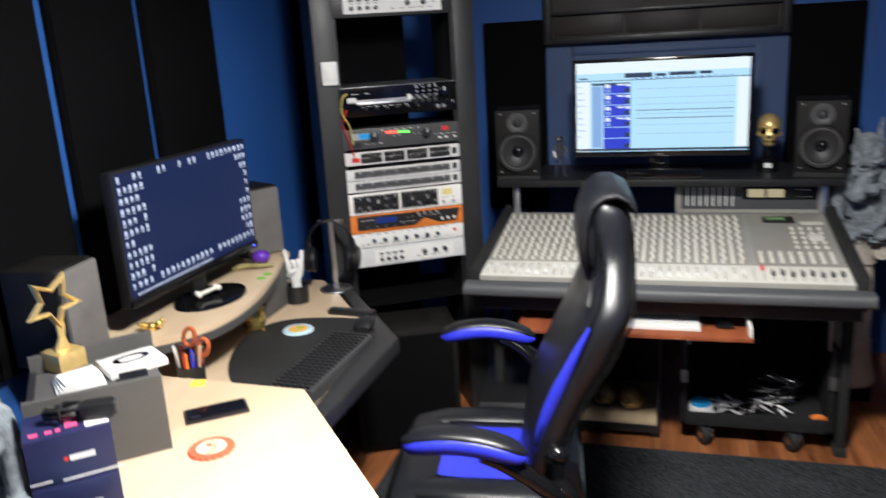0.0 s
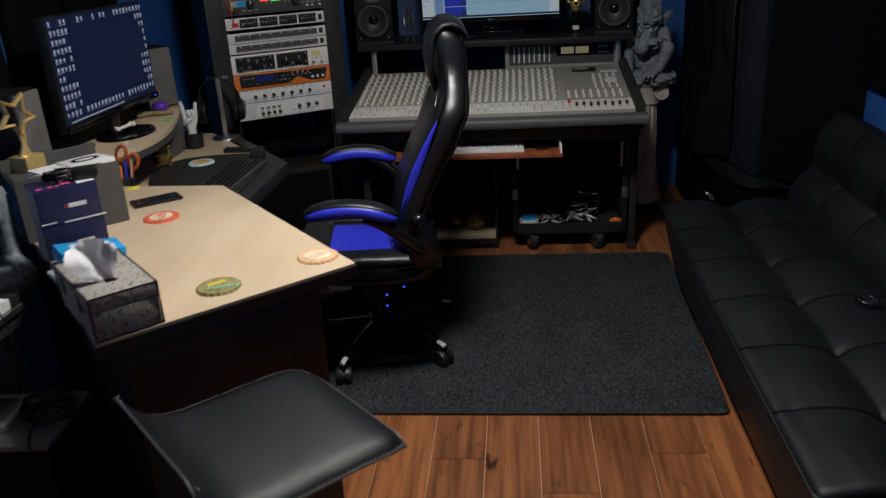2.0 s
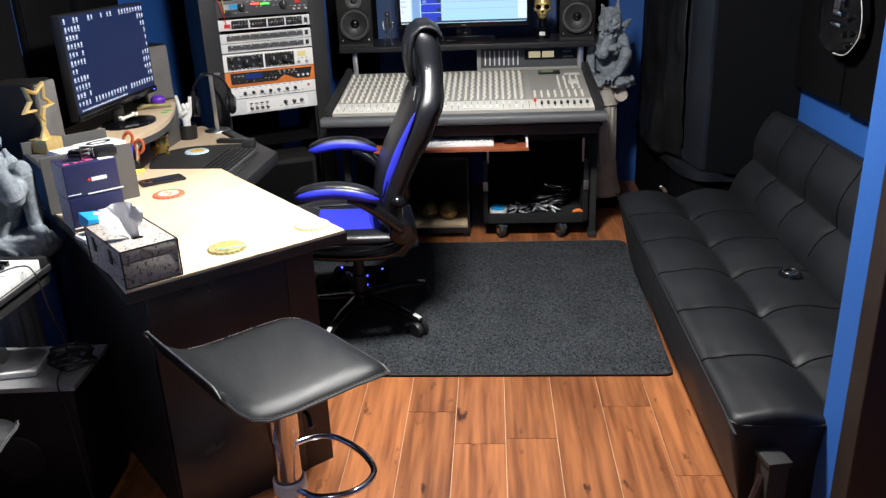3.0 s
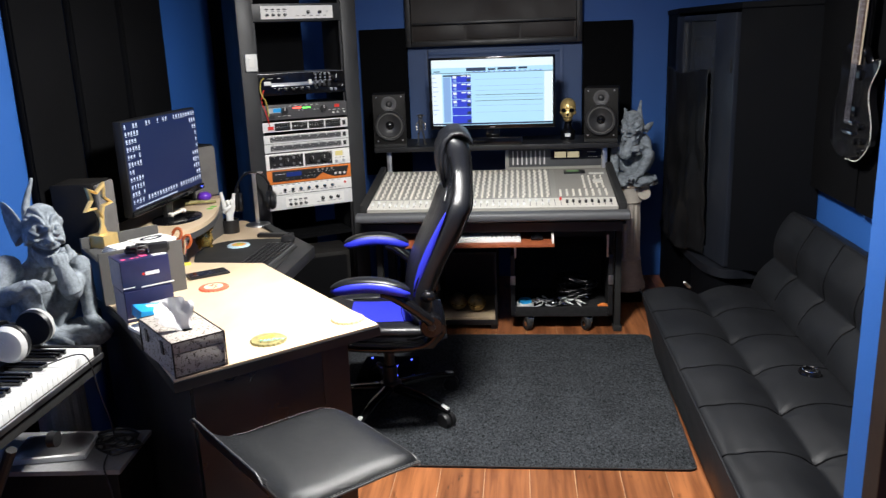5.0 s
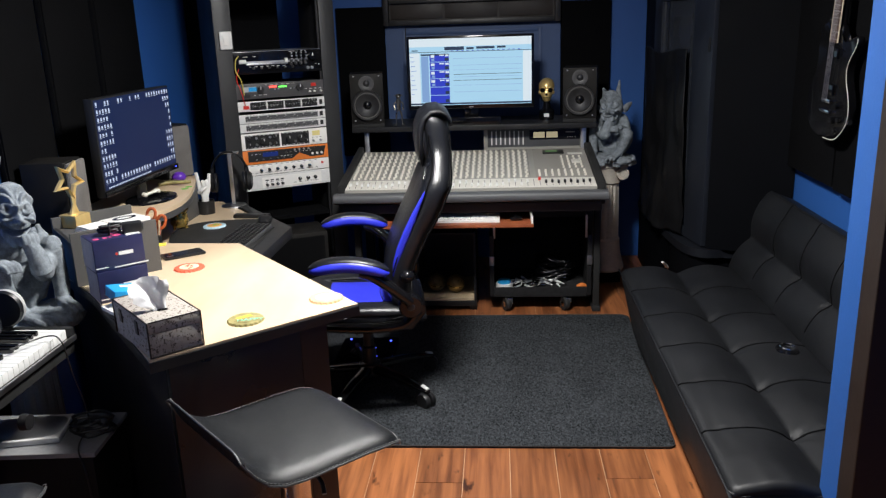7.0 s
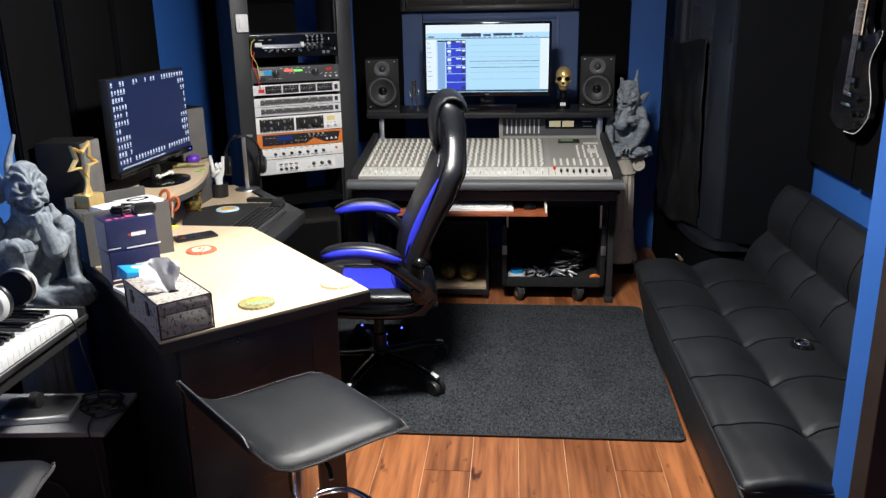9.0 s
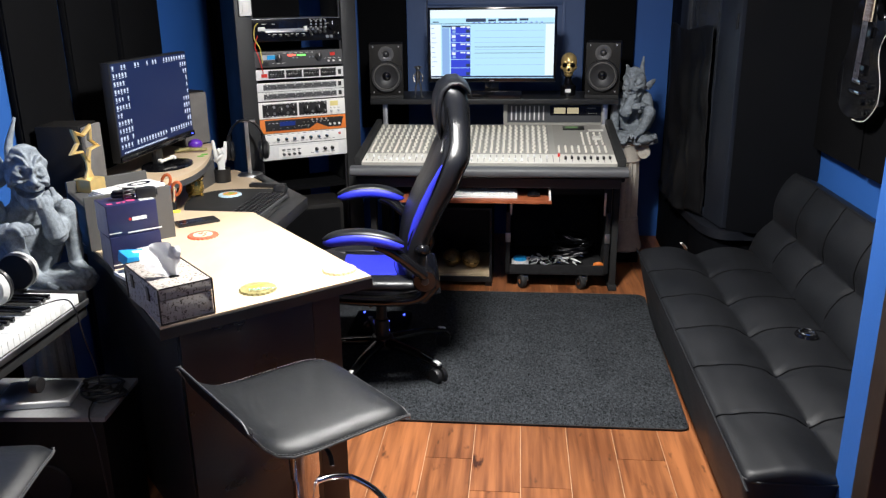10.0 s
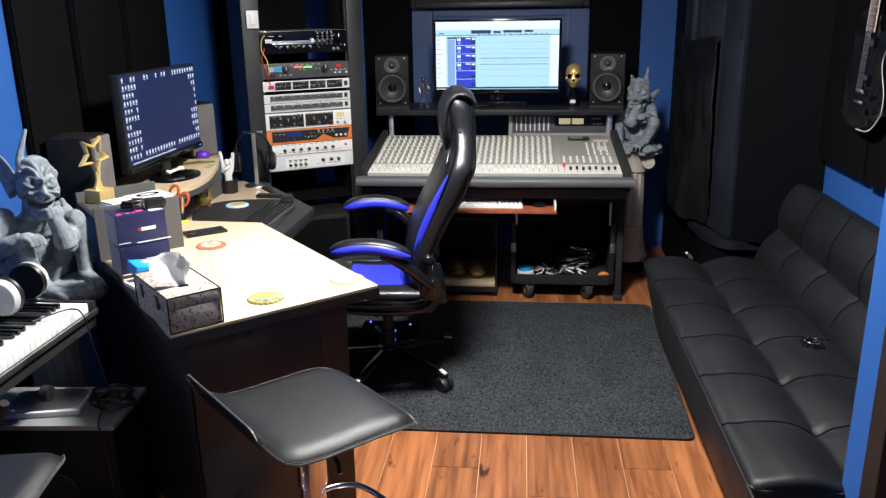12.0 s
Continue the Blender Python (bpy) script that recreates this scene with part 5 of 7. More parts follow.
for c in range(nch):
    x = -0.602 + step * c
    for r in range(15):
        y = 0.160 + 0.0315 * r
        if c == 0 and r == 0:
            continue
        if r < 6 and c % 2 == 0:
            o = new("knob", kmesh.data)
            o.parent = surf
            o.matrix_basis = cm @ pose(x, y, 0.001)
        else:
            lathe([(0.0062, 0.001), (0.0055, 0.012), (0, 0.013)], 7, many, cm @ pose(x + (0.003 if r % 2 else -0.003), y, 0))
    y = rnd.choice((0.03, 0.035, 0.05, 0.075, 0.085))
    if c:
        o = new("fader_cap", cap.data)
        o.parent = surf
        o.matrix_basis = cm @ pose(x, y, 0.003)
ob = part("knob_field", many, KNOB_LIGHT, surf)
ob["kind"] = "stuff"
slots = bmesh.new()
for c in range(40):
    x = -0.602 + step * c
    if x < 0.61:
        quad(slots, cm @ Vector((x, 0.068, 0.0036)), (0.0013, 0, 0), cm.to_3x3() @ Vector((0, 0.05, 0)))
        if x < 0.32:
            quad(slots, cm @ Vector((x + step / 2, 0.40, 0.0012)), (0.0007, 0, 0), cm.to_3x3() @ Vector((0, 0.25, 0)))
part("slot_field", slots, CONSOLE_DARK, surf, smooth=False)["kind"] = "stuff"
dark_knobs = bmesh.new()
for c in range(8):
    for r in range(3):
        lathe([(0.006, 0.002), (0.0052, 0.014), (0, 0.015)], 8, dark_knobs, cm @ pose(0.35 + 0.033 * c, 0.17 + 0.035 * r, 0))
for c in range(4):
    for r in range(5):
        lathe([(0.006, 0.002), (0.0052, 0.012), (0, 0.013)], 8, dark_knobs, cm @ pose(0.48 + 0.032 * c, 0.30 + 0.045 * r, 0))
part("master_knob_field", dark_knobs, KNOB_LIGHT, surf)["kind"] = "stuff"
for c in range(9):
    x = 0.345 + 0.0306 * c
    o = part("master_fader", span(-0.006, 0.006, -0.011, 0.011, 0.001, 0.014, 0.002), RED if c == 0 else KNOB_DARK, surf)
    o.matrix_basis = cm @ pose(x, 0.105 if c == 0 else 0.055 + 0.006 * (c % 3), 0.003)
part("display_bezel", span(0.385, 0.50, 0.545, 0.60, 0.002, 0.010, 0.002, m=cm), KNOB_DARK, surf)
part("display", span(0.40, 0.465, 0.56, 0.585, 0.0102, 0.0115, m=cm), glowing("green_lcd", (0.25, 0.5, 0.2), 0.35), surf, smooth=False)
part("label_plate", span(0.52, 0.60, 0.53, 0.56, 0.002, 0.004, m=cm), CONSOLE_LIGHT, surf, smooth=False)
part("white_block", span(0.53, 0.575, 0.37, 0.42, 0.002, 0.012, 0.002, m=cm), CONSOLE_LIGHT, surf)
# meter bridge at the rear
mb = part("meter_bridge", span(0.045, 0.598, 3.50, 3.60, 0.80, 0.905, 0.004), CONSOLE_DARK, cons, "meter bridge with level bars")
part("bridge_cheek", span(0.04, 0.062, 3.485, 3.605, 0.79, 0.912, 0.003), CONSOLE_GREY, mb)
part("bridge_cheek", span(0.585, 0.606, 3.485, 3.605, 0.79, 0.912, 0.003), CONSOLE_GREY, mb)
part("bridge_lip", span(0.0625, 0.5845, 3.478, 3.4955, 0.792, 0.806, 0.002), CONSOLE_GREY, mb)
for k in range(8):
    part("level_bar", span(0.082 + 0.0255 * k, 0.089 + 0.0255 * k, 3.4965, 3.4995, 0.818, 0.896), WHITE, mb, smooth=False)
part("meter_window", span(0.30, 0.585, 3.4965, 3.4995, 0.845, 0.897), GLOSS_BLACK, mb, smooth=False)
for x in (0.322, 0.395):
    part("needle_meter", span(x, x + 0.064, 3.494, 3.4962, 0.855, 0.888), glowing("lit_meter_face", (0.9, 0.78, 0.5), 0.45), mb, smooth=False)
bm = bmesh.new()
quad(bm, (0.53, 3.4958, 0.885), (0.025, 0, 0), (0, 0, 0.002))
for k in range(4):
    quad(bm, (0.515 + 0.014 * k, 3.4958, 0.857), (0.003, 0, 0), (0, 0, 0.002))
part("lettering_bars", bm, CONSOLE_GREY, mb, smooth=False)
# stand
for x in (-0.63, 0.630):
    part("stand_leg", span(x - 0.016, x + 0.016, 2.98, 3.03, 0.0, 0.62, 0.004), RUBBER, cons)
    part("stand_leg", span(x - 0.022, x + 0.022, 3.36, 3.42, 0.0, 0.62, 0.004), BLACK_PLASTIC, cons)
    part("stand_foot", span(x - 0.022, x + 0.022, 2.96, 3.50, 0.0, 0.03, 0.006), RUBBER, cons)
part("stand_beam", span(-0.65, 0.62, 3.37, 3.41, 0.40, 0.50, 0.004), BLACK_PLASTIC, cons)
part("keyboard_tray", span(-0.50, 0.288, 2.69, 3.02, 0.538, 0.552, 0.002), [RED_WOOD], cons, "sliding cherry-wood tray")
part("tray_bracket", span(0.276, 0.286, 2.70, 3.0, 0.5525, 0.585, 0.002), WHITE_PAINT, cons)
wk = thing("computer_keyboard", pose(-0.095, 2.80, 0.5525, 3, 0, 0), "white computer keyboard on the sliding tray", "keyboard")
part("case", span(-0.22, 0.22, -0.06, 0.07, 0, 0.015, 0.004), WHITE, wk)
key2 = part("key", span(-0.008, 0.008, -0.007, 0.007, 0, 0.006, 0.002), WHITE, wk)
key2.matrix_basis = pose(-0.205, -0.045, 0.0152)
for i in range(22):
    for j in range(5):
        if i or j:
            o = new("key", key2.data)
            o.parent = wk
            o.matrix_basis = pose(-0.205 + 0.0195 * i, -0.045 + 0.022 * j, 0.0152)
tb2 = thing("trackball", pose(0.205, 2.80, 0.5525), "small black mouse on the sliding tray", "mouse")
part("shell", loft([((-0.03, 0, 0.006), (0, 0.03, 0), (0, 0, 0.006)), ((0, 0, 0.014), (0, 0.045, 0), (0, 0, 0.014)), ((0.03, 0, 0.008), (0, 0.03, 0), (0, 0, 0.008))], 16), GLOSS_BLACK, tb2)

# shelf behind the console, loudspeakers, television
sh = thing("speaker_shelf", I4(), "black shelf behind the console carrying loudspeakers", "shelf")
part("board", span(-0.70, 0.665, 3.40, 3.80, 0.918, 0.946, 0.003), BLACK_PLASTIC, sh)
for x in (-0.625, 0.60):
    part("support_post", span(x - 0.013, x + 0.013, 3.44, 3.466, 0.0, 0.917, 0.002), STEEL, sh, "grey metal post")
    part("support_post", span(x - 0.013, x + 0.013, 3.74, 3.766, 0.0, 0.917, 0.002), SEAM, sh)


def studio_monitor(m, label, tilt=0):
    ob = thing("studio_loudspeaker", m, label, "loudspeaker", "studio loudspeakers")
    part("cabinet", span(-0.092, 0.092, 0, 0.23, 0, 0.275, 0.004), SPEAKER_WOOD, ob)
    f = pose(0, -0.0005, 0.103, 90, 0, 0)
    w = part("woofer_frame", lathe([(0.084, 0.0), (0.084, 0.018), (0.080, 0.022), (0.070, 0.021), (0.066, 0.016), (0.066, 0.0)], 40, m=f, caps=False), BLACK_PLASTIC, ob)
    part("surround", lathe([(0.072, 0.0212), (0.069, 0.0245), (0.066, 0.0205)], 40, m=f, caps=False), SPEAKER_RING, w)
    part("roll", lathe([(0.066, 0.0205), (0.062, 0.0235), (0.057, 0.0198)], 40, m=f, caps=False), CONE, w)
    part("cone", lathe([(0.057, 0.0198), (0.050, 0.015), (0.030, 0.002), (0.024, 0.001)], 40, m=f, caps=False), CONE, w, "dark grey cone")
    part("dust_cap", lathe([(0.024, 0.001), (0.020, 0.006), (0.011, 0.011), (0, 0.013)], 24, m=f, caps=False), GLOSS_BLACK, w)
    f = pose(0, -0.0005, 0.222, 90, 0, 0)
    w = part("tweeter_plate", lathe([(0.043, 0), (0.043, 0.004), (0.032, 0.005), (0.018, 0.0015)], 30, m=f, caps=False), GREY_EDGE, ob)
    part("dome", lathe([(0.018, 0.0015), (0.012, 0.008), (0, 0.011)], 20, m=f), CONE, w)
    bm = bmesh.new()
    for x in (-0.07, 0.07):
        for z in (0.018, 0.262):
            lathe([(0.004, 0), (0.004, 0.002), (0, 0.0025)], 8, bm, pose(x, 0, z, 90, 0, 0))
    part("screws", bm, STEEL, ob)
    pad = part("foam_pad", span(-0.092, 0.092, 0.005, 0.225, -0.022, -0.0005, 0.003), RUBBER, ob)
    return ob


studio_monitor(pose(-0.605, 3.405, 0.968, 0, 0, 8), "black two-way studio loudspeaker on a foam pad")
studio_monitor(pose(0.573, 3.425, 0.968, 0, 0, -8), "black two-way studio loudspeaker on a foam pad")

tv = thing("television", pose(-0.027, 3.475, 0.946), "flat screen television showing recording software", "television")
part("housing", span(-0.352, 0.352, 0, 0.045, 0.085, 0.485, 0.005), GLOSS_BLACK, tv)
W0, W1, Z0, Z1 = -0.338, 0.338, 0.108, 0.472
sky = glowing("pale_blue_screen", (0.46, 0.76, 0.98), 1.0)
white_lit = glowing("white_screen", (0.80, 0.92, 1.0), 1.0)
blue_lit = glowing("blue_screen", (0.035, 0.06, 0.62), 1.0)
mid_lit = glowing("grey_blue_screen", (0.25, 0.42, 0.75), 1.0)
dark_lit = glowing("dark_screen", (0.03, 0.05, 0.10), 1.0)
bm = bmesh.new()
quad(bm, (0, -0.0008, (Z0 + Z1) / 2), (W1, 0, 0), (0, 0, (Z1 - Z0) / 2))
tvs = part("screen", bm, sky, tv, "lit pale blue screen", smooth=False)


def at_screen(u0, u1, v0, v1, b, d=0.0016):
    x0, x1 = W0 + (W1 - W0) * u0, W0 + (W1 - W0) * u1
    z0, z1 = Z1 - (Z1 - Z0) * v0, Z1 - (Z1 - Z0) * v1
    quad(b, ((x0 + x1) / 2, -d, (z0 + z1) / 2), ((x1 - x0) / 2, 0, 0), (0, 0, (z0 - z1) / 2))


def on_screen(name, mt, u0, u1, v0, v1, d=0.0016):
    b = bmesh.new()
    at_screen(u0, u1, v0, v1, b, d)
    return part(name, b, mt, tvs, smooth=False)


on_screen("title_bar", white_lit, 0, 1, 0.0, 0.12)
on_screen("side_bar", white_lit, 0, 0.085, 0.21, 1)
on_screen("scroll_bar", white_lit, 0.93, 1, 0.21, 0.96)
on_screen("name_column", mid_lit, 0.095, 0.155, 0.26, 0.95)
for k in range(6):
    v = 0.225 + 0.125 * k
    on_screen("track_block", blue_lit, 0.165, 0.325, v, v + 0.117)
    on_screen("track_edge", mid_lit, 0.098, 0.152, v, v + 0.008, 0.0022)
    on_screen("track_edge", dark_lit, 0.290, 0.322, v + 0.06, v + 0.105, 0.0022)
for k in range(4):
    v = 0.225 + 0.125 * k
    on_screen("track_tag", white_lit, 0.175, 0.205, v + 0.015, v + 0.055, 0.0026)
    on_screen("track_tag", mid_lit, 0.180, 0.205, v + 0.070, v + 0.105, 0.0026)
    on_screen("track_tag", white_lit, 0.245, 0.285, v + 0.012, v + 0.030, 0.0026)
    on_screen("track_tag", white_lit, 0.295, 0.322, v + 0.012, v + 0.040, 0.0026)
for k in range(9):
    on_screen("sidebar_entry", mid_lit, 0.008, 0.03 + 0.008 * (k % 4), 0.26 + 0.07 * k, 0.268 + 0.07 * k, 0.0022)
for k in range(14):
    on_screen("ruler_tick", blue_lit, 0.345 + 0.042 * k, 0.362 + 0.042 * k, 0.180, 0.190, 0.0022)
for u0, u1, v0, v1 in ((0.29, 0.45, 0.125, 0.175), (0.47, 0.53, 0.14, 0.17), (0.55, 0.70, 0.13, 0.165), (0.72, 0.79, 0.13, 0.16), (0.02, 0.07, 0.165, 0.18)):
    on_screen("toolbar_button", dark_lit, u0, u1, v0, v1, 0.0022)
for u0, u1, v0, v1 in ((0.0, 1.0, 0.195, 0.203), (0.095, 0.325, 0.225, 0.25), (0.0, 1, 0.965, 0.99)):
    on_screen("divider_line", dark_lit, u0, u1, v0, v1, 0.0022)
for v in (0.535, 0.625):
    on_screen("wave_line", dark_lit, 0.36, 0.92, v, v + 0.007, 0.0022)
for v in (0.30, 0.40, 0.47, 0.575, 0.70, 0.80):
    on_screen("track_line", mid_lit, 0.36, 0.92, v, v + 0.004, 0.0022)
part("foot", span(-0.14, 0.14, -0.03, 0.09, 0.0, 0.012, 0.004), GLOSS_BLACK, tv)
part("neck", span(-0.04, 0.04, 0.02, 0.04, 0.0125, 0.10, 0.003), GLOSS_BLACK, tv)
part("badge", span(-0.012, 0.012, -0.001, -0.0002, 0.093, 0.098), STEEL, tv, smooth=False)
sb = thing("sound_bar", pose(-0.01, 3.425, 0.946), "slim black sound bar below the television", "sound bar")
part("bar", span(-0.15, 0.15, -0.02, 0.02, 0, 0.045, 0.006), GLOSS_BLACK, sb)


# ---- wall board and framed box above the television ----
board = thing("wall_board", I4(), "grey-blue painted board with a thin frame behind the television", "wall board")
part("board", span(-0.56, 0.505, 3.978, 3.998, 0.70, 1.488), GREY_BLUE, board, smooth=False)
for x0, x1, z0, z1 in ((-0.455, -0.435, 0.75, 1.455), (0.375, 0.395, 0.75, 1.455), (-0.434, 0.374, 1.435, 1.455)):
    part("trim", span(x0, x1, 3.970, 3.9775, z0, z1, 0.002), GREY_BLUE, board)
wb = thing("wall_cabinet", I4(), "black framed wall recess above the television", "wall cabinet")
part("back_panel", span(-0.53, 0.47, 3.965, 3.985, 1.52, 2.10), CASING, wb, smooth=False)
for x0, x1, z0, z1 in ((-0.565, -0.53, 1.489, 2.12), (0.47, 0.505, 1.489, 2.12), (-0.53, 0.47, 1.489, 1.52), (-0.53, 0.47, 2.09, 2.12)):
    part("frame", span(x0, x1, 3.915, 3.99, z0, z1, 0.006), BLACK_PLASTIC, wb)
part("ledge", span(-0.529, 0.469, 3.935, 3.964, 1.618, 1.634, 0.003), BLACK_PLASTIC, wb)
for k in range(3):
    part("flap", span(-0.52 + 0.33 * k, -0.205 + 0.33 * k, 3.955, 3.9645, 1.528, 1.612, 0.002), CASING, wb)

hc = thing("hanging_cable", I4(), "thin black cable with a plug hanging on the board", "cable")
part("cord", tube([(-0.435, 3.966, 1.475), (-0.437, 3.964, 1.36), (-0.432, 3.964, 1.22), (-0.430, 3.963, 1.15)], 0.0035, 6), RUBBER, hc)
part("plug", tube([(-0.430, 3.963, 1.155), (-0.429, 3.962, 1.10)], 0.008, 8, per=1), RUBBER, hc)

# ---- shelf ornaments ----
sk = thing("skull_ornament", pose(0.402, 3.60, 0.946, 0, 0, -4) @ Matrix.Diagonal((1.1, 1.1, 1.06, 1)), "shiny gold skull ornament on a black stand", "skull")
part("stand", lathe([(0.038, 0), (0.038, 0.05), (0.022, 0.06), (0.016, 0.095), (0.03, 0.105)], 20), GLOSS_BLACK, sk)
part("stand_label", span(-0.014, 0.014, -0.0405, -0.0385, 0.018, 0.036), PAPER, sk, smooth=False)
bm = bmesh.new()
ball(bm, (0, 0.01, 0.175), (0.041, 0.054, 0.047), sub=3)
ball(bm, (0, -0.022, 0.140), (0.030, 0.032, 0.034), sub=2)
for s in (-1, 1):
    tube([(s * 0.006, -0.046, 0.172), (s * 0.022, -0.044, 0.176), (s * 0.036, -0.024, 0.166)], 0.0055, 8, bm)
for k in range(6):
    ball(bm, (-0.0125 + 0.005 * k, -0.048, 0.1235), (0.0028, 0.004, 0.006), sub=1)
ball(bm, (0, -0.022, 0.115), (0.023, 0.024, 0.02), sub=2)
for s in (-1, 1):
    ball(bm, (s * 0.030, -0.02, 0.147), (0.014, 0.02, 0.012), sub=2)
skull = part("skull", bm, GOLD, sk)
mod = skull.modifiers.new("merge", "REMESH")
mod.mode, mod.voxel_size, mod.use_smooth_shade = "VOXEL", 0.0035, True
# black bumps stand in for the shaded sockets, nose and mouth
bm = bmesh.new()
for s in (-1, 1):
    ball(bm, (s * 0.020, -0.046, 0.160), (0.0130, 0.012, 0.0115), sub=2)
ball(bm, (0, -0.053, 0.138), (0.007, 0.008, 0.009), sub=1)
quad(bm, (0, -0.0505, 0.123), (0.018, 0, 0), (0, 0, 0.0015))
part("hollows", bm, SEAM, sk, "black shapes for the shade in eyes, nose and mouth")

fig = thing("wire_figure", pose(-0.441, 3.50, 0.946, 0, 0, 10), "small bent-metal figurine standing on the shelf", "figurine")
bm = bmesh.new()
for s in (-1, 1):
    tube([(0, 0, 0.10), (s * 0.014, 0, 0.06), (s * 0.018, -0.004, 0.005), (s * 0.026, -0.016, 0.004)], 0.005, 8, bm)
    tube([(0, 0, 0.138), (s * 0.024, 0, 0.12), (s * 0.022, -0.012, 0.085)], 0.0042, 8, bm)
tube([(0, 0, 0.09), (0, 0, 0.145)], 0.012, 10, bm, 1)
ball(bm, (0, 0, 0.160), 0.014)
tube([(-0.024, 0, 0.165), (0, 0, 0.172), (0.024, 0, 0.165)], 0.003, 6, bm)
part("body", bm, DARK_STEEL, fig)


# ---- stone statues on pedestals ----
def smooth_step(a, b, x):
    t = np.clip((x - a) / (b - a), 0, 1)
    return t * t * (3 - 2 * t)


def carve(P, N, line, r, h, lean=0.0):
    """Raises (h > 0) or cuts a stroke into the front of a head along (x, z) points; r and h one value or one for each end."""
    pts = [(p.x, p.z) for p in curve_points([(a, 0, b) for a, b in line], 8)] if len(line) > 2 else line
    r0, r1 = r if isinstance(r, tuple) else (r, r)
    h0, h1 = h if isinstance(h, tuple) else (h, h)
    best, gain = np.full(len(P), 1e9), np.zeros(len(P))
    n = max(1, len(pts) - 1)
    for k in range(len(pts)):
        a = np.array(pts[k])
        b = np.array(pts[min(k + 1, len(pts) - 1)])
        d = b - a
        rel = P[:, (0, 2)] - a
        t = np.clip(rel @ d / max(1e-9, d @ d), 0, 1) if d @ d > 1e-9 else np.zeros(len(P))
        w = (k + t) / n
        rr = r0 + (r1 - r0) * np.minimum(w, 1)
        q = np.hypot(rel[:, 0] - t * d[0], rel[:, 1] - t * d[1]) / rr
        near = q < best
        gain = np.where(near, h0 + (h1 - h0) * np.minimum(w, 1), gain)
        best = np.minimum(best, q)
    amount = gain * np.exp(-best * best) * smooth_step(0.25, -0.25, N[:, 1])
    P += N * (amount * (1 - lean))[:, None]
    P[:, 1] -= amount * lean


def head_mesh(both_horns):
    """A bald grinning head with pointed ears and horns, facing -y, centred between the ears."""
    bm = bmesh.new()
    bmesh.ops.create_icosphere(bm, subdivisions=6, radius=1.0)
    bm.verts.ensure_lookup_table()
    N = np.array([v.co[:] for v in bm.verts])
    P = N * np.array((0.072, 0.084, 0.088))
    low = smooth_step(0.1, -0.9, N[:, 2])
    P[:, 0] *= 1 - 0.30 * low
    P[:, 1] *= 1 - 0.22 * low * (N[:, 1] > 0)
    P[:, 2] -= 0.016 * low
    front = smooth_step(0.2, -0.8, N[:, 1])
    P[:, 1] += 0.016 * front * smooth_step(-0.1, 0.9, N[:, 2])
    both = lambda line: (line, [(-x, z) for x, z in line])
    # brow, eyes, cheeks
    for ln in both([(0.030, 0.010), (0.036, 0.012)]):
        carve(P, N, ln, 0.020, -0.015)
    for ln in both([(0.008, 0.016), (0.020, 0.037), (0.044, 0.047), (0.066, 0.028)]):
        carve(P, N, ln, (0.0100, 0.0085), (0.023, 0.013), 0.35)
    for ln in both([(0.006, 0.026), (0.018, 0.050), (0.040, 0.060), (0.060, 0.046)]):
        carve(P, N, ln, 0.0042, -0.0065)
    for ln in both([(0.008, 0.046), (0.022, 0.068), (0.044, 0.073)]):
        carve(P, N, ln, 0.006, 0.0035)
    for ln in both([(0.033, 0.010), (0.0335, 0.010)]):
        carve(P, N, ln, 0.0128, 0.021, 0.5)
    for ln in both([(0.031, 0.0085), (0.0312, 0.0085)]):
        carve(P, N, ln, 0.0042, -0.011)
    for ln in both([(0.014, 0.010), (0.024, 0.021), (0.040, 0.022), (0.054, 0.008)]):
        carve(P, N, ln, 0.0044, 0.0105, 0.4)
    for ln in both([(0.014, 0.004), (0.025, -0.004), (0.040, -0.003), (0.053, 0.006)]):
        carve(P, N, ln, 0.0044, 0.0085, 0.4)
    for ln in both([(0.018, -0.010), (0.032, -0.014), (0.052, -0.006)]):
        carve(P, N, ln, 0.0036, -0.008)
    for ln in both([(0.040, -0.019), (0.050, -0.018)]):
        carve(P, N, ln, 0.019, 0.021, 0.3)
    # nose
    carve(P, N, [(0, 0.022), (0, 0.004), (0, -0.022)], (0.0095, 0.013), (0.009, 0.026), 0.9)
    carve(P, N, [(0, -0.024), (0, -0.030)], 0.0135, 0.024, 0.9)
    for ln in both([(0.015, -0.027), (0.0165, -0.029)]):
        carve(P, N, ln, 0.0105, 0.019, 0.7)
    for ln in both([(0.008, -0.037), (0.010, -0.037)]):
        carve(P, N, ln, 0.0035, -0.008, 0.5)
    carve(P, N, [(-0.014, 0.014), (0.014, 0.014)], 0.0028, -0.004)
    # grin: the mouth runs up into the cheeks, open on one side
    carve(P, N, [(-0.046, -0.036), (-0.030, -0.050), (0.0, -0.058), (0.026, -0.052), (0.040, -0.042)], 0.016, 0.007, 0.4)
    carve(P, N, [(-0.055, -0.032), (-0.036, -0.048), (-0.004, -0.060), (0.026, -0.056), (0.048, -0.040)], (0.0090, 0.0048), (-0.040, -0.026), 0.6)
    carve(P, N, [(-0.042, -0.044), (-0.024, -0.054)], 0.0105, -0.024, 0.7)
    carve(P, N, [(-0.050, -0.028), (-0.030, -0.038), (-0.006, -0.048), (0.022, -0.046), (0.044, -0.036)], 0.0042, 0.012, 0.5)
    carve(P, N, [(-0.046, -0.046), (-0.030, -0.060), (0.0, -0.069), (0.024, -0.063), (0.042, -0.048)], 0.0050, 0.013, 0.5)
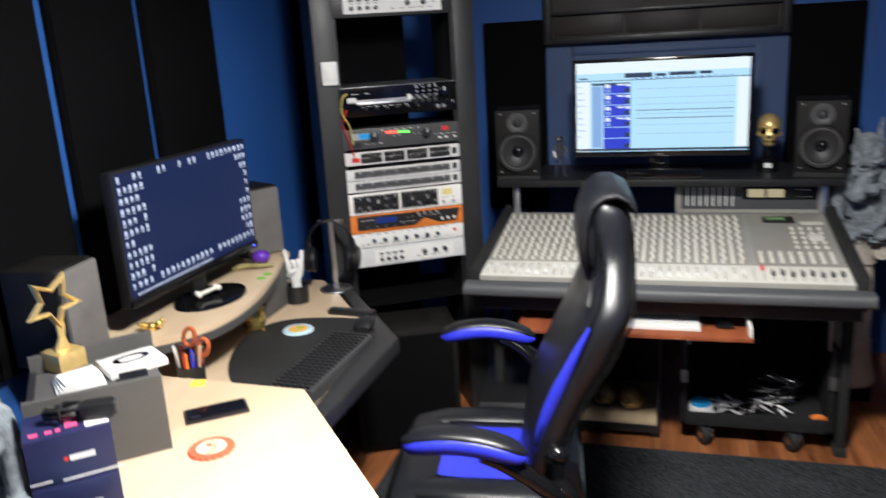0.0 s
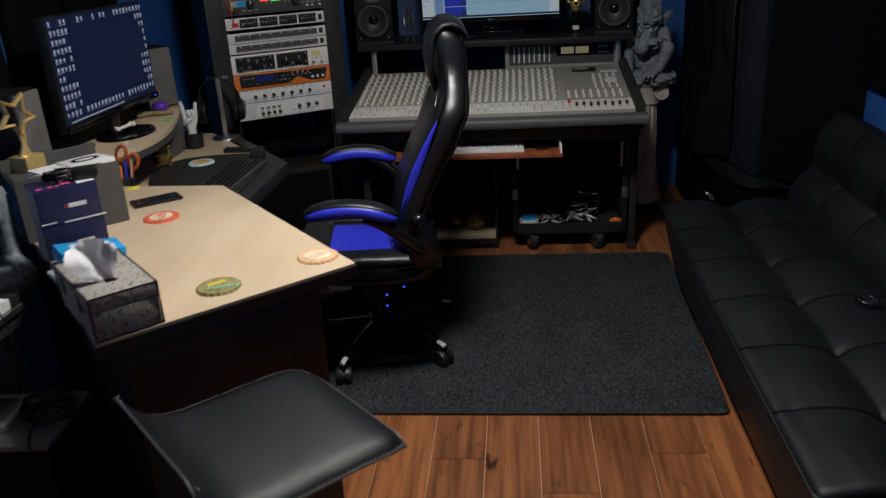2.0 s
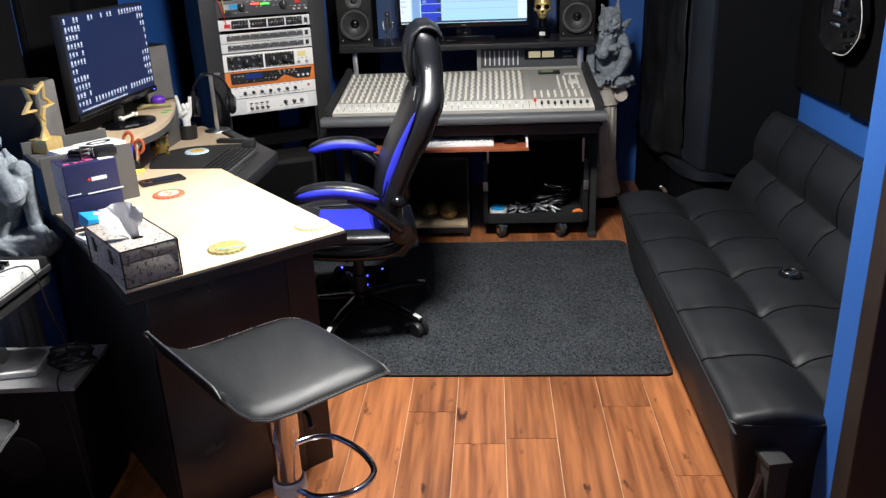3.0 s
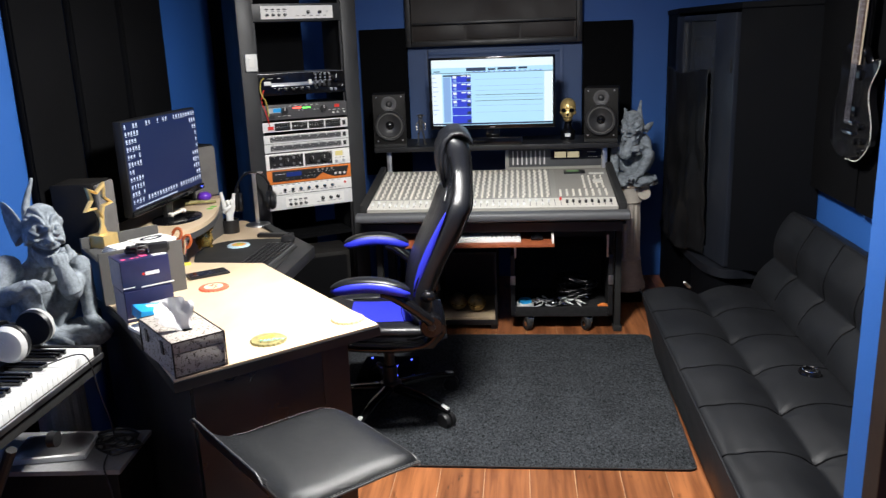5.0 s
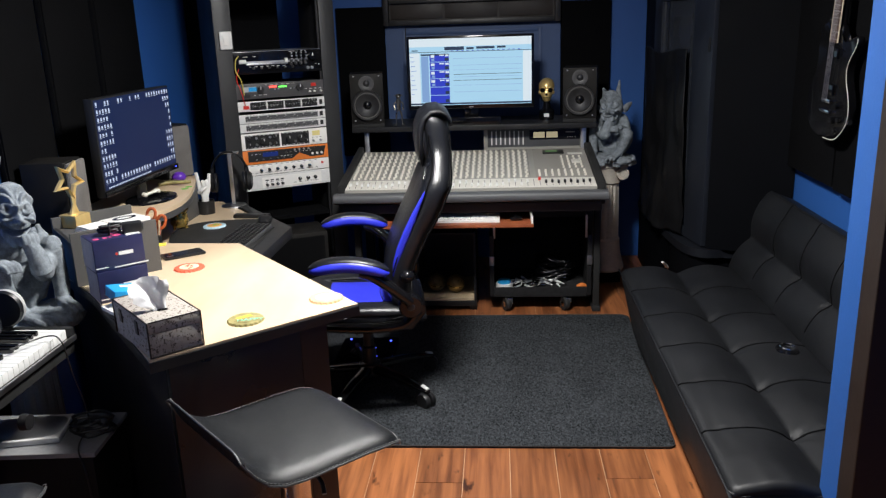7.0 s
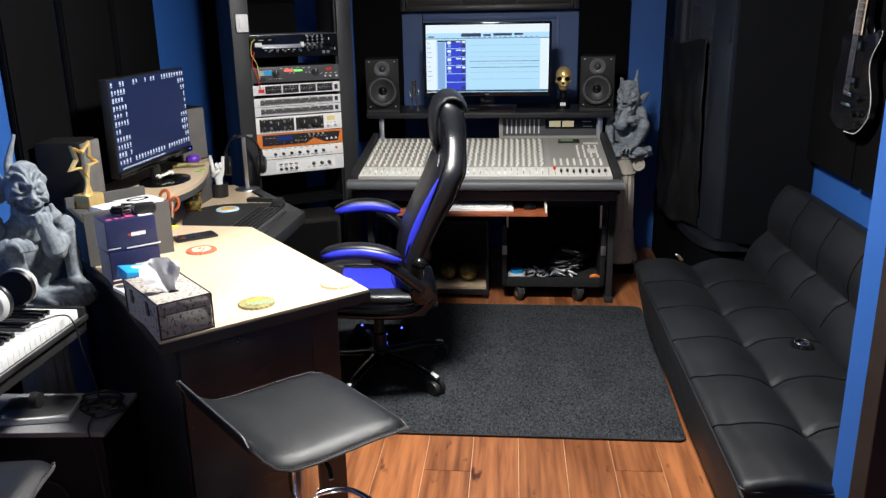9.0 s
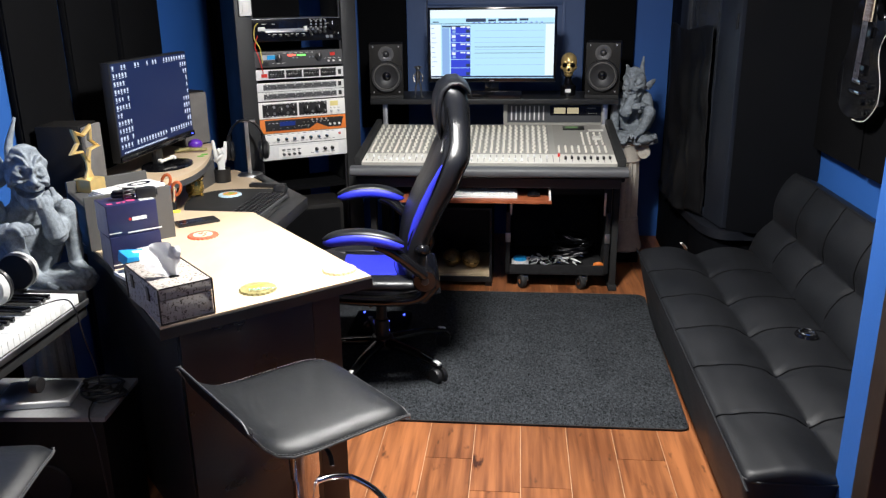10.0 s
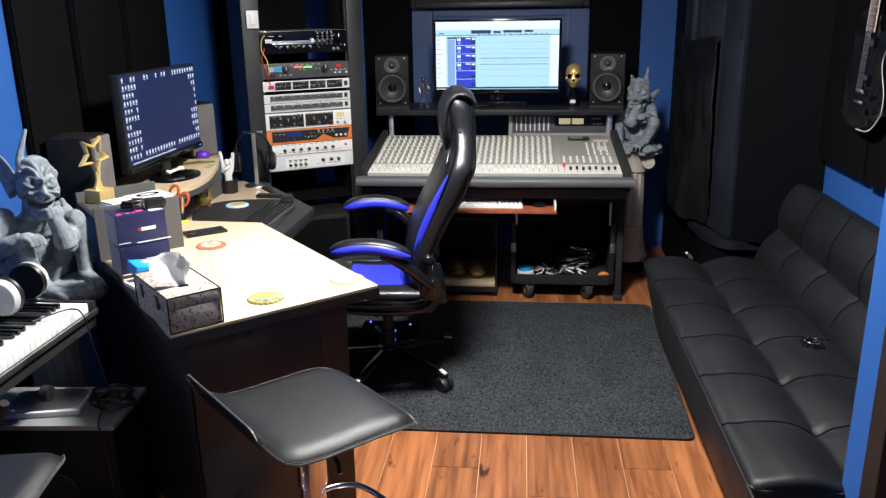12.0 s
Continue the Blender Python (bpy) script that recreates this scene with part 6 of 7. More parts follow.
    for ln in both([(0.018, -0.024), (0.036, -0.027), (0.054, -0.040), (0.050, -0.070)]):
        carve(P, N, ln, 0.0044, -0.012)
    for ln in both([(0.026, -0.020), (0.048, -0.024), (0.063, -0.040), (0.056, -0.075)]):
        carve(P, N, ln, 0.006, 0.009)
    for ln in both([(0.060, -0.020), (0.066, -0.040)]):
        carve(P, N, ln, 0.004, -0.004)
    carve(P, N, [(-0.012, -0.078), (0.012, -0.078)], 0.005, -0.006)
    carve(P, N, [(-0.008, -0.092), (0.008, -0.092)], 0.018, 0.026, 0.6)
    for k in range(5):
        carve(P, N, [(-0.004 + 0.002 * k, 0.036 + 0.009 * k), (0.004 - 0.001 * k, 0.037 + 0.009 * k)], 0.003, -0.0012)
    P[:, 2] *= 1.08
    P[:, 0] *= 0.90
    for v, p in zip(bm.verts, P):
        v.co = p
    for s in (-1, 1) if both_horns else (-1,):
        rows = []
        for k in range(15):
            u = k / 14
            c = Vector((s * (0.060 + (0.045 if both_horns else 0.046) * u), 0.012 + 0.030 * u, -0.022 + (0.045 if both_horns else 0.125) * u))
            half = (0.030 if both_horns else 0.052) * (1 - u) ** 0.8 * (0.75 + 0.7 * u) + 0.002
            row = []
            for j in range(9):
                w = j / 4 - 1
                row.append(bm.verts.new(c + Vector((s * 0.30 * half * w - s * 0.012 * (1 - u) * (1 - w * w), 0.75 * half * w, -0.55 * half * w))))
            for j in range(8, -1, -1):
                w = j / 4 - 1
                row.append(bm.verts.new(c + Vector((s * 0.30 * half * w + s * (0.006 + 0.010 * (1 - u) * (1 - w * w)), 0.75 * half * w + 0.004, -0.55 * half * w))))
            rows.append(row)
        for a, b in zip(rows, rows[1:]):
            for j in range(18):
                bm.faces.new((a[j], a[(j + 1) % 18], b[(j + 1) % 18], b[j]))
        bm.faces.new(rows[-1])
        high, lean = (0.148, 0.050) if both_horns else (0.178, 0.014)
        if s > 0:
            high, lean = 0.110, 0.052
        tube([(s * 0.036, 0.006, 0.050), (s * 0.040, 0.012, 0.090), (s * lean, 0.012, high)], (0.022, 0.0045), 14, bm, 6)
    return bm


def statue_mesh(turn, mirrored):
    """A crouching horned figure, chin on its fist, on a rock; faces -y, 0.52 m tall, its head turned."""
    bm = bmesh.new()
    for c, r in (((0, 0.0, 0.026), (0.150, 0.140, 0.042)), ((0.06, -0.08, 0.030), (0.10, 0.075, 0.040)), ((-0.06, -0.08, 0.030), (0.09, 0.085, 0.036)), ((0.0, 0.07, 0.035), (0.12, 0.07, 0.038)), ((0.10, -0.02, 0.03), (0.075, 0.10, 0.045))):
        ball(bm, c, r)
    for k in range(20):
        a = k * 0.33
        ball(bm, (0.140 * math.cos(a), -0.01 + 0.135 * math.sin(a), 0.022 + 0.016 * math.sin(3.3 * k)), (0.030, 0.028, 0.020), sub=1)
    ball(bm, (0, 0.055, 0.105), (0.086, 0.078, 0.065))
    ball(bm, (0, 0.050, 0.180), (0.066, 0.056, 0.085))
    ball(bm, (0, 0.030, 0.255), (0.085, 0.056, 0.055))
    tube([(0, 0.03, 0.27), (0, 0.005, 0.31), (0, 0.0, 0.35)], (0.050, 0.040), 14, bm, 4)
    # the near leg: knee out to the side, foot turned in
    tube([(-0.055, 0.05, 0.105), (-0.098, -0.03, 0.180), (-0.114, -0.092, 0.218)], (0.052, 0.036), 14, bm, 5)
    ball(bm, (-0.113, -0.096, 0.216), (0.036, 0.036, 0.040))
    tube([(-0.114, -0.096, 0.212), (-0.096, -0.090, 0.150), (-0.062, -0.098, 0.082)], (0.035, 0.024), 14, bm, 5)
    ball(bm, (-0.100, -0.074, 0.155), (0.030, 0.032, 0.045))
    tube([(-0.064, -0.092, 0.084), (-0.046, -0.140, 0.072), (-0.032, -0.178, 0.058)], (0.029, 0.020), 12, bm, 4, flat=0.75)
    for k in (-1, 0, 1):
        tube([(-0.042 + k * 0.017, -0.160, 0.070), (-0.034 + k * 0.021, -0.186, 0.068), (-0.028 + k * 0.024, -0.204, 0.050)], (0.0125, 0.007), 8, bm, 3)
    # the far leg, knee raised
    tube([(0.055, 0.05, 0.105), (0.088, 0.0, 0.20), (0.096, -0.048, 0.262)], (0.050, 0.036), 14, bm, 5)
    ball(bm, (0.096, -0.052, 0.262), (0.036, 0.036, 0.040))
    tube([(0.096, -0.056, 0.258), (0.108, -0.050, 0.17), (0.104, -0.062, 0.088)], (0.035, 0.024), 14, bm, 5)
    ball(bm, (0.112, -0.036, 0.185), (0.028, 0.032, 0.045))
    tube([(0.102, -0.056, 0.088), (0.100, -0.090, 0.074), (0.098, -0.114, 0.060)], (0.028, 0.019), 12, bm, 4, flat=0.75)
    for k in (-1, 0, 1):
        tube([(0.098 + k * 0.015, -0.100, 0.072), (0.098 + k * 0.018, -0.126, 0.066), (0.098 + k * 0.020, -0.142, 0.050)], (0.012, 0.007), 8, bm, 3)
    # shoulders and arms
    out = 0.52 if mirrored else 1.0
    ball(bm, (-0.112 * out, 0.020, 0.290), (0.048, 0.046, 0.050))
    ball(bm, (0.088, 0.020, 0.280), (0.040, 0.042, 0.044))
    tube([(-0.122 * out, 0.016, 0.290), (-0.168 * out, -0.010, 0.245), (-0.170 * out, -0.040, 0.225)], (0.042, 0.030), 14, bm, 5)
    tube([(-0.172 * out, -0.036, 0.222), (-0.150 * out, -0.080, 0.242), (-0.122 * out, -0.112, 0.258)], (0.032, 0.024), 14, bm, 5)
    ball(bm, (-0.112 * out, -0.122, 0.260), (0.032, 0.026, 0.018))
    for k in range(4):
        tube([(-0.126 * out + k * 0.014, -0.130, 0.266), (-0.118 * out + k * 0.014, -0.148, 0.258), (-0.112 * out + k * 0.013, -0.152, 0.236)], (0.0095, 0.007), 8, bm, 3)
    tube([(0.090, 0.010, 0.285), (0.076, -0.050, 0.235), (0.030, -0.100, 0.205)], (0.036, 0.032), 14, bm, 5)
    ball(bm, (0.026, -0.104, 0.206), (0.032, 0.032, 0.036))
    tube([(0.024, -0.106, 0.205), (0.012, -0.108, 0.255), (0.000, -0.098, 0.300)], (0.035, 0.026), 14, bm, 5)
    ball(bm, (-0.002, -0.092, 0.308), (0.034, 0.026, 0.022))
    for k in range(4):
        tube([(-0.022 + 0.014 * k, -0.112, 0.304), (-0.024 + 0.014 * k, -0.112, 0.322), (-0.020 + 0.013 * k, -0.096, 0.330)], (0.0095, 0.0075), 8, bm, 3)
    tube([(0.030, -0.100, 0.306), (0.044, -0.094, 0.330), (0.046, -0.080, 0.352)], (0.012, 0.008), 8, bm, 3)
    # folded wings
    for s in () if mirrored else (-1,):
        tube([(s * 0.050, 0.085, 0.22), (s * 0.105, 0.115, 0.33), (s * 0.125, 0.105, 0.40)], (0.045, 0.012), 12, bm, 5, flat=0.5)
        tube([(s * 0.118, 0.108, 0.385), (s * 0.135, 0.105, 0.27), (s * 0.105, 0.09, 0.11)], (0.024, 0.040), 12, bm, 5, flat=0.45)
    raw = bpy.data.meshes.new("figure")
    bm.to_mesh(raw)
    bm.free()
    tmp = new("figure", raw)
    mod = tmp.modifiers.new("merge", "REMESH")
    mod.mode, mod.voxel_size, mod.use_smooth_shade = "VOXEL", 0.0030, True
    sm = tmp.modifiers.new("soften", "SMOOTH")
    sm.factor, sm.iterations = 0.5, 3
    me = bpy.data.meshes.new_from_object(tmp.evaluated_get(bpy.context.evaluated_depsgraph_get()))
    bpy.data.objects.remove(tmp)
    bpy.data.meshes.remove(raw)
    whole = bmesh.new()
    whole.from_mesh(me)
    bpy.data.meshes.remove(me)
    for v in whole.verts:
        p = v.co
        v.co = p + Vector((noise.noise(p * 28), noise.noise(p * 28 + Vector((9, 0, 0))), noise.noise(p * 28 + Vector((0, 9, 0))))) * 0.0035
    hd = head_mesh(mirrored)
    bmesh.ops.transform(hd, matrix=pose(-0.002, -0.026, 0.385 if mirrored else 0.398, -7, 5, turn) @ (Matrix.Diagonal((1.08, 1.05, 1.20, 1)) if mirrored else Matrix.Scale(0.97, 4)), verts=hd.verts)
    top = bpy.data.meshes.new("head")
    hd.to_mesh(top)
    hd.free()
    whole.from_mesh(top)
    bpy.data.meshes.remove(top)
    if mirrored:
        bmesh.ops.transform(whole, matrix=Matrix.Diagonal((-1, 1, 1, 1)), verts=whole.verts)
        bmesh.ops.reverse_faces(whole, faces=whole.faces)
    out = bpy.data.meshes.new("stone_figure")
    whole.to_mesh(out)
    whole.free()
    out.materials.append(STONE)
    out.shade_smooth()
    return out


def statue(m, turn, mirrored, label):
    ob = new("gargoyle_statue", statue_mesh(turn, mirrored))
    ob.matrix_basis = m
    return tagged(ob, label, "statue", "gargoyle statues")


def pedestal(m, h, label):
    ob = thing("pedestal", m, label, "pedestal", "pedestals")
    # near-black plinth: the shade under the bell base as colour
    part("plinth", span(-0.085, 0.085, -0.085, 0.085, 0, 0.066, 0.006), SEAM, ob, "square plinth coloured dark for shade")
    part("base_ring", lathe([(0.106, 0.0665), (0.114, 0.078), (0.112, 0.095), (0.100, 0.13), (0.090, 0.185), (0.084, 0.24), (0.086, 0.25), (0.078, 0.262)], 36), PLASTER, ob)
    bm = bmesh.new()
    rings = []
    n = 72
    for z, r in ((0.2622, 0.078), (h * 0.6, 0.076), (h - 0.13, 0.072)):
        rings.append([bm.verts.new((r * (1 - 0.10 * max(0, math.cos(12 * a))) * math.cos(a), r * (1 - 0.10 * max(0, math.cos(12 * a))) * math.sin(a), z)) for a in [2 * math.pi * i / n for i in range(n)]])
    for a, b in zip(rings, rings[1:]):
        for i in range(n):
            bm.faces.new((a[i], a[(i + 1) % n], b[(i + 1) % n], b[i]))
    part("fluted_shaft", bm, PLASTER, ob)
    part("capital", lathe([(0.074, h - 0.13), (0.082, h - 0.125), (0.078, h - 0.11), (0.085, h - 0.065), (0.092, h - 0.035)], 32), PLASTER, ob)
    for s in (-1, 1):
        sc_ = part("scroll", lathe([(0, -0.085), (0.034, -0.085), (0.038, -0.070), (0.028, 0), (0.038, 0.070), (0.034, 0.085), (0, 0.085)], 24, m=pose(s * 0.082, 0, h - 0.068, 90, 0, 0)), PLASTER, ob)
        for e in (-1, 1):
            part("scroll_eye", tube([(s * 0.082 + (0.030 - 0.003 * k) * math.cos(0.9 * k), e * 0.0855, h - 0.068 + (0.030 - 0.003 * k) * math.sin(0.9 * k)) for k in range(10)], (0.0045, 0.002), 6, per=3), PLASTER, sc_)
    part("abacus", span(-0.108, 0.108, -0.10, 0.10, h - 0.034, h, 0.008), PLASTER, ob)
    return ob


pedestal(pose(0.742, 3.53, 0), 0.715, "aged cream fluted plaster pedestal with scroll capital")
statue(pose(0.765, 3.525, 0.697, 0, 0, -18) @ Matrix.Diagonal((0.88, 0.84, 0.83, 1)), 2, True, "grey stone gargoyle statue on a cream pedestal")
pedestal(pose(-1.370, 1.175, 0), 0.650, "aged cream fluted plaster pedestal behind the piano keyboard")
statue(pose(-1.357, 1.185, 0.622, 0, 0, 60) @ Matrix.Diagonal((0.91, 0.93, 0.96, 1)), -17, False, "grey stone gargoyle statue beside the desk")


# ---- open cubby, rolling case below the console ----
cb = thing("floor_cubby", pose(-0.156, 2.985, 0) @ Matrix.Diagonal((0.92, 1, 0.92, 1)), "low open-front cubby with a tan board inside", "cubby")
part("bottom", span(-0.19, 0.165, 0, 0.40, 0.03, 0.062, 0.002), BLACK_PLASTIC, cb)
part("tan_board", span(-0.175, 0.150, 0.006, 0.38, 0.0625, 0.078, 0.001), TAN_BOARD, cb)
for x in (-0.19, 0.151):
    part("side", span(x, x + 0.014, 0, 0.40, 0.0625, 0.46, 0.002), BLACK_PLASTIC, cb)
part("top", span(-0.19, 0.165, 0, 0.40, 0.461, 0.475, 0.002), BLACK_PLASTIC, cb)
part("back", span(-0.175, 0.150, 0.385, 0.40, 0.0785, 0.46), BLACK_PLASTIC, cb, smooth=False)
for x in (-0.17, 0.145):
    part("runner", span(x - 0.02, x + 0.02, 0.02, 0.38, 0, 0.0298), BLACK_PLASTIC, cb, smooth=False)
OLD_BALL = material("mottled_bronze", (0.30, 0.20, 0.07), 0.42, metal=0.55, vary=0.6, scale=45, bump=0.3, fine=160)
for x, y in ((-0.226, 3.115), (-0.120, 3.095)):
    ob = thing("brass_sphere", pose(x, y, 0.0722), "mottled old brass ball in the cubby", "ball", "brass balls")
    part("ball", ball(bmesh.new(), (0, 0, 0.05), 0.05, sub=3), OLD_BALL, ob)
    part("seam_ring", lathe([(0.0502, -0.002), (0.0512, 0), (0.0502, 0.002)], 28, m=pose(0, 0, 0.05, 12, 8, 0)), BRASS, ob)

case = thing("rolling_case", pose(0.335, 2.985, 0), "open black carpeted road case on casters", "road case")
part("base", span(-0.265, 0.265, 0, 0.40, 0.075, 0.115, 0.006), CARPET, case)
for x in (-0.265, 0.247):
    part("side", span(x, x + 0.018, 0, 0.40, 0.1155, 0.42, 0.003), CARPET, case)
    part("front_lip", span(x - 0.002, x + 0.022, -0.012, -0.0005, 0.09, 0.42, 0.003), BLACK_PLASTIC, case)
    part("latch", span(x - 0.004, x + 0.024, -0.022, -0.0125, 0.26, 0.31, 0.003), STEEL, case)
    part("rack_strip", span(x + (0.019 if x < 0 else -0.012), x + (0.030 if x < 0 else -0.001), 0.01, 0.016, 0.40, 0.52), STEEL, case, smooth=False)
part("front_board", span(-0.245, 0.245, -0.008, -0.0005, 0.08, 0.135, 0.004), CARPET, case)
part("back", span(-0.246, 0.246, 0.385, 0.40, 0.1155, 0.42), CARPET, case, smooth=False)
for x in (-0.160, 0.150):
    for y in (0.005, 0.34):
        c = part("caster_fork", span(x - 0.016, x + 0.016, y - 0.02, y + 0.025, 0.045, 0.0748, 0.003), CHROME, case)
        part("caster_wheel", lathe([(0.012, -0.014), (0.034, -0.014), (0.0375, -0.007), (0.0375, 0.007), (0.034, 0.014), (0.012, 0.013)], 24, m=pose(x - 0.018, y, 0.0378, 0, 90, 25)), RUBBER, c)
        part("caster_cap", lathe([(0.0, -0.0145), (0.014, -0.0145), (0.014, 0.0145), (0.0, 0.0145)], 18, m=pose(x - 0.018, y, 0.0378, 0, 90, 25)), CHROME, c)
rnd = random.Random(11)
for k in range(4):
    ob = thing("coiled_cable", pose(0.40 + 0.035 * (k % 2), 3.155 + 0.05 * (k % 3), 0.118 + 0.032 * k, 6 * (k - 1), 5 * k - 8, 30 * k), "coiled black audio cable in the road case", "cable", "coiled cables")
    pts = []
    for i in range(44):
        a = i * 0.62
        r = 0.085 + 0.018 * math.sin(i * 1.7 + k)
        pts.append((r * 1.2 * math.cos(a), r * 0.8 * math.sin(a), 0.008 + 0.010 * (i % 5) / 5 + 0.0006 * i))
    part("cord", tube(pts, 0.0048, 6, per=2), GREY_EDGE if k == 1 else LEATHER, ob)
for k in range(44):
    x, y = 0.19 + 0.24 * rnd.random(), 3.010 + 0.10 * rnd.random()
    ob = thing("jack_plug", pose(x, y, 0.122 + 0.03 * rnd.random(), 12 * rnd.random(), 25 * rnd.random() - 12, 360 * rnd.random()), "silver audio jack plug lying in the road case", "plug", "jack plugs")
    part("shell", lathe([(0.0035, 0), (0.0058, 0.006), (0.0058, 0.030), (0.003, 0.033), (0.0026, 0.055), (0, 0.058)], 8, m=pose(0, 0, 0.006, 90, 0, 0)), SILVER_PAINT if k % 3 else CHROME, ob)
tape = thing("tape_roll", pose(0.145, 3.030, 0.117), "roll of pale blue and white tape in the road case", "tape")
part("outer", lathe([(0.022, 0), (0.046, 0), (0.046, 0.028), (0.022, 0.028)], 28), PAPER, tape)
part("core", lathe([(0.0, 0.0285), (0.036, 0.0285), (0.034, 0.044), (0.0, 0.046)], 28), CYAN_CARD, tape)
ob = thing("orange_clip", pose(0.555, 3.005, 0.117), "small orange rubber clip in the road case", "clip")
part("clip", tube([(-0.02, 0, 0.01), (0.0, -0.008, 0.022), (0.02, 0, 0.012), (0.008, 0.01, 0.01)], 0.011, 8), ORANGE, ob)
wt = thing("silver_handle_tool", pose(1.0, 3.06, 0.225, 0, 35, 55) @ Matrix.Diagonal((0.62, 0.62, 0.62, 1)), "white and silver tool resting against the cabinet", "tool")
part("grip", loft([((-0.07, 0, 0), (0, 0.012, 0), (0, 0, 0.008)), ((0.0, 0, 0.004), (0, 0.014, 0), (0, 0, 0.009)), ((0.05, 0, 0), (0, 0.018, 0), (0, 0, 0.010))], 12), WHITE, wt)
part("tip", tube([(0.05, 0, 0), (0.075, 0, 0.004), (0.09, 0.0, -0.006)], (0.009, 0.004), 8), CHROME, wt)


# ---- gaming chair ----
chair = thing("gaming_chair", pose(-0.435, 2.035, 0, 0, 0, 188), "black and royal blue leatherette gaming chair on casters", "office chair")
# local: +x the way it faces, z up
part("seat_cushion", loft([((-0.23, 0, 0.410), (0, 0.20, 0), (0, 0, 0.020)), ((-0.20, 0, 0.409), (0, 0.245, 0), (0, 0, 0.027)), ((0.0, 0, 0.408), (0, 0.255, 0), (0, 0, 0.028)), ((0.13, 0, 0.411), (0, 0.258, 0), (0, 0, 0.030)), ((0.20, 0, 0.420), (0, 0.255, 0), (0, 0, 0.036)), ((0.255, 0, 0.417), (0, 0.235, 0), (0, 0, 0.031)), ((0.275, 0, 0.408), (0, 0.20, 0), (0, 0, 0.016))], 36, 4.2), LEATHER, chair, "padded black seat")
part("seat_inlay", loft([((-0.17, 0, 0.429), (0, 0.130, 0), (0, 0, 0.005)), ((-0.14, 0, 0.431), (0, 0.146, 0), (0, 0, 0.009)), ((0.0, 0, 0.431), (0, 0.150, 0), (0, 0, 0.010)), ((0.09, 0, 0.434), (0, 0.150, 0), (0, 0, 0.010)), ((0.135, 0, 0.439), (0, 0.148, 0), (0, 0, 0.008)), ((0.150, 0, 0.441), (0, 0.140, 0), (0, 0, 0.003))], 28, 4.0), BLUE_LEATHER, chair, "blue centre panel")
for s in (-1, 1):
    part("seat_bolster", loft([((-0.21, s * 0.205, 0.424), (0, 0.038, 0), (0, 0, 0.018)), ((-0.1, s * 0.205, 0.432), (0, 0.050, 0), (0, 0, 0.025)), ((0.05, s * 0.205, 0.436), (0, 0.052, 0), (0, 0, 0.027)), ((0.17, s * 0.198, 0.434), (0, 0.050, 0), (0, 0, 0.028)), ((0.25, s * 0.180, 0.424), (0, 0.036, 0), (0, 0, 0.018))], 24, 2.4), LEATHER, chair)
    part("bolster_seam", tube([(-0.18, s * 0.158, 0.4445), (-0.05, s * 0.155, 0.4475), (0.08, s * 0.155, 0.4500), (0.15, s * 0.150, 0.4520)], 0.0025, 6), SEAM, chair)
part("seat_shell", loft([((-0.24, 0, 0.392), (0, 0.22, 0), (0, 0, 0.012)), ((0.0, 0, 0.388), (0, 0.255, 0), (0, 0, 0.018)), ((0.24, 0, 0.394), (0, 0.22, 0), (0, 0, 0.012))], 28, 4.0), GLOSS_BLACK, chair)
# the back: slim in side view, with shoulder wings and a rolled head
back_line = ((0.42, -0.145, 0.19, 0.036), (0.46, -0.142, 0.225, 0.048), (0.52, -0.136, 0.248, 0.056), (0.60, -0.150, 0.256, 0.058), (0.66, -0.172, 0.258, 0.060), (0.74, -0.210, 0.261, 0.062), (0.82, -0.254, 0.266, 0.066), (0.88, -0.279, 0.268, 0.065), (0.92, -0.296, 0.262, 0.066), (0.96, -0.308, 0.238, 0.057), (1.00, -0.314, 0.200, 0.053), (1.05, -0.314, 0.168, 0.056), (1.10, -0.309, 0.156, 0.058), (1.145, -0.302, 0.148, 0.053), (1.168, -0.296, 0.135, 0.038), (1.178, -0.290, 0.11, 0.016))
smooth_line = curve_points([(x, w, z) for z, x, w, th in back_line], 3)
thick_line = curve_points([(th, 0, z) for z, x, w, th in back_line], 3)
back_secs = [((p.x, 0, p.z), (0, p.y, 0), (q.x, 0, 0.010)) for p, q in zip(smooth_line, thick_line)]
part("backrest", loft(back_secs, 44, 3.0), LEATHER, chair, "tall padded back with shoulder wings")
for s in (-1, 1):
    secs = [((x - (0 if s > 0 else 0.03), s * (w - 0.002), z), (0, 0.008, 0), (0.72 * r, 0, r * 0.5)) for z, x, w, r in ((0.58, -0.118, 0.242, 0.004), (0.63, -0.128, 0.247, 0.012), (0.69, -0.150, 0.254, 0.017), (0.75, -0.176, 0.258, 0.017), (0.82, -0.208, 0.262, 0.013), (0.87, -0.232, 0.264, 0.008), (0.905, -0.250, 0.262, 0.003))]
    part("side_stripe", loft(secs, 18, 2.4), BLUE_LEATHER, chair, "blue side stripe")
    secs = [((x, s * w, z), (0, 0.005, 0), (0.004, 0, 0.003)) for z, x, w in ((0.945, -0.250, 0.222), (0.965, -0.256, 0.208), (0.985, -0.260, 0.194))]
    part("neck_trim", loft(secs, 12, 2.2), LEATHER, chair)
wrap = [(-0.252, 0.975, 0.118, 0.006), (-0.247, 1.02, 0.140, 0.016), (-0.244, 1.07, 0.152, 0.020), (-0.248, 1.12, 0.154, 0.020), (-0.262, 1.160, 0.152, 0.019), (-0.290, 1.183, 0.149, 0.017), (-0.322, 1.186, 0.147, 0.016), (-0.348, 1.172, 0.147, 0.014), (-0.362, 1.150, 0.148, 0.009), (-0.3655, 1.142, 0.146, 0.003)]
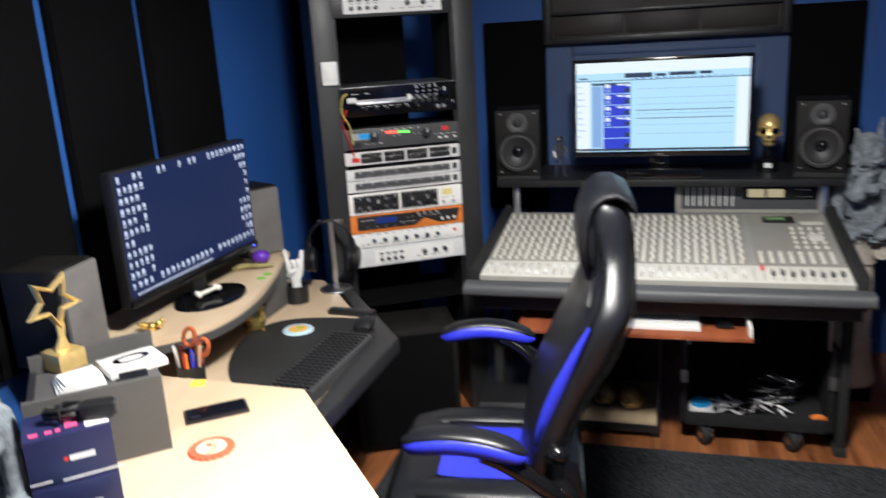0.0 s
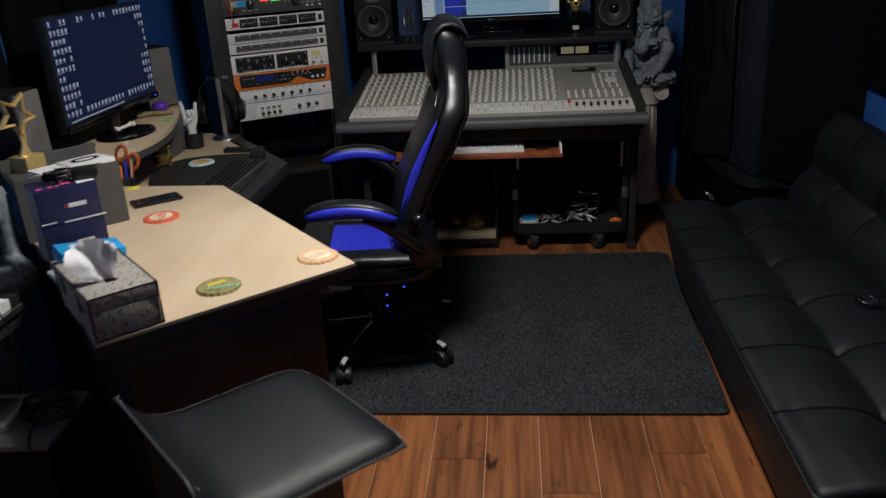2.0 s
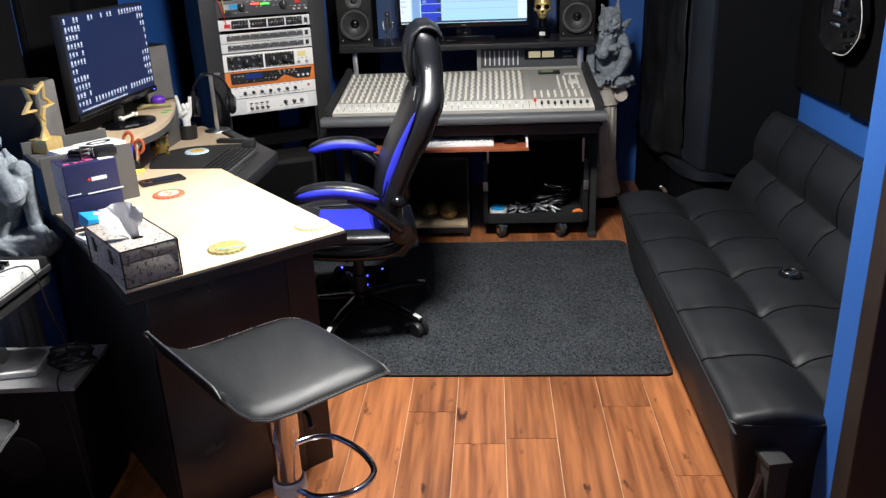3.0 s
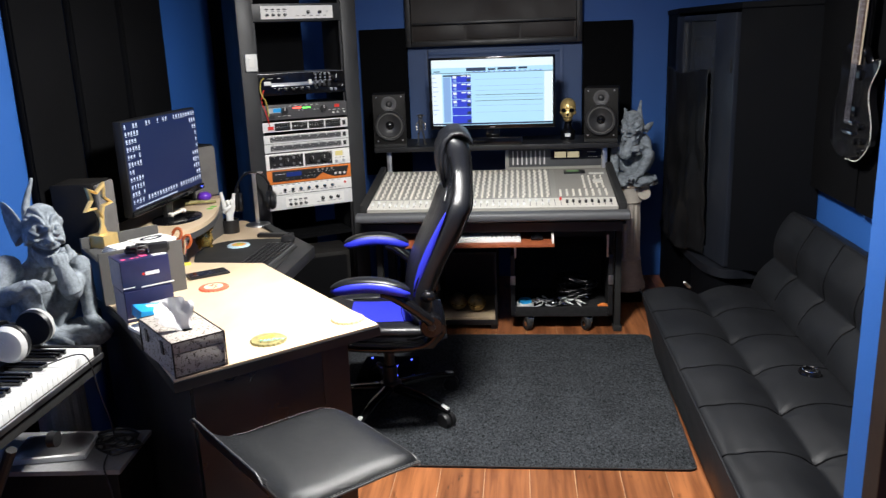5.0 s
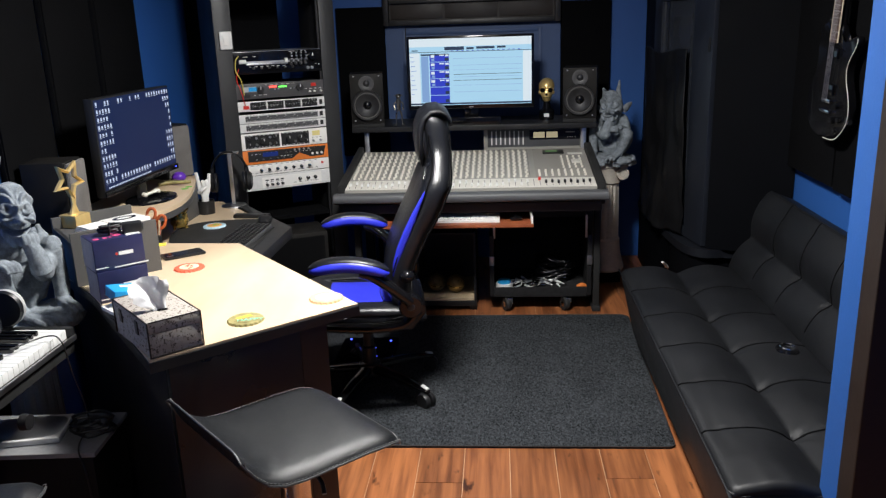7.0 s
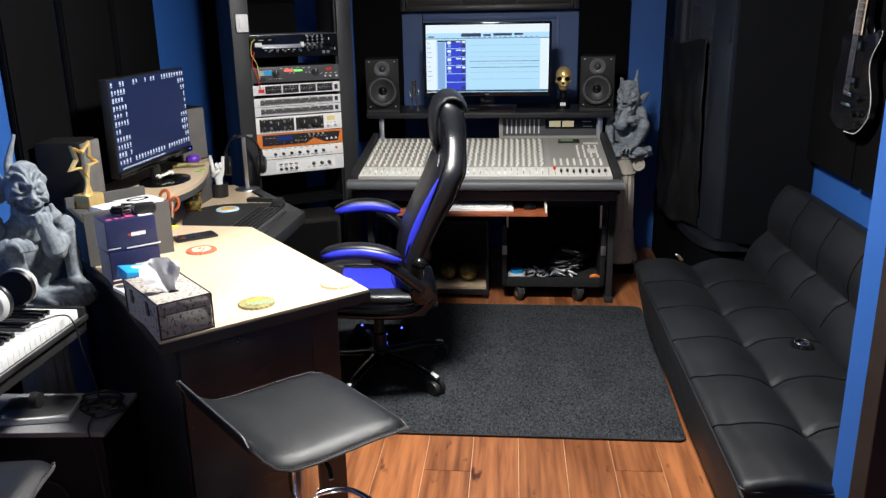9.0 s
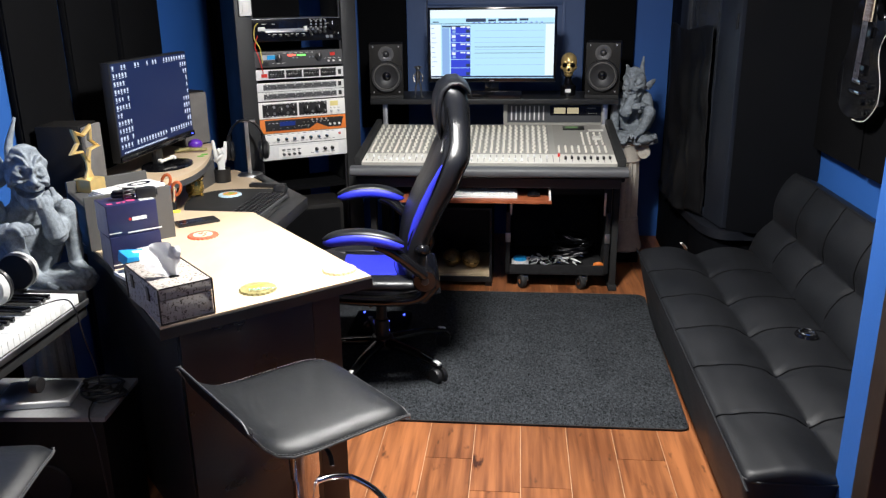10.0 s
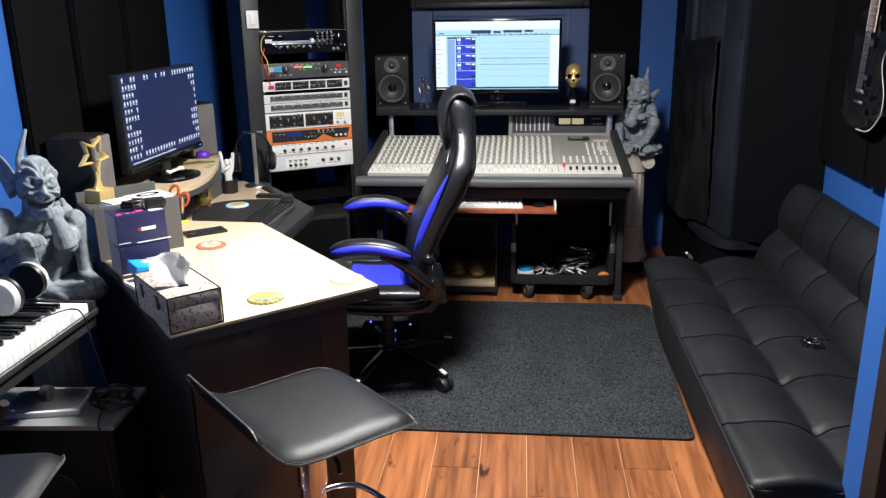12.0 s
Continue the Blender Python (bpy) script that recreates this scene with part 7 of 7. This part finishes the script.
mid = [Vector((x, 0, z)) for x, z, w, th in wrap]
secs = []
for k, (x, z, w, th) in enumerate(wrap):
    d = (mid[min(k + 1, len(mid) - 1)] - mid[max(k - 1, 0)]).normalized()
    secs.append(((x, 0, z), (0, w, 0), Vector((-d.z, 0, d.x)) * -th))
part("head_cap", loft(secs, 32, 2.8), LEATHER, chair, "head pillow wrapped over the top")
part("cap_seam", tube([(-0.366, -0.150, 1.139), (-0.370, -0.07, 1.137), (-0.370, 0.07, 1.137), (-0.366, 0.150, 1.139)], 0.0035, 6), SEAM, chair)
part("head_cushion", loft([((-0.268, 0, 0.99), (0, 0.12, 0), (0.012, 0, 0.010)), ((-0.262, 0, 1.03), (0, 0.138, 0), (0.022, 0, 0.008)), ((-0.256, 0, 1.08), (0, 0.140, 0), (0.026, 0, 0.008)), ((-0.256, 0, 1.12), (0, 0.134, 0), (0.022, 0, 0.010)), ((-0.262, 0, 1.15), (0, 0.12, 0), (0.010, 0, 0.010))], 28, 2.8), LEATHER, chair)
for s in (-1, 1):
    pts = [(x - th * 0.80, s * w * 0.94, z) for z, x, w, th in back_line[3:-3]]
    part("piping", tube(pts, 0.0035, 6, per=4), SEAM, chair)
    pts = [(x + th * 0.55, s * w * 0.985, z) for z, x, w, th in back_line[3:-3]]
    part("piping", tube(pts, 0.003, 6, per=4), SEAM, chair)


def arm_sections(s, half, high, drop):
    """Sections of an arched arm pad from its rear to its front end."""
    out = []
    for k in range(17):
        u = k / 16
        f = max(0.0, 1 - abs(2 * u - 1) ** 5) ** 0.5
        x = -0.105 + 0.295 * u
        z = 0.680 - 1.35 * (x - 0.062) ** 2 - drop
        out.append(((x, s * (0.362 - 0.02 * u * u), z), (0, max(0.006, half * f), 0), (0, 0, max(0.003, high * f))))
    return out


for s in (-1, 1):
    pad = part("arm_pad", loft(arm_sections(s, 0.034, 0.017, -0.002), 22, 2.4), LEATHER, chair, "padded black arm pad")
    part("arm_underside", loft(arm_sections(s, 0.0415, 0.026, 0.012), 22, 2.4), BLUE_LEATHER, pad, "blue lower half")
    part("arm_bar", tube([(0.0, s * 0.355, 0.640), (-0.04, s * 0.354, 0.622), (-0.09, s * 0.346, 0.585), (-0.140, s * 0.328, 0.535), (-0.172, s * 0.312, 0.500)], 0.031, 16, per=6, flat=0.7), GLOSS_BLACK, chair)
    h = part("arm_hinge", lathe([(0, -0.03), (0.040, -0.03), (0.046, -0.02), (0.046, 0.02), (0.040, 0.03), (0, 0.03)], 28, m=pose(-0.178, s * 0.300, 0.482, 90, 0, 0)), GLOSS_BLACK, chair)
    part("hinge_cap", lathe([(0.016, 0), (0.014, 0.005), (0, 0.006)], 16, m=pose(-0.178, s * 0.3305, 0.482, -s * 90, 0, 0)), BLACK_PLASTIC, h)
    part("recline_knob", ball(bmesh.new(), (-0.170, s * 0.262, 0.582), (0.030, 0.022, 0.024), sub=3), GLOSS_BLACK, chair)
    part("back_bracket", loft([((-0.10, s * 0.268, 0.395), (0, 0.010, 0), (0.02, 0, 0.02)), ((-0.17, s * 0.272, 0.400), (0, 0.014, 0), (0.012, 0, 0.03)), ((-0.210, s * 0.274, 0.450), (0, 0.014, 0), (0.028, 0, 0.012)), ((-0.205, s * 0.272, 0.52), (0, 0.012, 0), (0.026, 0, 0.004)), ((-0.200, s * 0.266, 0.57), (0, 0.006, 0), (0.018, 0, 0.002))], 16, 3), GLOSS_BLACK, chair)
for s in (-1, 1):
    part("side_rail", tube([(0.21, s * 0.235, 0.400), (0.10, s * 0.262, 0.392), (-0.05, s * 0.276, 0.388), (-0.155, s * 0.282, 0.402), (-0.205, s * 0.284, 0.455)], 0.026, 14, per=6, flat=0.85), GLOSS_BLACK, chair, "glossy black curved rail")
part("seat_crease", tube([(-0.075, -0.135, 0.4405), (-0.060, 0.0, 0.4415), (-0.075, 0.135, 0.4405)], 0.0016, 6), SEAM, chair)
part("tilt_mechanism", span(-0.10, 0.10, -0.07, 0.07, 0.33, 0.384, 0.01), BLACK_PLASTIC, chair)
part("gas_lift", lathe([(0.030, 0.08), (0.030, 0.20), (0.022, 0.205), (0.022, 0.33)], 18), BLACK_PLASTIC, chair)
part("tilt_lever", tube([(0.02, 0.07, 0.355), (0.03, 0.16, 0.352), (0.035, 0.22, 0.345)], 0.006, 8), BLACK_PLASTIC, chair)
part("hub", lathe([(0.045, 0.075), (0.050, 0.09), (0.045, 0.125), (0.032, 0.13)], 22), BLACK_PLASTIC, chair)
for k in range(5):
    a = radians(66 + 72 * k)
    d = Vector((math.cos(a), math.sin(a), 0))
    n = Vector((-d.y, d.x, 0))
    leg = part("base_leg", loft([(d * 0.03 + Vector((0, 0, 0.105)), n * 0.028, (0, 0, 0.018)), (d * 0.18 + Vector((0, 0, 0.098)), n * 0.022, (0, 0, 0.014)), (d * 0.30 + Vector((0, 0, 0.078)), n * 0.016, (0, 0, 0.011)), (d * 0.318 + Vector((0, 0, 0.072)), n * 0.010, (0, 0, 0.008))], 14, 3), GLOSS_BLACK, chair)
    # pale paint stands in for the bright reflection on the chrome
    part("leg_cap", loft([(d * 0.285 + Vector((0, 0, 0.0935)), n * 0.010, (0, 0, 0.004)), (d * 0.315 + Vector((0, 0, 0.084)), n * 0.009, (0, 0, 0.005))], 12, 2), SILVER_PAINT, leg, "chrome cap painted pale for its shine")
    w = pose(d.x * 0.305, d.y * 0.305, 0.033, 0, 90, 40 * k)
    c = part("caster", lathe([(0, -0.026), (0.030, -0.026), (0.033, -0.020), (0.033, -0.006), (0.020, -0.004), (0.020, 0.004), (0.033, 0.006), (0.033, 0.020), (0.030, 0.026), (0, 0.026)], 22, m=w), BLACK_PLASTIC, chair)

# box added only to carry the blue lights, black to stay unseen
fz = thing("light_holder", pose(-0.50, 2.38, 0.009), "added black box holding the blue lights under the chair", "network box")
part("body", span(-0.13, 0.13, -0.14, 0.12, 0, 0.04, 0.006), SEAM, fz)
for x, y in ((-0.096, 0.091), (0.038, -0.012), (0.099, 0.069), (0.054, -0.116)):
    part("indicator", span(x - 0.004, x + 0.004, y - 0.004, y + 0.004, 0.0402, 0.044), LED_BLUE, fz, smooth=False)
fr = thing("wooden_roller", pose(-0.775, 2.40, 0.009, 0, 0, 12), "brown wooden roller lying under the desk", "roller")
part("body", lathe([(0, -0.07), (0.020, -0.068), (0.030, -0.05), (0.033, 0), (0.030, 0.05), (0.020, 0.068), (0, 0.07)], 20, m=pose(0, 0, 0.033, 0, 90, 0)), TAN_BOARD, fr)


# ---- bar stools ----
def bar_stool(m, label):
    ob = thing("bar_stool", m, label, "bar stool", "bar stools")
    line = [(-0.190, 0.704), (-0.182, 0.690), (-0.165, 0.662), (-0.142, 0.638), (-0.11, 0.622), (-0.06, 0.616), (0.0, 0.616), (0.08, 0.616), (0.13, 0.613), (0.16, 0.606), (0.178, 0.594), (0.184, 0.585)]
    bm = bmesh.new()
    top, low = [], []
    for i, (x, z) in enumerate(line):
        w = 0.181 if x < 0.15 else 0.181 - 0.8 * (x - 0.15)
        if x < -0.15:
            w = 0.181 - 0.2 * (-0.15 - x)
        nx = 28
        row, under = [], []
        for j in range(nx + 1):
            v = j / nx * 2 - 1
            drop = 0.014 * max(0, abs(v) - 0.82) ** 2 / 0.0324
            pad = 0.006 * (1 - v**6) * (1 if -0.15 < x < 0.16 else 0.3)
            row.append(bm.verts.new((x, v * w, z + pad - drop)))
            under.append(bm.verts.new((x + (0.01 if i == 0 else 0), v * w, z - 0.018 - 0.01 * (abs(v) < 0.9))))
        top.append(row)
        low.append(under)
    for g in (top, low):
        for a, b in zip(g, g[1:]):
            for j in range(len(a) - 1):
                bm.faces.new((a[j], a[j + 1], b[j + 1], b[j]))
    n = len(top)
    rim = top[0] + [top[i][-1] for i in range(1, n)] + top[-1][-2::-1] + [top[i][0] for i in range(n - 2, 0, -1)]
    rin = low[0] + [low[i][-1] for i in range(1, n)] + low[-1][-2::-1] + [low[i][0] for i in range(n - 2, 0, -1)]
    for i in range(len(rim)):
        j = (i + 1) % len(rim)
        bm.faces.new((rim[i], rim[j], rin[j], rin[i]))
    edge_pts = [v.co.copy() for v in rin]
    rim_pts = [v.co.copy() + Vector((v.co.x, v.co.y, 0)).normalized() * 0.001 + Vector((0, 0, -0.002)) for v in rim]
    seat = part("seat", bm, STOOL_LEATHER, ob, "black leatherette seat with a raised back lip", angle=60)
    sub_ = seat.modifiers.new("round", "SUBSURF")
    sub_.levels = sub_.render_levels = 1
    loop = rim_pts + rim_pts[:1]
    # piping lighter than the seat, all along the rim
    part("edge_piping", tube(loop, 0.0026, 6, per=1), GREY_EDGE, seat, "pale grey edge piping")
    st = bmesh.new()
    for a, b in zip(edge_pts, edge_pts[1:] + edge_pts[:1]):
        d = b - a
        cnt = max(1, int(d.length / 0.008))
        for k in range(cnt):
            p, q = a + d * (k + 0.15) / cnt, a + d * (k + 0.7) / cnt
            out = Vector((p.x, p.y, 0)).normalized() * 0.0025
            rod(st, p + out + Vector((0, 0, 0.009)), q + out + Vector((0, 0, 0.009)), 0.0009, 4)
    part("stitching", st, STITCH, seat)["kind"] = "stuff"
    part("seat_plate", span(-0.08, 0.08, -0.08, 0.08, 0.572, 0.588, 0.003), BLACK_PLASTIC, ob)
    part("lift_sleeve", lathe([(0.033, 0.42), (0.033, 0.55), (0.045, 0.571)], 24), CHROME, ob)
    part("column", lathe([(0.030, 0.02), (0.028, 0.42)], 28), CHROME, ob, "chrome column")
    part("base_disc", lathe([(0, 0), (0.195, 0), (0.195, 0.006), (0.12, 0.016), (0.04, 0.030), (0.036, 0.045), (0, 0.045)], 44), CHROME, ob)
    pts = [(0.0, -0.030, 0.29), (0.02, -0.085, 0.29), (0.09, -0.122, 0.29), (0.16, -0.095, 0.29), (0.182, 0.0, 0.29), (0.16, 0.095, 0.29), (0.09, 0.122, 0.29), (0.02, 0.085, 0.29), (0.0, 0.030, 0.29)]
    part("footrest", tube(pts, 0.0078, 12, per=6), CHROME, ob)
    part("footrest_clamp", lathe([(0.0335, 0.272), (0.0365, 0.276), (0.0365, 0.304), (0.0335, 0.308)], 24, caps=False), SILVER_PAINT, ob)
    for o in ob.children:
        if o.name.split(".")[0] != "seat":
            o.matrix_basis = pose(0.004, -0.003, 0)
    part("lift_lever", tube([(0.0, -0.05, 0.56), (-0.01, -0.14, 0.555), (-0.02, -0.17, 0.54)], 0.005, 8), BLACK_PLASTIC, ob)
    return ob


bar_stool(pose(-0.372, 0.560, 0, 0, 0, 44) @ Matrix.Diagonal((1.07, 1.07, 1.0, 1)), "black leatherette bar stool with a chrome column")
bar_stool(pose(-0.985, 0.165, 0, 0, 0, 100), "black leatherette bar stool beside the keyboard")

# ---- stage piano, speaker box and things on it ----
pno = thing("stage_piano", pose(-1.118, 0.985, 0, 0, 0, 0), "black stage piano with white and black keys", "piano keyboard")
# local: player at +x, keys run towards -y
NW, KW = 44, 0.0236
part("case", span(-0.33, 0.006, -NW * KW - 0.03, 0.02, 0.622, 0.662, 0.004), RUBBER, pno)
part("rear_deck", span(-0.33, -0.165, -NW * KW - 0.03, 0.02, 0.6685, 0.715, 0.006), BLACK_PLASTIC, pno)
part("end_block", span(-0.1645, 0.012, 0.0015, 0.02, 0.6685, 0.700, 0.004), BLACK_PLASTIC, pno)
part("key_bed", span(-0.33, 0.010, -NW * KW - 0.03, 0.02, 0.6625, 0.668, 0.001), GREY_EDGE, pno)
part("front_slip", span(0.0105, 0.017, -NW * KW - 0.03, 0.02, 0.660, 0.676, 0.002), STEEL, pno, "pale metal strip along the front")
wkey = part("white_key", span(-0.1635, -0.002, -KW + 0.0008, -0.0008, 0.670, 0.697, 0.0012), WHITE, pno)
wkey.matrix_basis = I4()
bkey = part("black_key", span(-0.1635, -0.058, -0.006, 0.006, 0.6972, 0.711, 0.002), GLOSS_BLACK, pno)
bkey.matrix_basis = pose(0, -KW * 2, 0)
for k in range(1, NW):
    o = new("white_key", wkey.data)
    o.parent = pno
    o.matrix_basis = pose(0, -KW * k, 0)
    if k > 2 and k % 7 not in (1, 5):
        o = new("black_key", bkey.data)
        o.parent = pno
        o.matrix_basis = pose(0, -KW * k, 0)
for y in (-0.42, -0.85):
    part("stand_leg", tube([(0.0, y, 0.60), (-0.30, y, 0.02)], 0.014, 10, per=1), BLACK_PLASTIC, pno)
    part("stand_leg", tube([(-0.30, y - 0.03, 0.60), (0.0, y - 0.03, 0.02)], 0.014, 10, per=1), BLACK_PLASTIC, pno)
part("stand_knob", lathe([(0, 0), (0.022, 0), (0.02, 0.02), (0, 0.022)], 16, m=pose(0.03, -0.31, 0.57, 0, 90, 0)), BLACK_PLASTIC, pno)
headphones(pose(-1.318, 0.905, 0.772, 0, -84, 4) @ Matrix.Diagonal((1.25, 1.0, 1.25, 1)), "silver and black headphones lying on the piano keys", SILVER_PAINT, 0.075)
wire = thing("headphone_wire", I4(), "thin black headphone wire hanging from the keys", "cable")
part("wire", tube([(-1.17, 0.80, 0.715), (-1.12, 0.90, 0.712), (-1.085, 0.90, 0.69), (-1.07, 0.90, 0.60), (-1.055, 0.91, 0.50), (-1.05, 0.90, 0.44), (-1.03, 0.80, 0.424), (-1.005, 0.775, 0.36), (-0.985, 0.76, 0.15), (-0.97, 0.75, 0.006)], 0.0022, 6), BLACK_PLASTIC, wire)
amp = thing("speaker_box", pose(-1.20, 0.895, 0, 0, 0, 4), "large black wooden speaker box under the keyboard", "speaker box")
part("cabinet", span(-0.20, 0.20, -0.11, 0.11, 0, 0.40, 0.006), SPEAKER_WOOD, amp)
part("port", lathe([(0, 0), (0.06, 0), (0.066, 0.004), (0.06, 0.008), (0, 0.002)], 28, m=pose(0.02, -0.1105, 0.2, 90, 0, 0)), RUBBER, amp)
part("top_board", span(-0.21, 0.21, -0.118, 0.118, 0.4005, 0.415, 0.002), material("grey_top_board", (0.26, 0.26, 0.265), 0.5, vary=0.2, scale=9), amp, "pale grey top board")
lap = thing("silver_player", pose(-1.215, 0.895, 0.415, 0, 0, 12), "flat silver disc player on the speaker box", "player")
part("body", span(-0.115, 0.095, -0.075, 0.075, 0, 0.018, 0.007), SILVER_PAINT, lap)
part("lid", loft([((-0.01, 0, 0.0185), (0.100, 0, 0), (0, 0.066, 0)), ((-0.01, 0, 0.024), (0.085, 0, 0), (0, 0.055, 0))], 28, 4), STEEL, lap)
cc = thing("coiled_cable", pose(-1.035, 0.90, 0.417), "tangle of black cable on the speaker box", "cable", "coiled cables")
pts = [((0.055 + 0.014 * math.sin(2.3 * i)) * math.cos(0.7 * i), (0.045 + 0.012 * math.cos(1.7 * i)) * math.sin(0.7 * i), 0.006 + 0.0012 * i) for i in range(36)]
part("cord", tube(pts, 0.004, 6, per=2), BLACK_PLASTIC, cc)

# ---- electric guitar on the wall ----
gt = thing("electric_guitar", pose(1.408, 2.135, 1.028, 0, 0, -85) @ pose(0, 0, 0, 0, 5, 0) @ Matrix.Diagonal((1.0, 1.0, 1.08, 1)), "glossy black single-cutaway electric guitar hanging on the wall", "guitar")
# local: face towards -y, x across, z up from the lower edge of the body
outline = curve_points([(0, 0, 0), (0.09, 0, 0.012), (0.155, 0, 0.075), (0.155, 0, 0.145), (0.112, 0, 0.225), (0.112, 0, 0.275), (0.150, 0, 0.335), (0.152, 0, 0.362), (0.128, 0, 0.366), (0.085, 0, 0.335), (0.045, 0, 0.345), (0.03, 0, 0.392), (-0.03, 0, 0.405), (-0.10, 0, 0.395), (-0.130, 0, 0.345), (-0.118, 0, 0.275), (-0.125, 0, 0.215), (-0.165, 0, 0.140), (-0.155, 0, 0.065), (-0.09, 0, 0.012), (0, 0, 0)], 5)[:-1]
part("body", prism([(p.x, p.z) for p in outline], -0.006, 0.024, 0.009), GLOSS_BLACK, gt, angle=70).matrix_basis = pose(0, 0, 0, 90, 0, 0)
bm = bmesh.new()
tube([p + Vector((0, -0.0235, 0)) for p in outline[:36]], 0.0015, 6, bm, 1)
part("binding", bm, SKIN_TONE, gt, "ivory binding")
part("neck", loft([((0, -0.012, 0.34), (0.028, 0, 0), (0, 0.014, 0)), ((0, -0.012, 0.85), (0.022, 0, 0), (0, 0.012, 0))], 16), GLOSS_BLACK, gt)
part("fingerboard", span(-0.027, 0.027, -0.034, -0.027, 0.335, 0.85, 0.001), material("rosewood", (0.075, 0.045, 0.032), 0.45, vary=0.3, scale=20), gt)
for k in range(18):
    part("fret", span(-0.0265, 0.0265, -0.0358, -0.0342, 0.345 + 0.52 * (1 - 0.5 ** (k / 14)), 0.3465 + 0.52 * (1 - 0.5 ** (k / 14))), STEEL, gt, smooth=False)
for s in (-1, 1):
    part("neck_binding", span(s * 0.0286 - 0.0014, s * 0.0286 + 0.0014, -0.034, -0.0300, 0.335, 0.85), CREAM, gt, smooth=False)
for z in (0.175, 0.30):
    part("pickup", span(-0.042, 0.042, -0.034, -0.0245, z - 0.018, z + 0.018, 0.003), GLOSS_BLACK, gt)
part("bridge", span(-0.04, 0.04, -0.038, -0.0245, 0.128, 0.142, 0.003), CHROME, gt)
part("tailpiece", span(-0.045, 0.045, -0.038, -0.0245, 0.092, 0.104, 0.004), CHROME, gt)
for x, z in ((0.085, 0.13), (0.115, 0.085), (0.065, 0.075), (0.10, 0.045)):
    part("control_knob", lathe([(0.012, 0), (0.010, 0.014), (0, 0.015)], 16, m=pose(x, -0.0245, z, 90, 0, 0)), GLOSS_BLACK, gt)
part("output_jack", lathe([(0.012, 0), (0.010, 0.006), (0, 0.006)], 14, m=pose(0.155, -0.010, 0.085, 0, 90, 0)), CHROME, gt)
part("strap_button", lathe([(0.004, 0), (0.004, 0.006), (0.008, 0.012), (0, 0.013)], 12, m=pose(-0.10, 0.0, 0.398, 0, 0, 0)), CHROME, gt)
for k in range(6):
    part("string", tube([(-0.018 + 0.0072 * k, -0.0385, 0.135), (-0.016 + 0.0064 * k, -0.0385, 0.85)], 0.0006, 4, per=1), STEEL, gt)
part("headstock", span(-0.04, 0.04, -0.022, -0.006, 0.851, 1.02, 0.004), GLOSS_BLACK, gt)
hang = thing("guitar_hanger", pose(1.45, 2.05, 1.95), "black guitar hanger fixed to the wall", "hanger")
part("arm", tube([(0.045, 0, 0), (-0.02, 0, 0.0), (-0.05, 0, 0.005)], 0.008, 8), BLACK_PLASTIC, hang)

# small black stand at the end of the sofa
st = thing("folded_stand", pose(0.775, 0.655, 0, 0, 0, 10), "folded black equipment stand at the end of the sofa", "stand")
part("post", span(-0.025, 0.025, -0.03, 0.03, 0.0, 0.29, 0.004), RUBBER, st)
part("top_cap", span(-0.03, 0.03, -0.035, 0.035, 0.2905, 0.305, 0.004), RUBBER, st)
part("brace", tube([(-0.02, 0, 0.25), (-0.10, -0.02, 0.008)], 0.012, 8, per=1), CASING, st)

# ---- floor planks ----
PW = 0.1618
rnd = random.Random(5)
first = -0.013 - PW * 10
lengths = {}
for k in range(20):
    x0, x1 = first + PW * k, first + PW * (k + 1)
    x0, x1 = max(x0, X0), min(x1, X1)
    if x1 - x0 < 0.02:
        continue
    offset = {9: 1.316, 11: 1.165}.get(k, rnd.choice((0.12, 0.35, 0.55, 0.75, 0.95, 1.12)) + 0.07 * rnd.random())
    y = offset - 1.22 * 5
    while y < Y1:
        a, b = max(y, -2.4), min(y + 1.22, Y1)
        if b - a > 0.03:
            me_key = (round(x1 - x0, 4), round(b - a, 4))
            if me_key not in lengths:
                w2, l2 = me_key[0] / 2 - 0.0011, me_key[1] / 2 - 0.0011
                bmp = span(-w2, w2, -l2, l2, -0.0045, 0.0, 0.0)
                mep = bpy.data.meshes.new("plank")
                bmp.to_mesh(mep)
                bmp.free()
                mep.materials.append(FLOOR_WOOD)
                lengths[me_key] = mep
            o = new("plank", lengths[me_key])
            o.parent = floor
            o.matrix_basis = pose((x0 + x1) / 2, (a + b) / 2, 0)
        y += 1.22
